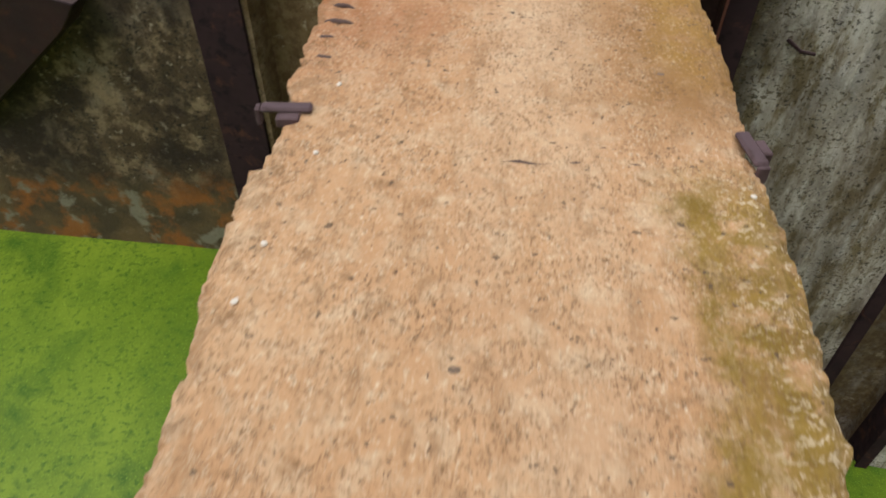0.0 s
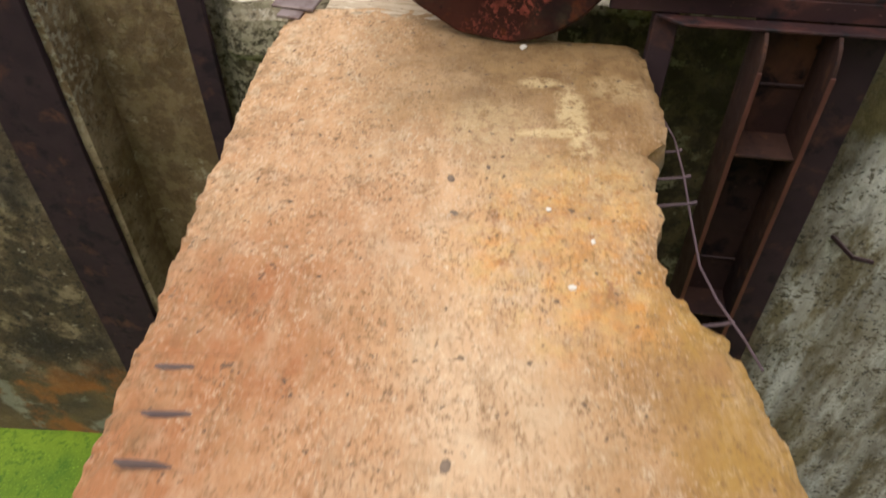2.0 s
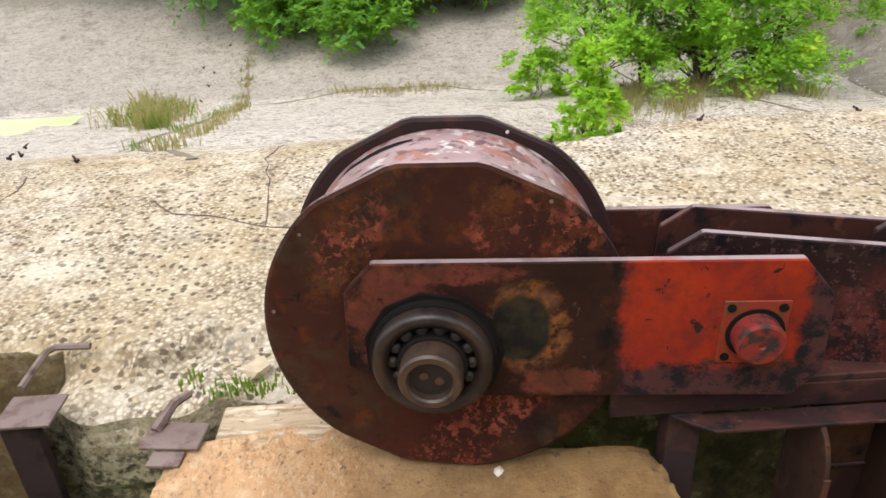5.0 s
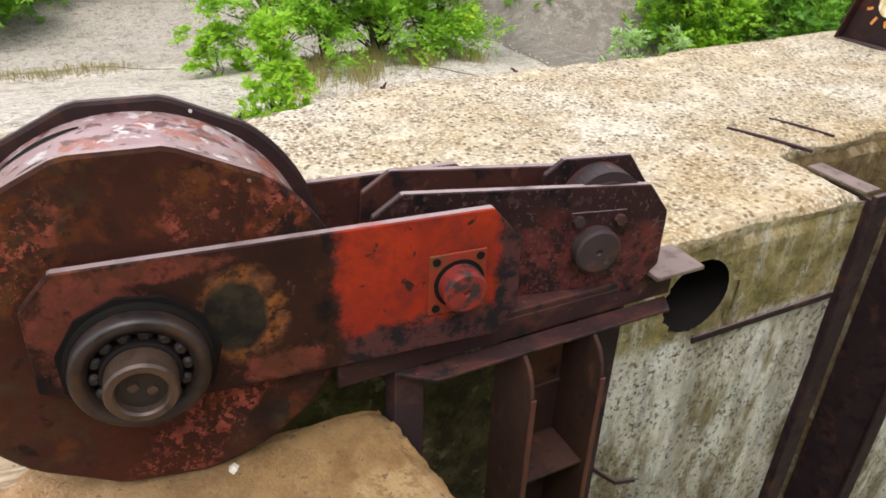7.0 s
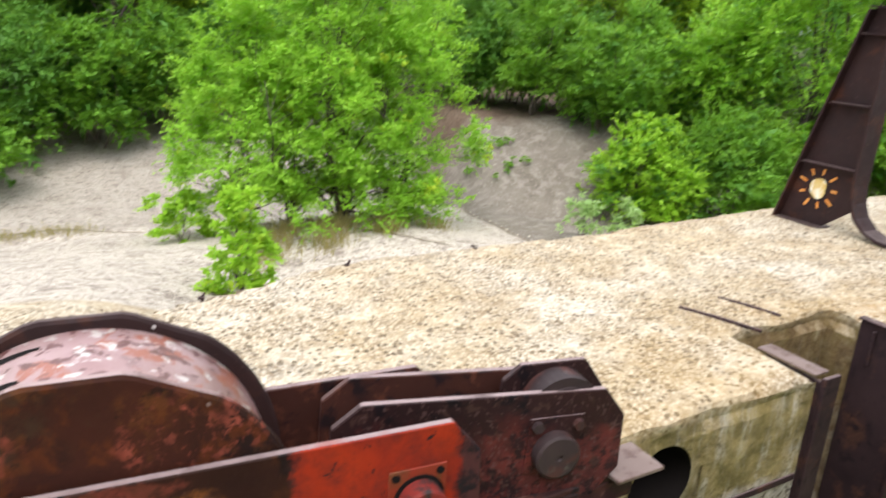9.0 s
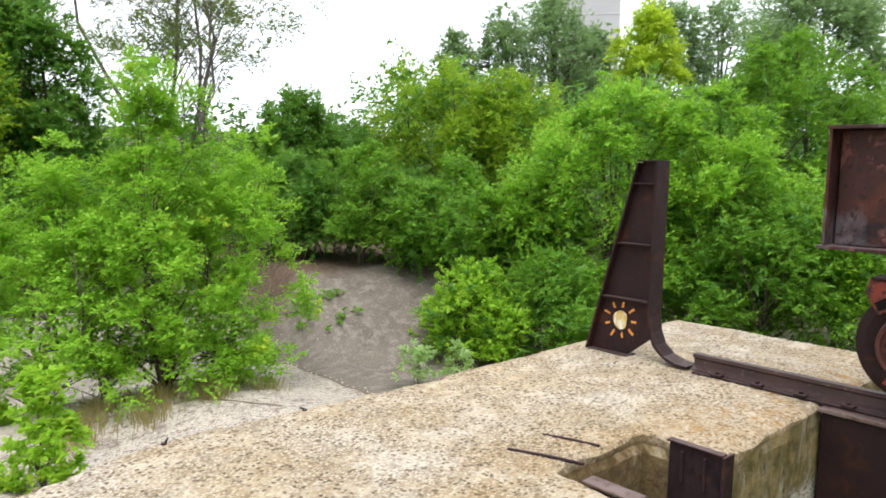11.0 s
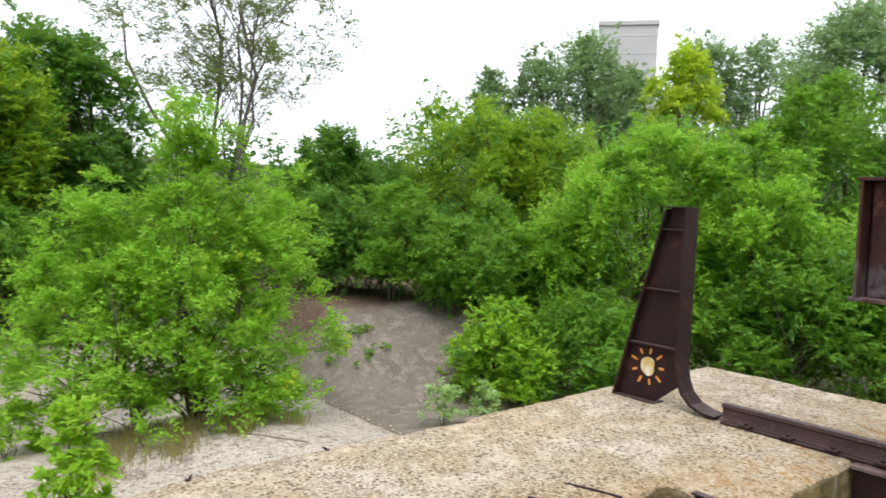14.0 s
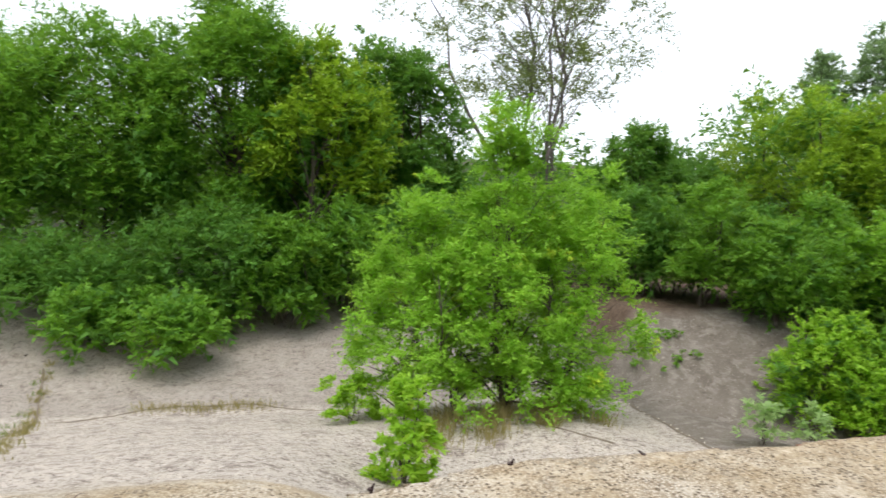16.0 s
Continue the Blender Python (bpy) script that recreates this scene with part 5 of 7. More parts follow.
def crane_rail():
    r = thing("crane_rail", "worn steel crane rail bolted along a girder", "rail")
    prof = [(-0.075, 0.02), (-0.075, 0.032), (-0.014, 0.055), (-0.012, 0.125), (-0.04, 0.14), (-0.04, 0.175), (0.04, 0.175), (0.04, 0.14), (0.012, 0.125), (0.014, 0.055), (0.075, 0.032), (0.075, 0.02)]
    part("rail", prism([(RX + x, z) for x, z in prof], -8.9, 6.84, 0.002), RAIL, r)
    part("sole_plate", box(RX - 0.13, RX + 0.13, -8.9, 6.80, 0.0, 0.019, 0.003), STEEL, r)
    for k in range(30):
        y = 6.55 - 0.38 * k
        for sx in (-1, 1):
            c = part("clip", box(RX + sx * 0.115 - 0.04, RX + sx * 0.115 + 0.04, y - 0.05, y + 0.05, 0.02, 0.045, 0.004), STEEL, r)
            part("bolt", lathe([(0.017, 0.046), (0.017, 0.068)], (RX + sx * 0.115, y, 0), "Z", 6), STEEL, c)


crane_rail()
gd = thing("rail_girder", "dark steel girder carrying the crane rail over the lock", "girder")
part("top_flange", box(RX - 0.24, RX + 0.24, -8.9, 5.60, -0.035, -0.002, 0.004), GALV, gd)
part("web", box(RX - 0.2, RX - 0.18, -8.9, 5.58, -0.9, -0.036, 0.004), STEEL, gd)
part("web", box(RX + 0.18, RX + 0.2, -8.9, 5.58, -0.9, -0.036, 0.004), STEEL, gd)
part("bottom_flange", box(RX - 0.24, RX + 0.24, -8.9, 5.58, -0.93, -0.901, 0.004), STEEL, gd)


def rail_stop():
    s = thing("rail_stop", "tall tapered dark steel rail stop with a painted sun", "rail stop")
    Y = Matrix.Rotation(radians(90), 4, "Z")

    def yz(pts, x0, x1, bevel=0.003):
        # outline in y and z, thickness along x
        bm = prism([(y, z) for y, z in pts], -x1, -x0, bevel)
        bmesh.ops.transform(bm, matrix=Y, verts=bm.verts)
        return bm

    front = [(7.30, 2.02), (7.31, 0.47), (7.29, 0.31), (7.235, 0.18), (7.13, 0.085), (7.0, 0.038), (6.87, 0.028)]
    web = part("web", yz([(8.06, 0.01), (7.52, 2.02)] + front[:4] + [(7.34, 0.21), (7.59, 0.01)], RX - 0.01, RX + 0.01, 0.0), STEEL, s)
    curve = bmesh.new()
    pts = front
    for (ya, za), (yb, zb) in zip(pts, pts[1:]):
        bm2 = bmesh.new()
        d = Vector((yb - ya, zb - za)).normalized()
        nrm = Vector((-d.y, d.x)) * 0.014
        vs = []
        for x in (RX - 0.11, RX + 0.11):
            for (y, z) in ((ya, za), (yb, zb)):
                for sg in (-1, 1):
                    vs.append(bm2.verts.new((x, y + sg * nrm.x, z + sg * nrm.y)))
        for f in ((0, 2, 3, 1), (4, 5, 7, 6), (0, 1, 5, 4), (2, 6, 7, 3), (0, 4, 6, 2), (1, 3, 7, 5)):
            bm2.faces.new([vs[i] for i in f])
        joined(curve, bm2)
    part("front_flange", curve, STEEL, s, "flange curving down to the rail")
    back = bmesh.new()
    tilt = math.atan2(0.54, 2.01)
    bmk = box(RX - 0.10, RX + 0.10, -0.011, 0.011, 0.0, 2.08, 0.003)
    bmesh.ops.transform(bmk, matrix=Matrix.Translation((0, 8.065, 0.0)) @ Matrix.Rotation(tilt, 4, "X"), verts=bmk.verts)
    part("back_flange", bmk, STEEL, s)
    for z in (0.60, 1.18, 1.80):
        y1 = 8.05 - 0.269 * z
        part("rib", box(RX - 0.10, RX - 0.011, 7.32, y1 - 0.01, z - 0.008, z + 0.008, 0.002), STEEL, s)
        part("rib", box(RX + 0.011, RX + 0.10, 7.32, y1 - 0.01, z - 0.008, z + 0.008, 0.002), STEEL, s)
    part("top_plate", box(RX - 0.11, RX + 0.11, 7.29, 7.53, 2.021, 2.035, 0.003), STEEL, s)
    part("base_plate", box(RX - 0.10, RX + 0.10, 7.56, 8.08, -0.012, 0.006, 0.003), STEEL, s)
    # the sun sprayed on the web
    cy, cz, fx = 7.70, 0.36, RX - 0.013
    disc = lathe([(0.080, 0.0), (0.080, 0.002)], (fx, cy, cz), "X", 28, wobble=lambda t: 1 + 0.06 * math.sin(3 * t + 1) + 0.25 * abs(math.sin(t)))
    part("sun_disc", disc, SUN_PALE, s, "cream sprayed sun disc")
    for k in range(9):
        a = radians(100 + 40 * k)
        bm = box(-0.001, 0.001, 0.135, 0.215 if k % 2 else 0.195, -0.012, 0.012, 0.0)
        bmesh.ops.transform(bm, matrix=Matrix.Translation((fx, cy, cz)) @ Matrix.Rotation(a, 4, "X"), verts=bm.verts)
        part("sun_ray", bm, SUN_ORANGE, s, "orange sprayed ray")


rail_stop()


def crane():
    c = thing("gantry_crane", "old gantry crane with a red wheel bogie and peeling legs", "crane")
    X0, X1 = RX - 0.28, RX + 0.28
    # end carriage: open channel ends stiffened by plates
    body = part("end_carriage", box(X0 + 0.10, X1 - 0.10, 1.0, 5.60, 1.36, 2.28, 0.008), CRANE, c, "box carriage with flaking paint")
    part("top_flange", box(X0 - 0.06, X1 + 0.06, 0.95, 5.66, 2.282, 2.31, 0.004), CRANE, c)
    part("bottom_flange", box(X0 - 0.06, X1 + 0.06, 0.95, 5.68, 1.33, 1.358, 0.004), CRANE, c)
    for y in (5.63, 4.98, 4.2, 3.4, 2.6, 1.8, 1.0):
        part("stiffener", box(X0 - 0.055, X1 + 0.055, y - 0.012, y + 0.012, 1.359, 2.281, 0.003), CRANE, c)
    part("leg", box(X0 - 0.02, X1 + 0.02, 3.2, 5.06, 2.36, 9.0, 0.01), CRANE, c, "tall leg with peeling red and grey paint")
    part("leg_foot", box(X0 - 0.05, X1 + 0.05, 3.1, 5.10, 2.311, 2.359, 0.004), CRANE, c)
    part("leg_angle", box(X0 - 0.06, X0 - 0.021, 5.02, 5.09, 2.36, 9.0, 0.004), CRANE, c)
    for wy, first in ((4.95, True), (3.3, False)):
        arc = [(0.34 * math.cos(radians(a)), 0.615 + 0.34 * math.sin(radians(a))) for a in range(50, 236, 15)]
        bm = prism([(0.34, 1.12), (0.36, 1.02), (0.30, 0.90)] + arc + [(-0.24, 0.22), (-0.50, 0.20), (-0.62, 0.34), (-1.0, 0.34), (-1.04, 1.12)], 0.0, 0.05, 0.008)
        bmesh.ops.transform(bm, matrix=Matrix.Translation((RX - 0.22, wy, 0)) @ Matrix.Rotation(radians(90), 4, "Z"), verts=bm.verts)
        b = part("bogie", bm, RED, c, "red bogie casing with openings")
        part("casing_lid", box(RX - 0.285, RX + 0.26, wy - 1.06, wy + 0.33, 1.121, 1.14, 0.006), STEEL, b)
        part("casing_rib", box(RX - 0.285, RX - 0.271, wy - 0.02, wy + 0.02, 0.96, 1.12, 0.003), RED, b)
        part("casing_rib", box(RX - 0.285, RX - 0.271, wy - 0.50, wy - 0.47, 0.40, 1.10, 0.003), RED, b)
        part("back_casing", box(RX + 0.20, RX + 0.25, wy - 1.0, wy + 0.3, 0.45, 1.12, 0.008), RED, b)
        w = part("wheel", lathe([(0.30, -0.20), (0.38, -0.215), (0.452, -0.20), (0.455, -0.175), (0.43, -0.16), (0.43, -0.05), (0.455, -0.04), (0.45, 0.0), (0.30, 0.01)], (RX + 0.09, wy, 0.615), "X", 56), STEEL, c, "heavy flanged steel wheel")
        cover = part("bearing_cover", lathe([(0.272, -0.20), (0.272, -0.27), (0.26, -0.285), (0.235, -0.28), (0.228, -0.26)], (RX + 0.03, wy, 0.615), "X", 48), RUST_RED, w, "rusty red bearing cover")
        part("hub_cap", lathe([(0.228, -0.20), (0.228, -0.255), (0.12, -0.258), (0.115, -0.25), (0.05, -0.25)], (RX + 0.03, wy, 0.615), "X", 40), BLACK, w)
        dome = part("dome", lathe([(0.118, -0.24), (0.115, -0.262), (0.095, -0.278), (0.06, -0.288), (0.02, -0.291)], (RX + 0.03, wy, 0.615), "X", 36), BEARING, w, "smooth dark hub dome", smooth=True)
        for k in range(18):
            a = 2 * math.pi * k / 18
            tooth = box(-0.272, -0.2, 0.140, 0.212, -0.019, 0.019, 0.006)
            bmesh.ops.transform(tooth, matrix=Matrix.Translation((RX + 0.03, wy, 0.615)) @ Matrix.Rotation(a, 4, "X"), verts=tooth.verts)
            part("bolt", tooth, GUIDE, w)
        guard = bmesh.new()
        rings = []
        for k in range(14):
            a = radians(95 + 16 * k)
            rings.append([guard.verts.new((RX - x, wy + r * math.cos(a), 0.615 + r * math.sin(a))) for x, r in ((0.262, 0.295), (0.305, 0.295), (0.305, 0.338), (0.262, 0.338))])
        for ra, rb in zip(rings, rings[1:]):
            for q in range(4):
                guard.faces.new((ra[q], ra[(q + 1) % 4], rb[(q + 1) % 4], rb[q]))
        guard.faces.new(rings[0])
        guard.faces.new(rings[-1][::-1])
        part("guard_lip", guard, RED, b, "raised red lip round the hub")
        part("casing_rib", prism([(-0.30, 0.86), (-0.62, 1.06), (-0.60, 1.09), (-0.27, 0.90)], -0.285, -0.271, 0.002, turn=Matrix.Translation((RX, wy, 0)) @ Matrix.Rotation(radians(90), 4, "Z") @ Matrix.Rotation(radians(180), 4, "Z") @ Matrix.Diagonal((-1, -1, 1, 1))), RED, b)
        # casing openings: raised black pieces stand in for the shade inside
        for oy, oz, tilt in ((0.215, 0.945, -32), (-0.42, 0.40, 30)):
            for name, half, x0, x1, mat in (("opening_rim", 0.012, -0.286, -0.268, RED), ("opening", 0.0, -0.290, -0.262, BLACK)):
                slot = box(x0, x1, -0.075 - half, 0.075 + half, -0.05 - half, 0.05 + half, 0.006 if half else 0.018, seg=2)
                bmesh.ops.transform(slot, matrix=Matrix.Translation((RX, wy + oy, oz)) @ Matrix.Rotation(radians(tilt), 4, "X"), verts=slot.verts)
                part(name, slot, mat, b)
        part("opening", lathe([(0.065, -0.004), (0.065, 0.02)], (RX - 0.284, wy - 0.22, 1.0), "X", 20), BLACK, b)
        part("opening_ring", lathe([(0.095, -0.012), (0.095, 0.0)], (RX - 0.27, wy - 0.22, 1.0), "X", 20), RED, b)
    part("saddle", box(RX - 0.16, RX + 0.16, 3.2, 4.95, 1.151, 1.329, 0.006), STEEL, c, "grey saddle between the bogies and the carriage")
    return c


crane()


# ---- trees and shrubs ----
def leaves_mesh(name, centres, radii, count, size, rng, material, parent, flat=0.6, slim=0.5, outs=None, per_twig=14, simple=False):
    """Leaf blades in rows along short twigs that grow out of the clump centres. simple: three-cornered leaves, for crowns far off."""
    centres, radii = np.array(centres), np.array(radii)
    twigs = max(1, count // per_twig)
    count = twigs * per_twig
    pick = rng.choice(len(centres), twigs, p=radii ** 2 / np.sum(radii ** 2))
    rnd = rng.normal(size=(twigs, 3))
    rnd /= np.linalg.norm(rnd, axis=1)[:, None]
    start = centres[pick] + rnd * (radii[pick] * rng.random(twigs) ** 0.5 * 0.75)[:, None] * np.array((1, 1, flat))
    heading = rnd * 0.8 + rng.normal(size=(twigs, 3)) * 0.35 + np.array((0, 0, 0.28))
    if outs is not None:
        heading += np.array(outs)[pick] * 0.8
    heading /= np.linalg.norm(heading, axis=1)[:, None]
    length = radii[pick] * (0.5 + 0.7 * rng.random(twigs))
    u = np.tile((np.arange(per_twig) + 0.5) / per_twig, twigs)
    own = np.repeat(np.arange(twigs), per_twig)
    pos = start[own] + heading[own] * (length[own] * u)[:, None]
    pos[:, 2] -= 0.25 * length[own] * u ** 2
    pos += rng.normal(size=(count, 3)) * (0.06 * length[own])[:, None]
    sideways = np.cross(heading[own], rng.normal(size=(count, 3)) * 0.3 + np.array((0, 0, 1.0)))
    sideways /= np.linalg.norm(sideways, axis=1)[:, None] + 1e-6
    sign = np.where(np.arange(count) % 2 == 0, 1.0, -1.0)[:, None]
    axis = heading[own] * 0.6 + sideways * sign * 0.8 + rng.normal(size=(count, 3)) * 0.25 + np.array((0, 0, -0.22))
    axis /= np.linalg.norm(axis, axis=1)[:, None]
    up = rng.normal(size=(count, 3)) * 0.4 + np.array((0, 0, 1.0))
    side = np.cross(axis, up)
    side /= np.linalg.norm(side, axis=1)[:, None] + 1e-6
    nrm = np.cross(side, axis)
    ln = size * (0.6 + 0.8 * rng.random(count))[:, None]
    wd = ln * slim * 0.5
    tip = pos + axis * ln
    mid = pos + axis * ln * 0.45
    if simple:
        v = np.stack([pos + side * wd, tip, pos - side * wd], axis=1).reshape(-1, 3)
        tri, faces = np.arange(count * 3), count
    else:
        v = np.stack([pos, mid + side * wd + nrm * wd * 0.4, tip, mid - side * wd + nrm * wd * 0.4], axis=1).reshape(-1, 3)
        base = np.arange(count) * 4
        tri, faces = np.stack([base, base + 1, base + 2, base, base + 2, base + 3], axis=1).ravel(), count * 2
    me = bpy.data.meshes.new(name)
    me.vertices.add(len(v))
    me.vertices.foreach_set("co", v.ravel().astype(np.float32))
    me.loops.add(len(tri))
    me.loops.foreach_set("vertex_index", tri.astype(np.int32))
    me.polygons.add(faces)
    me.polygons.foreach_set("loop_start", np.arange(0, faces * 3, 3, dtype=np.int32))
    me.update(calc_edges=True)
    me.materials.append(material)
    ob = new(name, me)
    ob.parent = parent
    return ob


def tree(label, category, x, y, height, width, material, seed, leaves=9000, size=0.10, low=0.15, stems=1, clumps=60, bark=None, lean=(0, 0), shape=1.0, clump=0.16, trunk=0.022, slim=0.5, group="", sink=0.1, flat=0.7, tint=False, land=ground_z):
    """A trunk with limbs that end in clumps of leaves. shape above 1 narrows the top, below 1 keeps it full."""
    rng = np.random.default_rng(seed)
    z0 = land(x, y) - sink
    t = thing("shrub" if category == "shrub" else "tree", label, category, group, at=Matrix.Translation((x, y, z0)))
    wood = bmesh.new()
    cents, rads, outs = [], [], []
    tops = []
    for s in range(stems):
        a = rng.random() * 6.28
        r = 0.0 if stems == 1 else width * 0.28 * (0.4 + rng.random())
        h = height * (0.90 if s == 0 else 0.6 + 0.3 * rng.random())
        foot = np.array((0.12 * r * math.cos(a), 0.12 * r * math.sin(a), 0.0))
        top = np.array((r * math.cos(a) + lean[0], r * math.sin(a) + lean[1], h))
        n = 7
        path = []
        for k in range(n):
            f = k / (n - 1)
            p = foot + (top - foot) * np.array((f ** 1.3, f ** 1.3, f)) + (rng.normal(size=3) * 0.018 * height * (f > 0) * (f < 1)) * np.array((1, 1, 0.2))
            path.append(p)
        r0 = trunk * height / math.sqrt(stems)
        tube([tuple(p) for p in path], [r0 * (1 - 0.82 * k / (n - 1)) for k in range(n)], 7, wood)
        tops.append((path, r0))
    for k in range(clumps):
        path, r0 = tops[k % stems]
        # golden-angle spread over an egg-shaped crown with a broken outline
        f = low + (1 - low) * (k + rng.random()) / clumps
        rel = (f - low) / (1 - low)
        prof = math.sin(math.pi * min(1.0, 0.12 + 0.88 * rel) ** (0.75 / shape)) ** 0.7
        rr = 0.5 * width * prof * (0.35 + 0.75 * rng.random() ** 0.6)
        a = k * 2.39996 + rng.normal() * 0.4
        at = min(f * height / max(0.01, path[-1][2]), 1.0) * (len(path) - 1)
        i = min(int(at), len(path) - 2)
        stem = path[i] + (path[i + 1] - path[i]) * (at - i)
        c = np.array((stem[0] * 0.6 + rr * math.cos(a), stem[1] * 0.6 + rr * math.sin(a), f * height + 0.05 * height * rng.normal()))
        c[2] = max(c[2], 0.10 * height)
        plume = rng.random() < 0.3 and rel > 0.25
        if plume:
            # sprigs that stand out of the crown
            c = c + np.array((0.09 * width * math.cos(a), 0.09 * width * math.sin(a), (0.05 + 0.05 * rng.random()) * height))
        cents.append(c)
        out = c - np.array((stem[0], stem[1], max(0.0, c[2] - 0.25 * width)))
        outs.append(out / (np.linalg.norm(out) + 1e-6))
        rads.append(clump * width * (0.6 + 0.8 * rng.random()) * (0.7 if plume else 1.0))
        if k % 2 == 0:
            b = max(0, i - 1)
            root = path[b] + (path[b + 1] - path[b]) * rng.random()
            midp = (root + c) / 2 + np.array((0, 0, 0.06 * height * rng.random()))
            rb = r0 * 0.34 * (1 - 0.7 * f)
            tube([tuple(root), tuple(midp), tuple(c)], [rb, rb * 0.65, rb * 0.25], 5, wood)
    part("trunk", wood, bark or BARK, t)
    leaves_mesh("crown", cents, rads, int(leaves * 1.65), size * 0.78, rng, material, t, flat, slim, outs)
    if tint:
        # a few twigs turned yellow already
        pick = rng.choice(len(cents), 12)
        leaves_mesh("yellow_leaves", [cents[p] + outs[p] * rads[p] * 0.8 for p in pick], [rads[p] * 0.4 for p in pick], 420, size * 0.95, rng, LEAF_AUTUMN, t, 0.9, slim)
    return t


def lobed_tree(label, category, x, y, height, width, material, seed, leaves=12000, size=0.14, low=0.1, lobes=15, stems=2, bark=None, shape=1.0, lobe=0.42, trunk=0.02, slim=0.5, group="", sink=0.1, lean=(0, 0), per_lobe=13, land=ground_z):
    """A tree whose crown is built of rounded masses of foliage, whose tops catch light; a darker inner leaf colour
    paints shade into the hollows.
    """
    rng = np.random.default_rng(seed)
    z0 = land(x, y) - sink
    t = thing("shrub" if category == "shrub" else "tree", label, category, group, at=Matrix.Translation((x, y, z0)))
    wood = bmesh.new()
    base = low * height
    cents, rads, outs, heart, heart_r = [], [], [], [], []
    lobes = int(lobes * 1.35)
    for k in range(lobes):
        rel = (k + 0.5 * rng.random() + 0.25) / lobes
        # half width of the crown at this height: fullest below the middle, shape above 1 draws the top in
        prof = math.sqrt(max(0.04, 1 - ((rel - 0.42 / shape) / 0.64) ** 2))
        rl = 0.5 * width * lobe * (0.75 + 0.6 * rng.random()) * (1.0 if rel < 0.75 else 0.9)
        ring = max(0.0, 0.58 * width * prof - 0.7 * rl) * (0.72 + 0.28 * rng.random())
        if k == lobes - 1:
            ring *= 0.3
        a = k * 2.39996 + rng.normal() * 0.35
        c = np.array((ring * math.cos(a) + lean[0] * rel, ring * math.sin(a) + lean[1] * rel, base + rl * 0.6 + rel * (height - base - 1.55 * rl)))
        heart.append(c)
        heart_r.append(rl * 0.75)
        for q in range(per_lobe):
            cz = 1 - 1.55 * (q + 0.5) / per_lobe
            ca = q * 2.39996 + rng.random()
            d = np.array((math.sqrt(max(0.0, 1 - cz * cz)) * math.cos(ca), math.sqrt(max(0.0, 1 - cz * cz)) * math.sin(ca), cz))
            sprig = rng.random() < 0.22
            cents.append(c + d * rl * ((0.85 + 0.35 * rng.random()) if sprig else (0.38 + 0.42 * rng.random())) + np.array((0, 0, 0.12 * rl * sprig)))
            rads.append(rl * ((0.20 + 0.12 * rng.random()) if sprig else (0.34 + 0.22 * rng.random())))
            outs.append(d + np.array((0, 0, 0.5)))
    r0 = trunk * height / math.sqrt(stems)
    for st in range(stems):
        a = st * 2.4 + rng.random()
        foot = np.array((0.10 * width * math.cos(a) * (stems > 1), 0.10 * width * math.sin(a) * (stems > 1), 0.0))
        mine = heart[st::stems]
        top = max(mine, key=lambda c: c[2])
        bend = (foot + top) / 2 + rng.normal(size=3) * 0.04 * height * np.array((1, 1, 0.2))
        tube([tuple(foot), tuple((foot * 2 + bend) / 3 + rng.normal(size=3) * 0.01 * height), tuple(bend), tuple(top)], [r0, r0 * 0.8, r0 * 0.6, r0 * 0.2], 7, wood)
        for c in mine:
            f = min(0.9, max(0.15, 0.7 * c[2] / top[2] - 0.1))
            root = foot + (bend - foot) * min(1, f * 2) if f < 0.5 else bend + (top - bend) * (2 * f - 1)
            tube([tuple(root), tuple((root + c) / 2 + np.array((0, 0, 0.03 * height))), tuple(c)], [r0 * 0.4, r0 * 0.28, r0 * 0.1], 5, wood)
    part("trunk", wood, bark or BARK, t)
    leaves_mesh("crown", cents, rads, int(leaves * 3.0), size * 0.62, rng, material, t, 0.9, slim * 1.1, outs, 12, True)
    # most inner leaves take a darker green to paint shade within the crown
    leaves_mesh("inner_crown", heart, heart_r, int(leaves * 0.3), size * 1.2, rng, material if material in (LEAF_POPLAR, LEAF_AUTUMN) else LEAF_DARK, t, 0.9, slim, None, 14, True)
    return t


EYE_AT = (0.05, 3.35)


def polar(azimuth, distance):
    return EYE_AT[0] + distance * math.sin(radians(azimuth)), EYE_AT[1] + distance * math.cos(radians(azimuth))


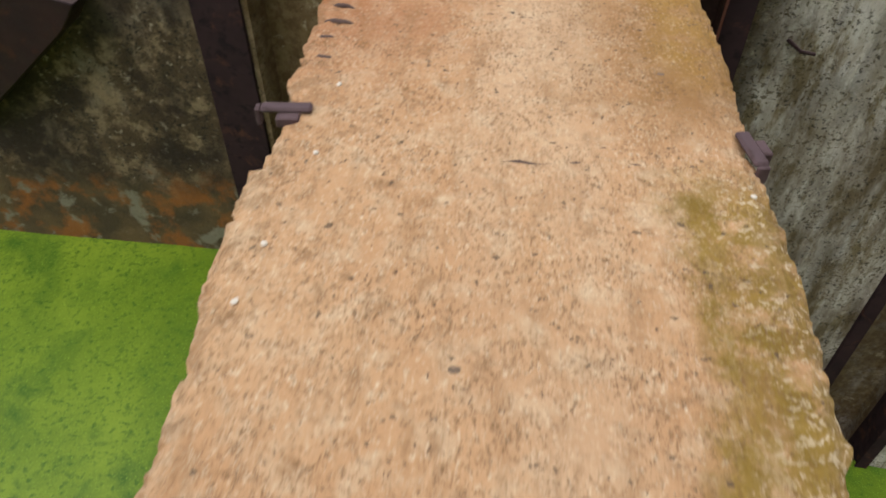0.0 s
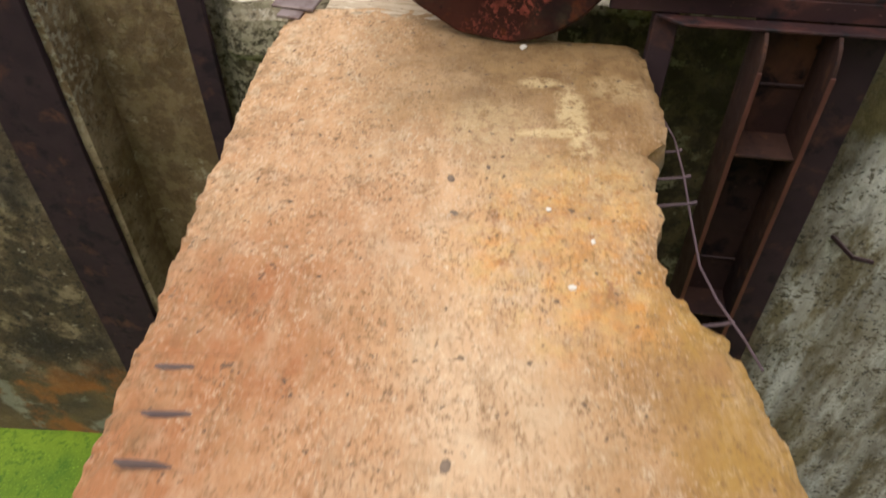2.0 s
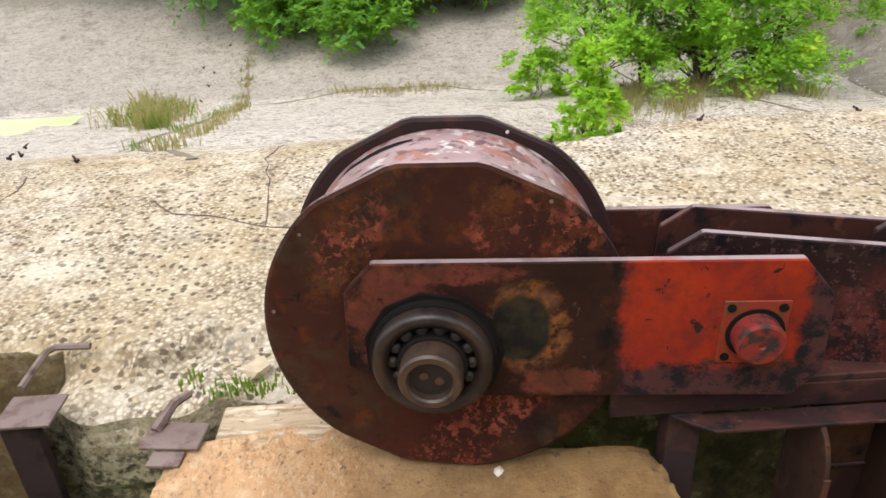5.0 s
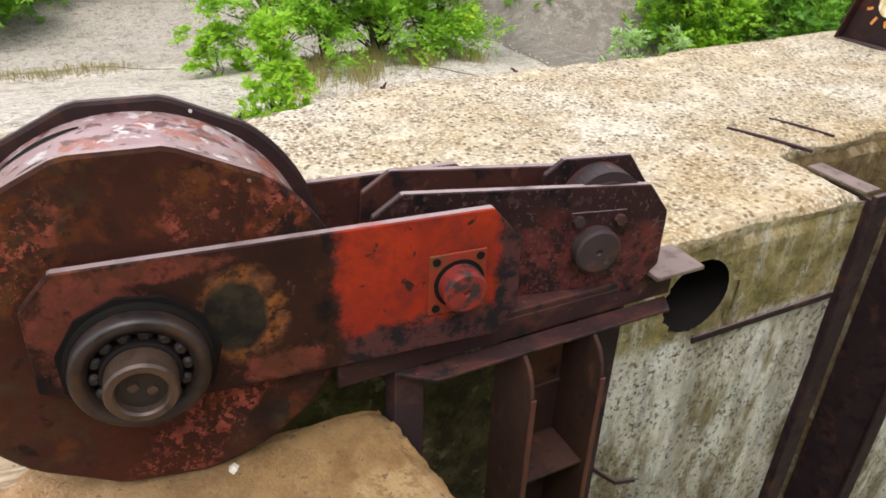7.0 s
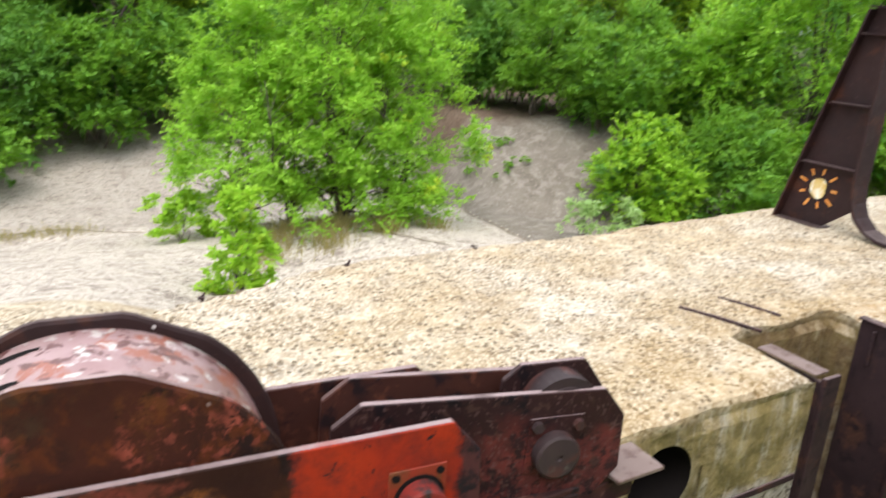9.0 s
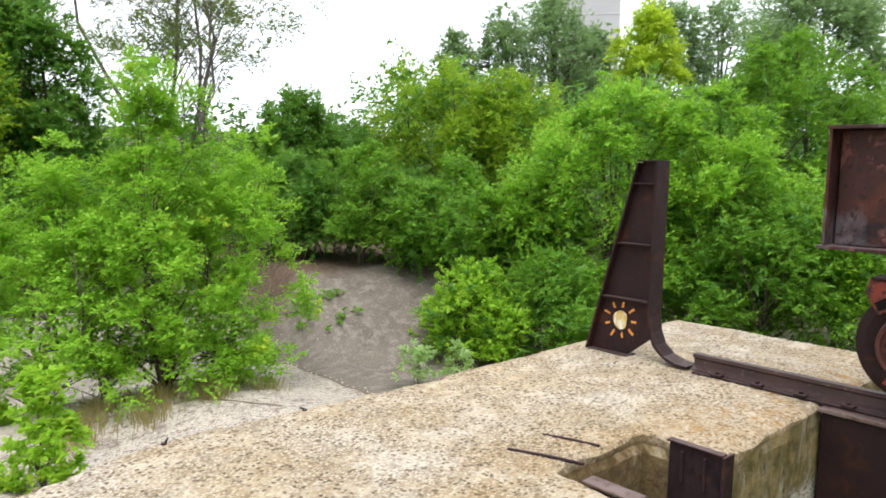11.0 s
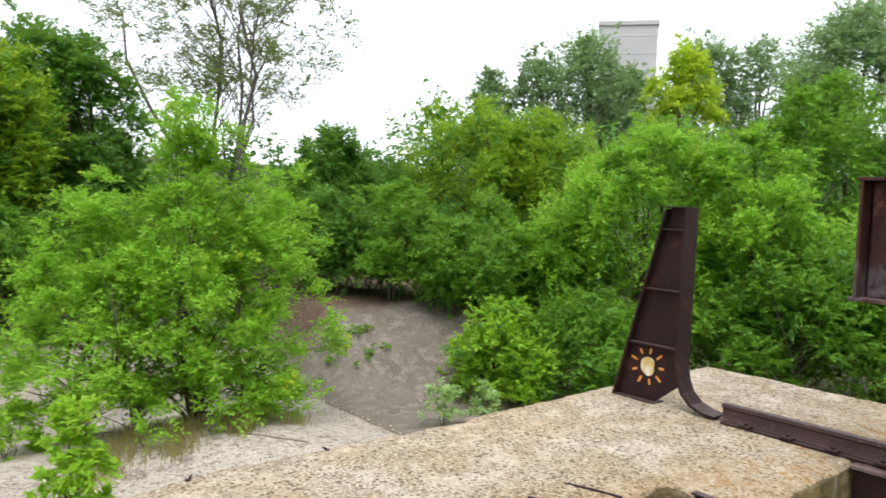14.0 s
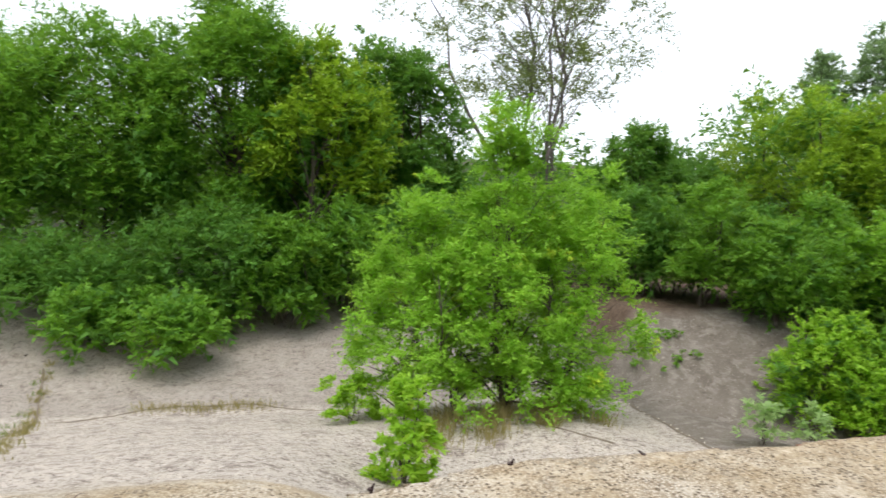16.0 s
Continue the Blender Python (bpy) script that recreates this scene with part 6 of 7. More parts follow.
# open, twiggy plants (label, category, azimuth, distance, height, width, leaf material, options)
PLANTS = [
    ("silvery green shrub peeping over the pier", "shrub", 43.4, 11.6, 0.76, 0.44, LEAF_SILVER, dict(leaves=340, size=0.13, stems=6, clumps=18, clump=0.2, low=0.25, slim=0.32, shape=1.3)),
    ("young bright green sapling on the apron edge", "sapling", 12.2, 7.5, 1.22, 0.62, LEAF_LIME, dict(leaves=2250, size=0.092, stems=3, clumps=44, clump=0.163, low=0.1, shape=1.2)),
    ("leafy light green tree growing through the concrete", "tree", 12.4, 11.3, 3.55, 1.9, LEAF_BRIGHT, dict(leaves=17000, size=0.080, stems=3, clumps=96, clump=0.111, low=0.15, shape=1.4)),
    ("slender green tree with a few yellow leaves", "tree", 20.9, 11.2, 4.55, 2.3, LEAF_BRIGHT, dict(leaves=27000, size=0.080, stems=3, clumps=130, clump=0.106, low=0.06, shape=1.6, tint=True)),
    ("green tree leaning over the earth hollow", "tree", 24.9, 12.0, 3.7, 2.3, LEAF_BRIGHT, dict(leaves=22000, size=0.080, stems=3, clumps=108, clump=0.108, low=0.06, shape=1.3, tint=True)),
    ("small leafy bush at the foot of the trees", "shrub", 16.8, 10.8, 2.6, 2.2, LEAF_BRIGHT, dict(leaves=14500, size=0.078, stems=4, clumps=70, clump=0.126, low=0.16)),
    ("low yellowing bush beside the sapling", "shrub", 8.3, 10.6, 0.75, 0.85, LEAF_LIME, dict(leaves=1800, size=0.080, stems=4, clumps=34, clump=0.148, low=0.2)),
    ("tall sparse tree with thin grey limbs", "tree", 23.8, 31.0, 15.0, 8.0, LEAF_DUSKY, dict(leaves=16000, size=0.16, stems=3, clumps=130, clump=0.075, low=0.40, bark=PALE_BARK, lean=(1.2, 0), trunk=0.013, shape=0.8)),
    ("tall leaning sparse tree with thin grey limbs", "tree", 21.8, 32.0, 14.0, 8.0, LEAF_DUSKY, dict(leaves=13000, size=0.16, stems=2, clumps=110, clump=0.075, low=0.40, bark=PALE_BARK, lean=(-2.6, 0), trunk=0.013, shape=0.8)),
    ("feathery green tree behind the bush", "tree", 28.5, 20.5, 4.0, 1.8, LEAF_MID, dict(leaves=8000, size=0.14, stems=2, clumps=54, clump=0.15, low=0.1, shape=1.6)),
    ("small tree standing on the earth bank", "tree", 35.6, 17.2, 2.75, 1.75, LEAF_MID, dict(leaves=7000, size=0.11, stems=4, clumps=50, clump=0.17, low=0.28, shape=1.2, land=earth_z)),
    ("silvery green shrub peeping over the pier", "shrub", 40.2, 11.2, 0.74, 0.52, LEAF_SILVER, dict(leaves=420, size=0.13, stems=6, clumps=20, clump=0.2, low=0.25, slim=0.32, shape=1.3)),
]
# trees with full rounded crowns
CROWNS = [
    ("big dark green tree with a dense crown", "tree", -1.0, 21.5, 8.4, 5.2, LEAF_MID, dict(leaves=30000, size=0.17, lobes=16, stems=3, shape=0.9)),
    ("big green tree with a dense spreading crown", "tree", -10.2, 22.0, 7.5, 5.6, LEAF_MID, dict(leaves=24000, size=0.17, lobes=16, stems=3, shape=0.9)),
    ("big green tree with a dense spreading crown", "tree", -20.0, 22.0, 7.5, 6.0, LEAF_MID, dict(leaves=18000, size=0.18, lobes=14, stems=3)),
    ("maple with yellowish green leaves", "tree", 6.2, 20.5, 7.3, 3.9, LEAF_YELLOW, dict(leaves=13000, size=0.18, lobes=13, stems=2, low=0.3)),
    ("dark tree behind the maple", "tree", 9.6, 23.5, 7.6, 4.4, LEAF_DARK, dict(leaves=16000, size=0.17, lobes=13, stems=2)),
    ("dark tree beside the maple", "tree", 13.0, 23.0, 7.2, 3.6, LEAF_DARK, dict(leaves=14000, size=0.17, lobes=13, stems=2, lobe=0.38)),
    ("dense shrub with broad pale leaves at the wood's edge", "shrub", -6.1, 17.0, 1.45, 3.8, LEAF_MID, dict(leaves=7000, size=0.17, lobes=12, stems=5, lobe=0.36)),
    ("dense dark shrub at the wood's edge", "shrub", -2.0, 18.5, 3.2, 3.4, LEAF_DARK, dict(leaves=9000, size=0.14, lobes=12, stems=4)),
    ("dense shrub at the wood's edge", "shrub", -12.0, 19.0, 2.2, 3.8, LEAF_DARK, dict(leaves=8000, size=0.15, lobes=12, stems=4)),
    ("bright leafy shrub at the wood's edge", "shrub", 3.2, 18.0, 2.9, 2.3, LEAF_MID, dict(leaves=8000, size=0.14, lobes=11, stems=4)),
    ("leafy shrub between the trees", "shrub", 8.4, 18.8, 3.2, 2.8, LEAF_MID, dict(leaves=8000, size=0.14, lobes=11, stems=4)),
    ("leafy shrub between the trees", "shrub", 13.6, 20.0, 3.4, 3.4, LEAF_DARK, dict(leaves=9000, size=0.14, lobes=12, stems=4)),
    ("green shrub behind the slender trees", "shrub", 20.5, 21.5, 3.2, 4.4, LEAF_MID, dict(leaves=10000, size=0.14, lobes=14, stems=4)),
    ("dark green bushy tree behind the hollow", "tree", 30.6, 24.5, 4.9, 3.1, LEAF_DARK, dict(leaves=13000, size=0.15, lobes=13)),
    ("dark green bushy tree behind the hollow", "tree", 33.5, 27.0, 3.9, 3.6, LEAF_DARK, dict(leaves=10000, size=0.16, lobes=12)),
    ("rounded yellow-green tree behind the hollow", "tree", 42.0, 26.5, 6.7, 5.0, LEAF_YELLOW, dict(leaves=18000, size=0.16, lobes=18, stems=3, lobe=0.36, shape=0.85)),
    ("rounded yellow-green tree behind the hollow", "tree", 47.0, 27.0, 6.9, 4.6, LEAF_YELLOW, dict(leaves=15000, size=0.16, lobes=16, stems=3, lobe=0.36, shape=0.85)),
    ("dark shrub under the rounded trees", "shrub", 39.5, 23.5, 3.4, 3.4, LEAF_DARK, dict(leaves=9000, size=0.14, lobes=12, stems=4)),
    ("green tree between the hollow and the pier", "tree", 43.2, 18.5, 5.2, 3.0, LEAF_MID, dict(leaves=13000, size=0.13, lobes=14, stems=3, shape=1.2)),
    ("large light green tree behind the pier", "tree", 55.6, 17.5, 6.7, 4.4, LEAF_BRIGHT, dict(leaves=26000, size=0.13, lobes=20, stems=4, lobe=0.36, shape=1.0)),
    ("light green tree behind the rail stop", "tree", 62.2, 17.2, 6.3, 3.4, LEAF_BRIGHT, dict(leaves=19000, size=0.13, lobes=16, stems=3, lobe=0.38)),
    ("light green tree behind the pier", "tree", 49.0, 18.0, 5.0, 3.2, LEAF_BRIGHT, dict(leaves=14000, size=0.13, lobes=14, stems=3)),
    ("green tree behind the rail stop", "tree", 66.5, 16.0, 3.8, 3.4, LEAF_MID, dict(leaves=13000, size=0.13, lobes=14, stems=4)),
    ("green tree beside the crane", "tree", 72.0, 17.5, 4.3, 4.0, LEAF_BRIGHT, dict(leaves=14000, size=0.13, lobes=14, stems=4)),
    ("green tree beyond the crane", "tree", 81.0, 19.0, 5.0, 5.4, LEAF_MID, dict(leaves=13000, size=0.15, lobes=14, stems=4)),
    ("low yellow-green bush below the pier", "shrub", 44.8, 14.4, 2.75, 2.3, LEAF_LIME, dict(leaves=7500, size=0.12, lobes=12, stems=4, shape=1.1)),
    ("low green bush below the pier", "shrub", 51.0, 14.8, 2.8, 2.6, LEAF_MID, dict(leaves=7500, size=0.12, lobes=12, stems=4)),
    ("dark undergrowth on top of the earth bank", "shrub", 30.5, 18.3, 2.9, 2.4, LEAF_DARK, dict(leaves=7000, size=0.13, lobes=10, stems=4, land=earth_z)),
    ("dark undergrowth on top of the earth bank", "shrub", 33.6, 19.0, 2.2, 2.6, LEAF_MID, dict(leaves=7000, size=0.13, lobes=10, stems=4, land=earth_z)),
    ("green undergrowth on top of the earth bank", "shrub", 38.6, 17.6, 2.3, 2.5, LEAF_MID, dict(leaves=7000, size=0.12, lobes=10, stems=4, land=earth_z)),
    ("green undergrowth on the flank of the earth bank", "shrub", 41.6, 16.4, 2.4, 2.2, LEAF_MID, dict(leaves=6500, size=0.12, lobes=10, stems=4, land=earth_z)),
    ("dark poplar far behind", "tree", 50.4, 56.0, 15.7, 7.6, LEAF_POPLAR, dict(leaves=13000, size=0.32, lobes=18, stems=1, lobe=0.5, shape=1.2)),
    ("dark poplar far behind", "tree", 53.6, 57.0, 13.0, 5.6, LEAF_POPLAR, dict(leaves=10000, size=0.32, lobes=15, stems=1, lobe=0.5, shape=1.2)),
    ("dark poplar far behind", "tree", 46.6, 57.0, 14.2, 5.6, LEAF_POPLAR, dict(leaves=11000, size=0.32, lobes=16, stems=1, lobe=0.5, shape=1.2)),
    ("slim dark poplar far behind", "tree", 42.9, 58.0, 12.9, 5.0, LEAF_POPLAR, dict(leaves=10000, size=0.32, lobes=14, stems=1, lobe=0.5, shape=1.3)),
    ("yellow autumn tree far behind", "tree", 57.4, 42.0, 11.3, 4.2, LEAF_AUTUMN, dict(leaves=14000, size=0.24, lobes=14, stems=2, shape=1.2)),
    ("grey-green tree far behind", "tree", 58.8, 58.0, 15.4, 6.6, LEAF_POPLAR, dict(leaves=11000, size=0.32, lobes=14, stems=2, lobe=0.46)),
    ("grey-green tree far behind", "tree", 62.8, 59.0, 15.2, 6.4, LEAF_POPLAR, dict(leaves=10000, size=0.32, lobes=14, stems=2, lobe=0.46)),
    ("broad tall green tree far behind", "tree", 68.6, 48.0, 16.4, 9.6, LEAF_POPLAR, dict(leaves=28000, size=0.3, lobes=20, stems=3, lobe=0.36)),
    ("broad bright green tree with a dense crown", "tree", 67.2, 30.0, 10.2, 6.4, LEAF_MID, dict(leaves=26000, size=0.2, lobes=22, stems=3, lobe=0.34, low=0.05)),
    ("broad green tree far behind", "tree", 77.0, 42.0, 11.0, 8.5, LEAF_MID, dict(leaves=16000, size=0.24, lobes=18, stems=3)),
]
for i, (label, category, az, dist, h, w, mat, opt) in enumerate(PLANTS):
    px, py = polar(az, dist)
    tree(label, category, px, py, h, w, mat, 100 + i, **opt)
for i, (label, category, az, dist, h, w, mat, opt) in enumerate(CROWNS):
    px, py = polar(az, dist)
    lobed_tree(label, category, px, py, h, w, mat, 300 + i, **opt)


def wood_belt():
    """The wood that closes the view behind the single trees, one mass of clumps."""
    rng = np.random.default_rng(7)
    cents, rads = [], []
    for k in range(900):
        az = -60 + 160 * rng.random()
        d = 30 + 14 * rng.random()
        # a dip in the skyline behind the tall pale trees
        top = 5.6 + 0.7 * math.sin(az * 0.35)
        if 14 < az < 37:
            top = 3.0
        x, y = polar(az, d)
        cents.append((x, y, ground_z(x, y) + top * rng.random() ** 0.8))
        rads.append(1.0 + 0.9 * rng.random())
    ob = leaves_mesh("woodland", cents, rads, 150000, 0.26, rng, LEAF_DARK, None, 0.8, 0.6, None, 14, True)
    tagged(ob, "dark green woodland belt behind the nearer trees", "woodland", kind="stuff")


wood_belt()


def added_shade_wood():
    """Unseen wood added on the other bank of the lock, to shade it from low light."""
    rng = np.random.default_rng(17)
    cents, rads = [], []
    for k in range(420):
        az = 98 + 204 * rng.random()
        d = 17 + 9 * rng.random()
        x, y = polar(az, d)
        if y > -11.5:
            x = x * 1.9
        if y > 3 or (y > -11.5 and abs(x) < 42):
            continue
        cents.append((x, y, 0.5 + 10.5 * rng.random() ** 0.9))
        rads.append(1.5 + 1.2 * rng.random())
    ob = leaves_mesh("woodland", cents, rads, 52000, 0.55, rng, LEAF_DARK, None, 0.8, 0.5, None, 14, True)
    tagged(ob, "unseen woodland added on the other bank to block low light", "woodland", kind="stuff")


added_shade_wood()

# ---- far tower and hills ----
tw = thing("tower_building", "tall grey concrete tower far behind the trees", "tower")
tx, ty = polar(53.2, 140)
face = Matrix.Translation((tx, ty, 0)) @ Matrix.Rotation(radians(-53), 4, "Z")
tw.matrix_world = face
part("tower_body", box(-5.1, 5.1, -5, 5, -2, 34.6, 0.1), TOWER, tw)
for k in range(7):
    part("slab_band", box(-5.13, 5.13, -5.04, 5.04, 14.0 + 3.1 * k, 14.35 + 3.1 * k, 0.05), TOWER, tw)
part("parapet", box(-5.3, 5.3, -5.3, 5.3, 34.6, 35.4, 0.05), TOWER, tw)


# ---- small things on the beam ----
def on_beam(w, s, z=0.0):
    return BEAM @ Vector((w, s, z))


def beam_clamp(w, s, turn, label):
    c = thing("beam_clamp", label, "steel clamp", "clamps on the beam", at=Matrix.Translation(on_beam(w, s, 0.016)) @ Matrix.Rotation(radians(turn + 6.6), 4, "Z"))
    part("strap", box(-0.11, 0.07, -0.025, 0.025, 0.0, 0.022, 0.008), PURPLE, c)
    part("foot", box(-0.05, 0.03, -0.065, -0.026, -0.03, 0.010, 0.005), PURPLE, c)
    part("lug", box(-0.13, -0.111, -0.02, 0.02, -0.05, 0.016, 0.004), PURPLE, c)


beam_clamp(-0.79, 1.28, 4, "purplish rusty steel clamp on the beam edge")
beam_clamp(0.755, 1.20, 100, "purplish rusty steel clamp on the beam edge")

end = thing("corner_bracket", "bent rusty steel bracket on the beam's far corner", "bracket", at=Matrix.Translation((-0.98, 5.30, 0.02)) @ Matrix.Rotation(radians(-6), 4, "Z"))
part("plate", box(-0.07, 0.13, -0.045, 0.075, 0.0, 0.016, 0.004), GALV, end)
part("tongue", box(-0.02, 0.09, -0.11, -0.046, -0.012, 0.003, 0.003), GALV, end)
part("arm", tube([(-0.04, 0.03, 0.016), (-0.01, 0.13, 0.05), (0.03, 0.18, 0.055)], [0.02, 0.017, 0.014], 6), GALV, end)

# pale screed strip where the beam meets the pier
bm = box(-0.82, 0.24, 5.27, 5.47, -0.2, 0.010, 0.006)
tagged(part("screed_strip", bm, surface("worn_grey_screed", (0.36, 0.265, 0.165), (0.47, 0.365, 0.25), layers=(((0.27, 0.19, 0.11), 9.0, 0.48, 0.60, (0.35, 2.2, 1)), ((0.56, 0.46, 0.33), 14.0, 0.54, 0.64, (0.4, 2, 1)), ((0.16, 0.105, 0.06), 42.0, 0.62, 0.68)), bumps=((50, 0.8, 0.008), (12, 0.5, 0.012)))), "worn greyish screed strip joining the beam to the pier", "screed strip", kind="structure")

# broken reinforcement along the chipped right edge
wire = thing("reinforcing_wire", "loose rusty reinforcing wire along the chipped beam edge", "wire")
path = [on_beam(0.735, 3.74, 0.0), on_beam(0.775, 3.60, -0.03), on_beam(0.775, 3.42, -0.05), on_beam(0.755, 3.20, -0.06), on_beam(0.735, 2.98, -0.06), on_beam(0.745, 2.82, -0.04), on_beam(0.775, 2.66, -0.02), on_beam(0.79, 2.55, -0.01)]
part("strand", tube([tuple(p) for p in path], [0.0042] * 8, 6), PURPLE, wire)
for s, w in ((3.55, 0.785), (3.40, 0.785), (3.26, 0.775), (2.74, 0.765)):
    part("tie", tube([tuple(on_beam(w - 0.13, s - 0.02, -0.045)), tuple(on_beam(w - 0.02, s, -0.05)), tuple(on_beam(w + 0.01, s + 0.004, -0.045))], [0.005, 0.005, 0.007], 5), PURPLE, wire)

# dark smudges on the beam's top, added as small raised discs
CRACK_DARK = surface("dull_dark_smudge", (0.13, 0.085, 0.055), (0.20, 0.14, 0.095), base_scale=30.0, bumps=((60, 0.5, 0.004),))
for w, s in ((-0.03, 2.247), (-0.034, 2.083), (-0.036, 1.895), (0.527, 1.647), (0.666, 2.397), (-0.331, 4.035), (-0.236, 3.821), (-0.379, 3.608), (-0.023, 3.123), (-0.193, 2.804), (-0.775, 2.828), (-0.147, 0.235), (-0.037, 3.30), (0.09, 3.36)):
    tagged(part("beam_smudge", lathe([(0.018, -0.02), (0.016, 0.009), (0.007, 0.012)], tuple(on_beam(w, s, 0.0)), "Z", 9, wobble=lambda t: 1 + 0.25 * math.sin(2 * t + 5 * s)), CRACK_DARK), "small dark smudge on the concrete beam", "bolt", "sunk bolts")

# pale chips and stones lying about
rng = random.Random(3)
CHIP = surface("pale_stone_chip", (0.55, 0.48, 0.38), (0.68, 0.62, 0.53), base_scale=20.0, bumps=((60, 0.5, 0.004),))


GRAVEL = surface("tan_gravel_stone", (0.34, 0.26, 0.16), (0.50, 0.41, 0.28), base_scale=14.0, bumps=((60, 0.5, 0.004),))


def stone(x, y, z, r, label="pale stone chip lying on the concrete", material=CHIP):
    bm = bmesh.new()
    bmesh.ops.create_icosphere(bm, subdivisions=1, radius=r)
    for v in bm.verts:
        v.co *= 0.75 + 0.5 * rng.random()
        v.co.z *= 0.55
    bmesh.ops.translate(bm, vec=(x, y, z + r * 0.3), verts=bm.verts)
    tagged(part("stone", bm, material), label, "stone", "loose stones")


for w, s, r in ((0.317, 2.809, 0.013), (0.276, 3.146, 0.010), (0.25, 4.172, 0.018), (-0.66, 1.05, 0.012), (-0.72, 0.62, 0.01), (-0.74, 0.4, 0.012), (0.40, 3.0, 0.009), (-0.66, 1.46, 0.013), (0.72, 0.95, 0.011)):
    stone(*on_beam(w, s, 0.012), r)
stone(-0.765, 5.74, -0.05, 0.06, "rounded tan stone lying beside the wheel", GRAVEL)
for k in range(60):
    x, y = rng.uniform(-1.5, 0.9), rng.uniform(5.66, 6.05)
    stone(x, y, -0.004 - deck_dip(x, y), rng.uniform(0.006, 0.016), "small tan gravel stone on the pier", GRAVEL)


# ---- small things on the pier ----
def stub(x, y, z, lean):
    b = thing("anchor_stub", "short rusted anchor stub sticking out of the concrete", "anchor stub", "anchor stubs")
    part("rod", tube([(x, y, z - 0.05), (x + 0.3 * lean, y, z + 0.02), (x + 0.7 * lean, y + 0.02, z + 0.03)], [0.010, 0.010, 0.008], 6), STEEL, b)
    part("nut", lathe([(0.022, 0.0), (0.022, 0.015)], (x, y, z - 0.004), "Z", 6), STEEL, b)


for x, y, lean in ((1.835, 8.2, 0.05), (2.94, 8.19, -0.05), (7.9, 8.1, 0.06), (0.75, 7.95, 0.04)):
    stub(x, y, 0.0, lean)
for k, (x, y) in enumerate(((-2.51, 8.34), (-3.3, 8.9), (-3.6, 9.6), (-3.97, 10.34), (-4.26, 18.4), (-4.56, 18.7), (-4.2, 17.6), (-4.23, 19.9), (-4.1, 16.6))):
    stub(x, y, ground_z(x, y) + 0.02, 0.05 if k % 2 else -0.04)

angle = thing("bent_angle", "bent rusty angle bar lying at the groove's edge", "angle bar")
part("bar", box(-2.42, -1.97, 5.97, 6.0, 0.005, 0.03, 0.004), GALV, angle)
part("leg", tube([(-2.40, 6.0, 0.018), (-2.46, 6.5, 0.02)], [0.012, 0.01], 6), GALV, angle)

for xa, ya, xb, yb in ((3.60, 6.64, 3.80, 6.14), (4.0, 6.66, 4.14, 6.26)):
    b = tube([(xa, ya, 0.0), ((xa + xb) / 2, (ya + yb) / 2, 0.004), (xb, yb, 0.0)], [0.012, 0.014, 0.012], 6)
    tagged(part("embedded_strip", b, GUIDE), "thin rusty steel strip let into the pier top", "steel strip", "embedded strips")

rod = thing("wall_rod", "short rusty rod sticking out of the wall", "rod")
part("rod", tube([(1.95, 5.62, -1.33), (2.02, 5.45, -1.33), (2.12, 5.42, -1.325)], [0.016, 0.015, 0.014], 6), STEEL, rod)


# ---- joints, kerb and weeds on the apron ----
JOINT = surface("dark_joint_soil", (0.15, 0.12, 0.085), (0.22, 0.18, 0.13), base_scale=5.0, bumps=((30, 0.6, 0.01),))

CRACK = surface("dark_crack", (0.075, 0.048, 0.042), (0.12, 0.078, 0.06), base_scale=9.0)


def ground_ribbon(name, pts, width, lift, material, label, category, seed=0):
    """A thin ragged strip that follows the ground."""
    r = random.Random(seed)
    verts, faces = [], []
    fine = []
    for (xa, ya), (xb, yb) in zip(pts, pts[1:]):
        n = max(2, int(math.hypot(xb - xa, yb - ya) / 0.12))
        fine += [(xa + (xb - xa) * k / n, ya + (yb - ya) * k / n) for k in range(n)]
    fine.append(pts[-1])
    for k, (x, y) in enumerate(fine):
        x2, y2 = fine[min(k + 1, len(fine) - 1)]
        x1, y1 = fine[max(k - 1, 0)]
        d = math.hypot(x2 - x1, y2 - y1) or 1
        nx, ny = -(y2 - y1) / d, (x2 - x1) / d
        w = width * (0.5 + r.random()) / 2
        j = 0.03 * (r.random() - 0.5)
        for sg, drop in ((-1, -0.03), (-0.8, 0), (0.8, 0), (1, -0.03)):
            px, py = x + nx * (w * sg + j), y + ny * (w * sg + j)
            verts.append((px, py, (0.008 * fbm(px, py, 3, 2.2) if in_pier(px, py) else ground_z(px, py)) + lift + drop))
    for k in range(len(fine) - 1):
        for q in range(3):
            faces.append((4 * k + q, 4 * k + q + 1, 4 * k + 5 + q, 4 * k + 4 + q))
    return tagged(mesh_ob(name, verts, faces, material), label, category, kind="structure")


ground_ribbon("trim_joint_across", [(-3.2, 16.3), (-2.4, 16.45), (-1.0, 16.85), (0.2, 16.85), (1.6, 16.2)], 0.055, 0.006, JOINT, "dark earth-filled joint across the concrete apron", "joint", 1)
ground_ribbon("trim_joint_side", [(-1.65, 8.2), (-2.3, 9.2), (-2.8, 10.0), (-3.0, 13.0), (-3.2, 16.2), (-3.8, 19.6)], 0.08, 0.006, JOINT, "dark weedy joint along the apron's edge", "joint", 2)
ground_ribbon("trim_joint_slab", [(4.25, 13.4), (4.8, 13.8), (5.36, 14.1), (6.2, 15.0)], 0.05, 0.010, JOINT, "dark joint between apron slabs", "joint", 3)
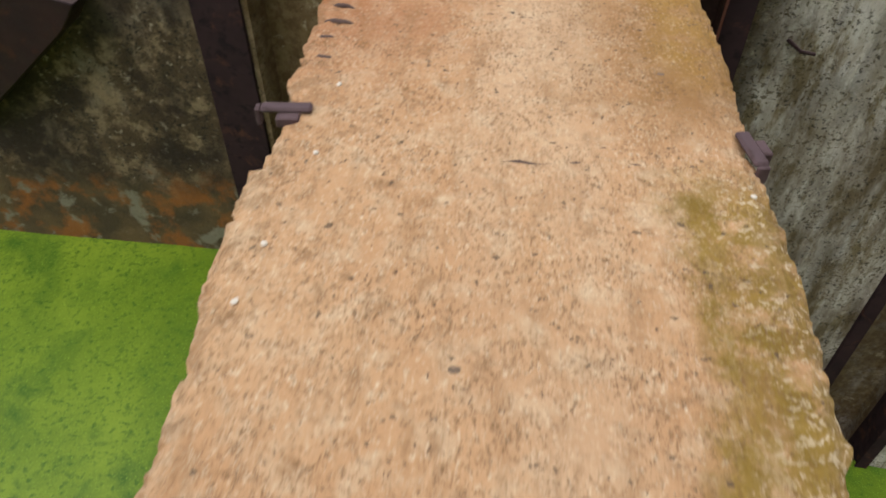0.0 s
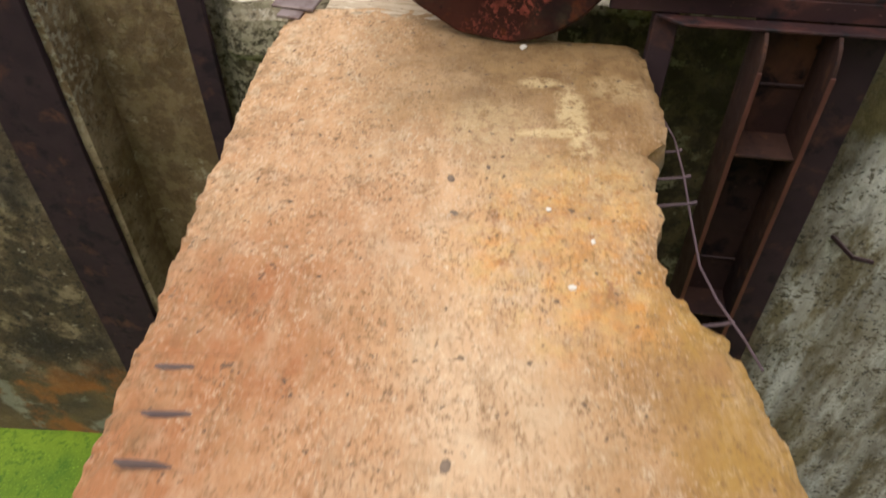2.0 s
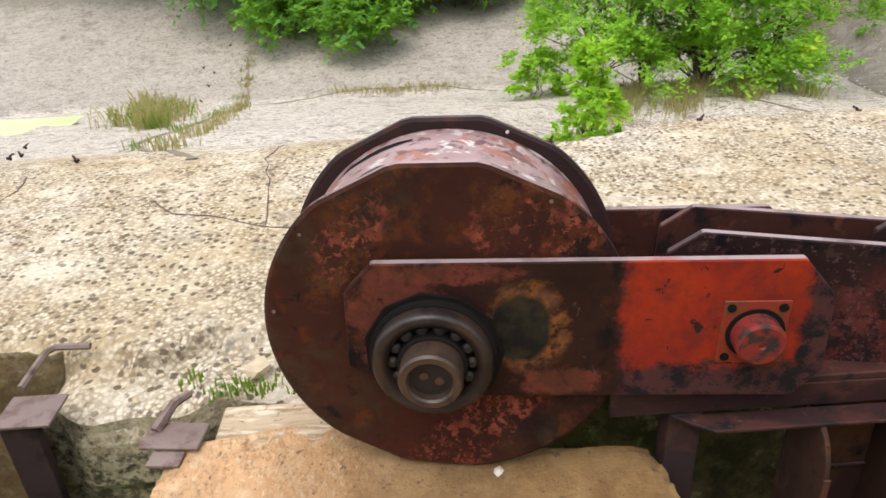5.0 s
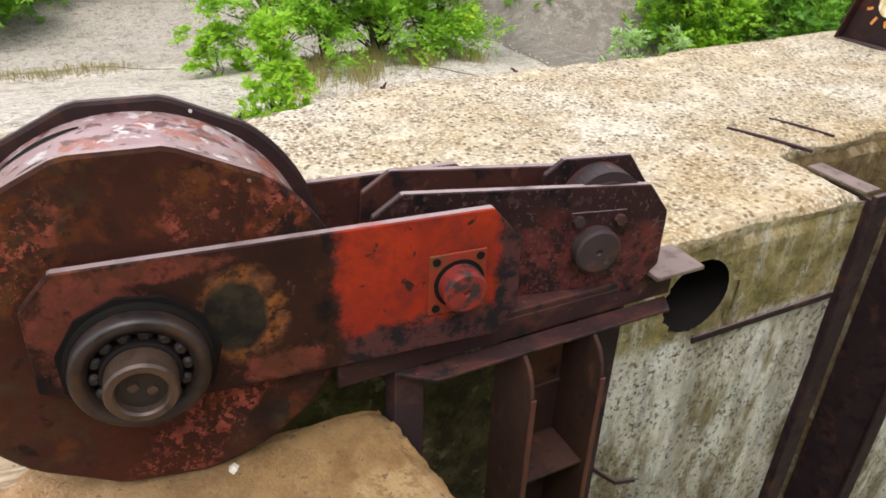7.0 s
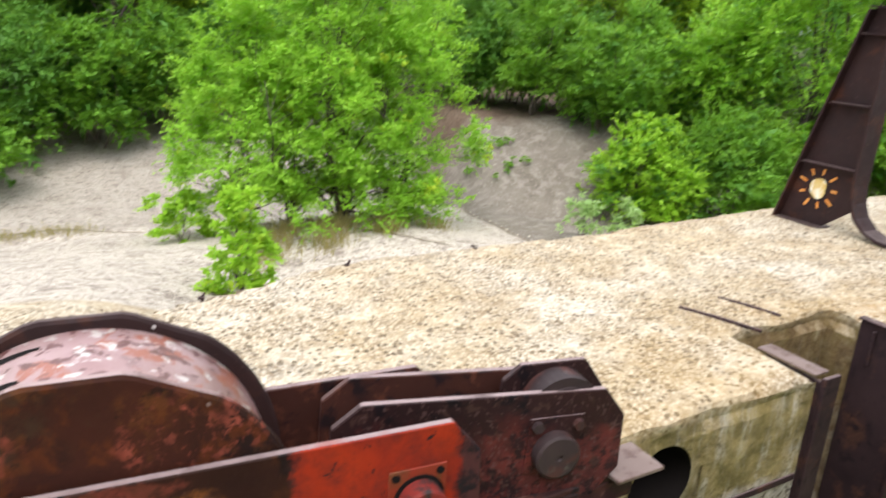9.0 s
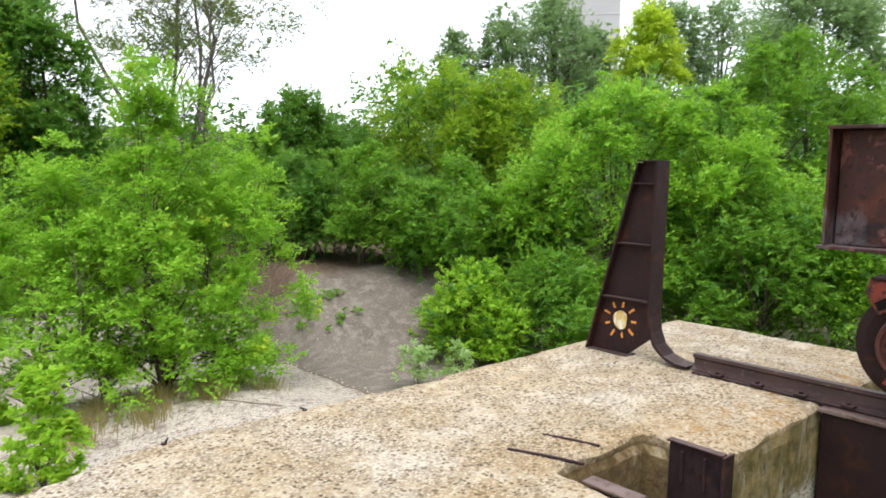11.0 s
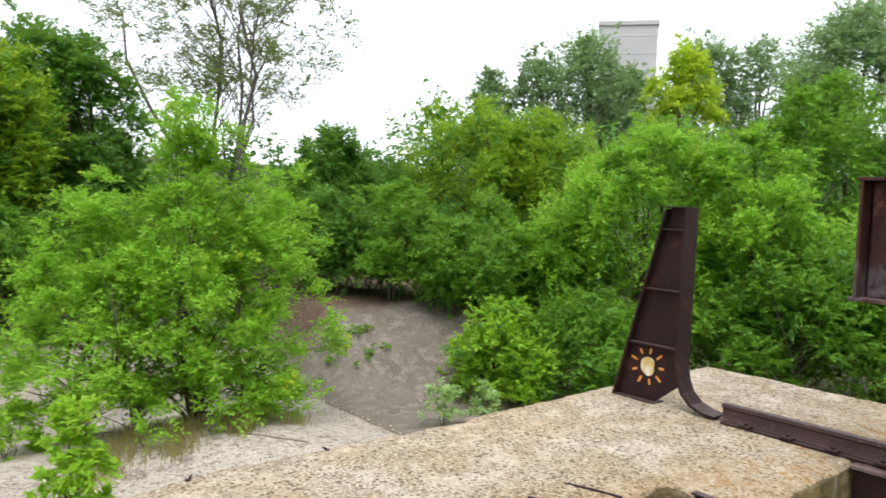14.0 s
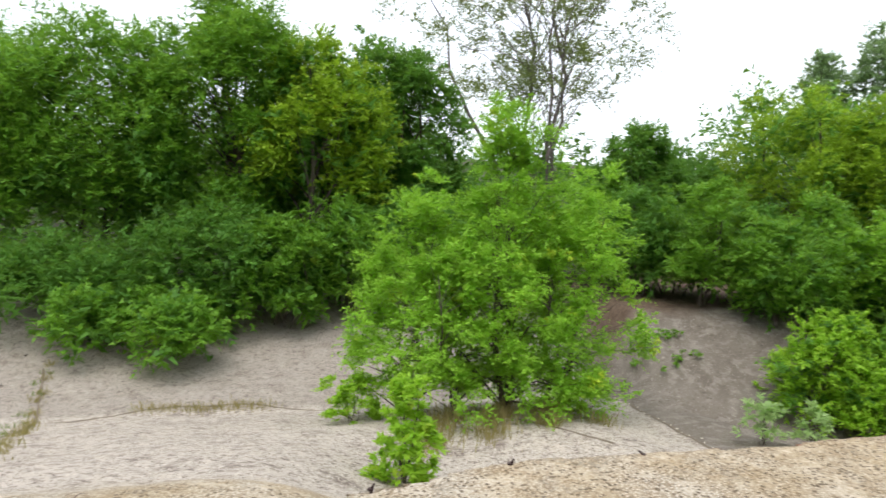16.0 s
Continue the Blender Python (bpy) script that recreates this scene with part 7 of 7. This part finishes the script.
ground_ribbon("trim_joint_slab", [(3.9, 13.0), (4.4, 12.2), (4.75, 11.7)], 0.05, 0.010, JOINT, "dark joint between apron slabs", "joint", 4)
for i, pts in enumerate(([(-2.71, 6.48), (-2.75, 6.89), (-2.7, 7.25), (-2.57, 7.66), (-2.68, 7.95)], [(-1.66, 7.36), (-1.49, 7.16), (-1.27, 7.10), (-0.94, 6.91), (-0.5, 6.86)], [(-0.94, 6.91), (-0.99, 7.36), (-1.12, 8.04), (-1.12, 8.6)])):
    ground_ribbon("trim_crack", pts, 0.009, 0.004, CRACK, "thin crack across the concrete deck", "crack", 5 + i)
ground_ribbon("kerb_strip", [(6.38, 11.9), (6.7, 13.5), (7.0, 15.6), (7.2, 17.6)], 0.06, 0.008, JOINT, "low weathered kerb along the apron's edge", "kerb", 7)
for k in range(26):
    f = k / 25
    x, y = 6.42 + 0.85 * f + rng.uniform(-0.05, 0.12), 11.9 + 5.7 * f
    stone(x, y, ground_z(x, y) + 0.02, rng.uniform(0.008, 0.022), "dark and pale rubble stone along the kerb")


def grass(name, label, spots, material, seed, height=0.18, blades=60):
    """Tufts of thin bent blades, joined: nobody could count them."""
    r = np.random.default_rng(seed)
    verts, faces = [], []
    for x, y, spread in spots:
        for k in range(blades):
            px, py = x + r.normal() * spread, y + r.normal() * spread
            pz = (0.0 if (py < 7.55) else ground_z(px, py)) - 0.01
            a, h = r.random() * 6.28, height * (0.4 + 0.9 * r.random())
            dx, dy = math.cos(a), math.sin(a)
            w = 0.004 + 0.003 * r.random()
            b = len(verts)
            lean = 0.5 * h * r.random()
            verts += [(px - dy * w, py + dx * w, pz), (px + dy * w, py - dx * w, pz), (px + dx * lean * 0.4 + dy * w * 0.7, py + dy * lean * 0.4 - dx * w * 0.7, pz + h * 0.6), (px + dx * lean, py + dy * lean, pz + h)]
            faces += [(b, b + 1, b + 2), (b, b + 2, b + 3)]
    return tagged(mesh_ob(name, verts, faces, material), label, "grass", kind="stuff")


grass("grass", "fresh green grass at the beam's end", [(-0.86 + 0.045 * k, 5.56 + 0.02 * (k % 3), 0.03) for k in range(8) if k != 5] + [(-0.98, 5.66, 0.03), (-0.3, 5.58, 0.03), (-0.24, 5.59, 0.03)], GRASS, 5, 0.045, 20)
grass("weeds", "dry and green weeds along the apron joint", [(-2.1 - 0.055 * k + 0.05 * math.sin(k * 3.1), 8.9 + 0.36 * k, 0.07) for k in range(30) if k % 5 not in (1, 3)], DRY_GRASS, 6, 0.14, 36)
grass("weeds", "greenish weeds along the apron joint", [(-2.6 - 0.065 * k + 0.08 * math.sin(k * 2.7), 9.6 + 0.55 * k, 0.06) for k in range(18) if k % 4 != 2], GRASS, 7, 0.10, 22)
grass("weeds", "tall dry and green weeds in the apron joint", [(-3.45 - 0.13 * k + 0.35 * math.sin(2.3 * k), 11.9 + 0.45 * k + 0.3 * math.cos(3.7 * k), 0.10 + 0.05 * (k % 4)) for k in range(11)], DRY_GRASS, 16, 0.30, 60)
grass("weeds", "tall green weeds in the apron joint", [(-3.40 - 0.15 * k + 0.3 * math.sin(1.7 * k), 11.8 + 0.5 * k + 0.3 * math.cos(2.9 * k), 0.08 + 0.04 * (k % 3)) for k in range(9)], GRASS, 17, 0.26, 36)
grass("weeds", "dry grass under the bushes", [(2.2 + 0.14 * k, 11.9 + 0.22 * (k % 7) + 0.05 * k, 0.16) for k in range(22)], DRY_GRASS, 8, 0.20, 90)
grass("weeds", "sparse dry grass across the apron joint", [(-1.6 + 0.16 * k, 16.65, 0.12) for k in range(14)], DRY_GRASS, 9, 0.14, 40)


def ground_ivy(x, y, seed, size):
    r = np.random.default_rng(seed)
    cents = []
    for k in range(14):
        px, py = x + r.normal() * size, y + r.normal() * size * 0.5
        cents.append((px, py, earth_z(px, py) + 0.08))
    ob = leaves_mesh("ground_creeper", cents, [0.09] * 14, 300, 0.06, r, LEAF_MID, None, 0.4)
    tagged(ob, "flat green creeper patch on the earth bank", "creeper", kind="stuff")


ground_ivy(7.75, 16.1, 31, 0.26)
ground_ivy(8.35, 15.5, 32, 0.24)
ground_ivy(8.5, 16.2, 33, 0.14)


# wedge added in place of a dark slanting shape on the wall
wedge = prism([(-5.6, -2.95), (-4.13, -1.72), (-3.92, -1.45), (-5.6, -1.15)], 5.22, 5.50, 0.01)
tagged(part("wall_wedge", wedge, STEEL), "dark slanting wedge on the lock wall", "gusset", kind="structure")


# exposed stirrup bars scored across the beam's left border, and a crack across its right half
for k, (s, b) in enumerate(((2.508, -0.640), (2.368, -0.610), (2.237, -0.657), (2.08, -0.709), (1.945, -0.681), (1.802, -0.722), (1.655, -0.698))):
    a = -0.812 + 0.01 * math.sin(k * 2.3)
    r = tube([tuple(on_beam(a, s + 0.004, 0.0)), tuple(on_beam(a + 0.3 * (b - a), s - 0.006, 0.011)), tuple(on_beam(a + 0.7 * (b - a), s - 0.004 + 0.008 * math.sin(3 * k), 0.010)), tuple(on_beam(b, s - 0.01, 0.0))], [0.007, 0.012, 0.010, 0.006], 6)
    tagged(part("stirrup_bar", r, CRACK), "dark reinforcing bar showing through the worn concrete", "reinforcing bar", "stirrup bars")
for first, step, s0, n in ((-0.06, 0.062, 1.062, 11), (0.08, 0.05, 1.148, 6)):
    pts = [tuple(on_beam(first + step * k, s0 + 0.007 * math.sin(2.1 * k) + 0.002 * k, 0.006)) for k in range(n)]
    tagged(part("trim_beam_crack", tube(pts, [0.004 + 0.005 * (k % 3 == 1) for k in range(n)], 5), CRACK), "thin crack running across the concrete beam", "crack", kind="structure")
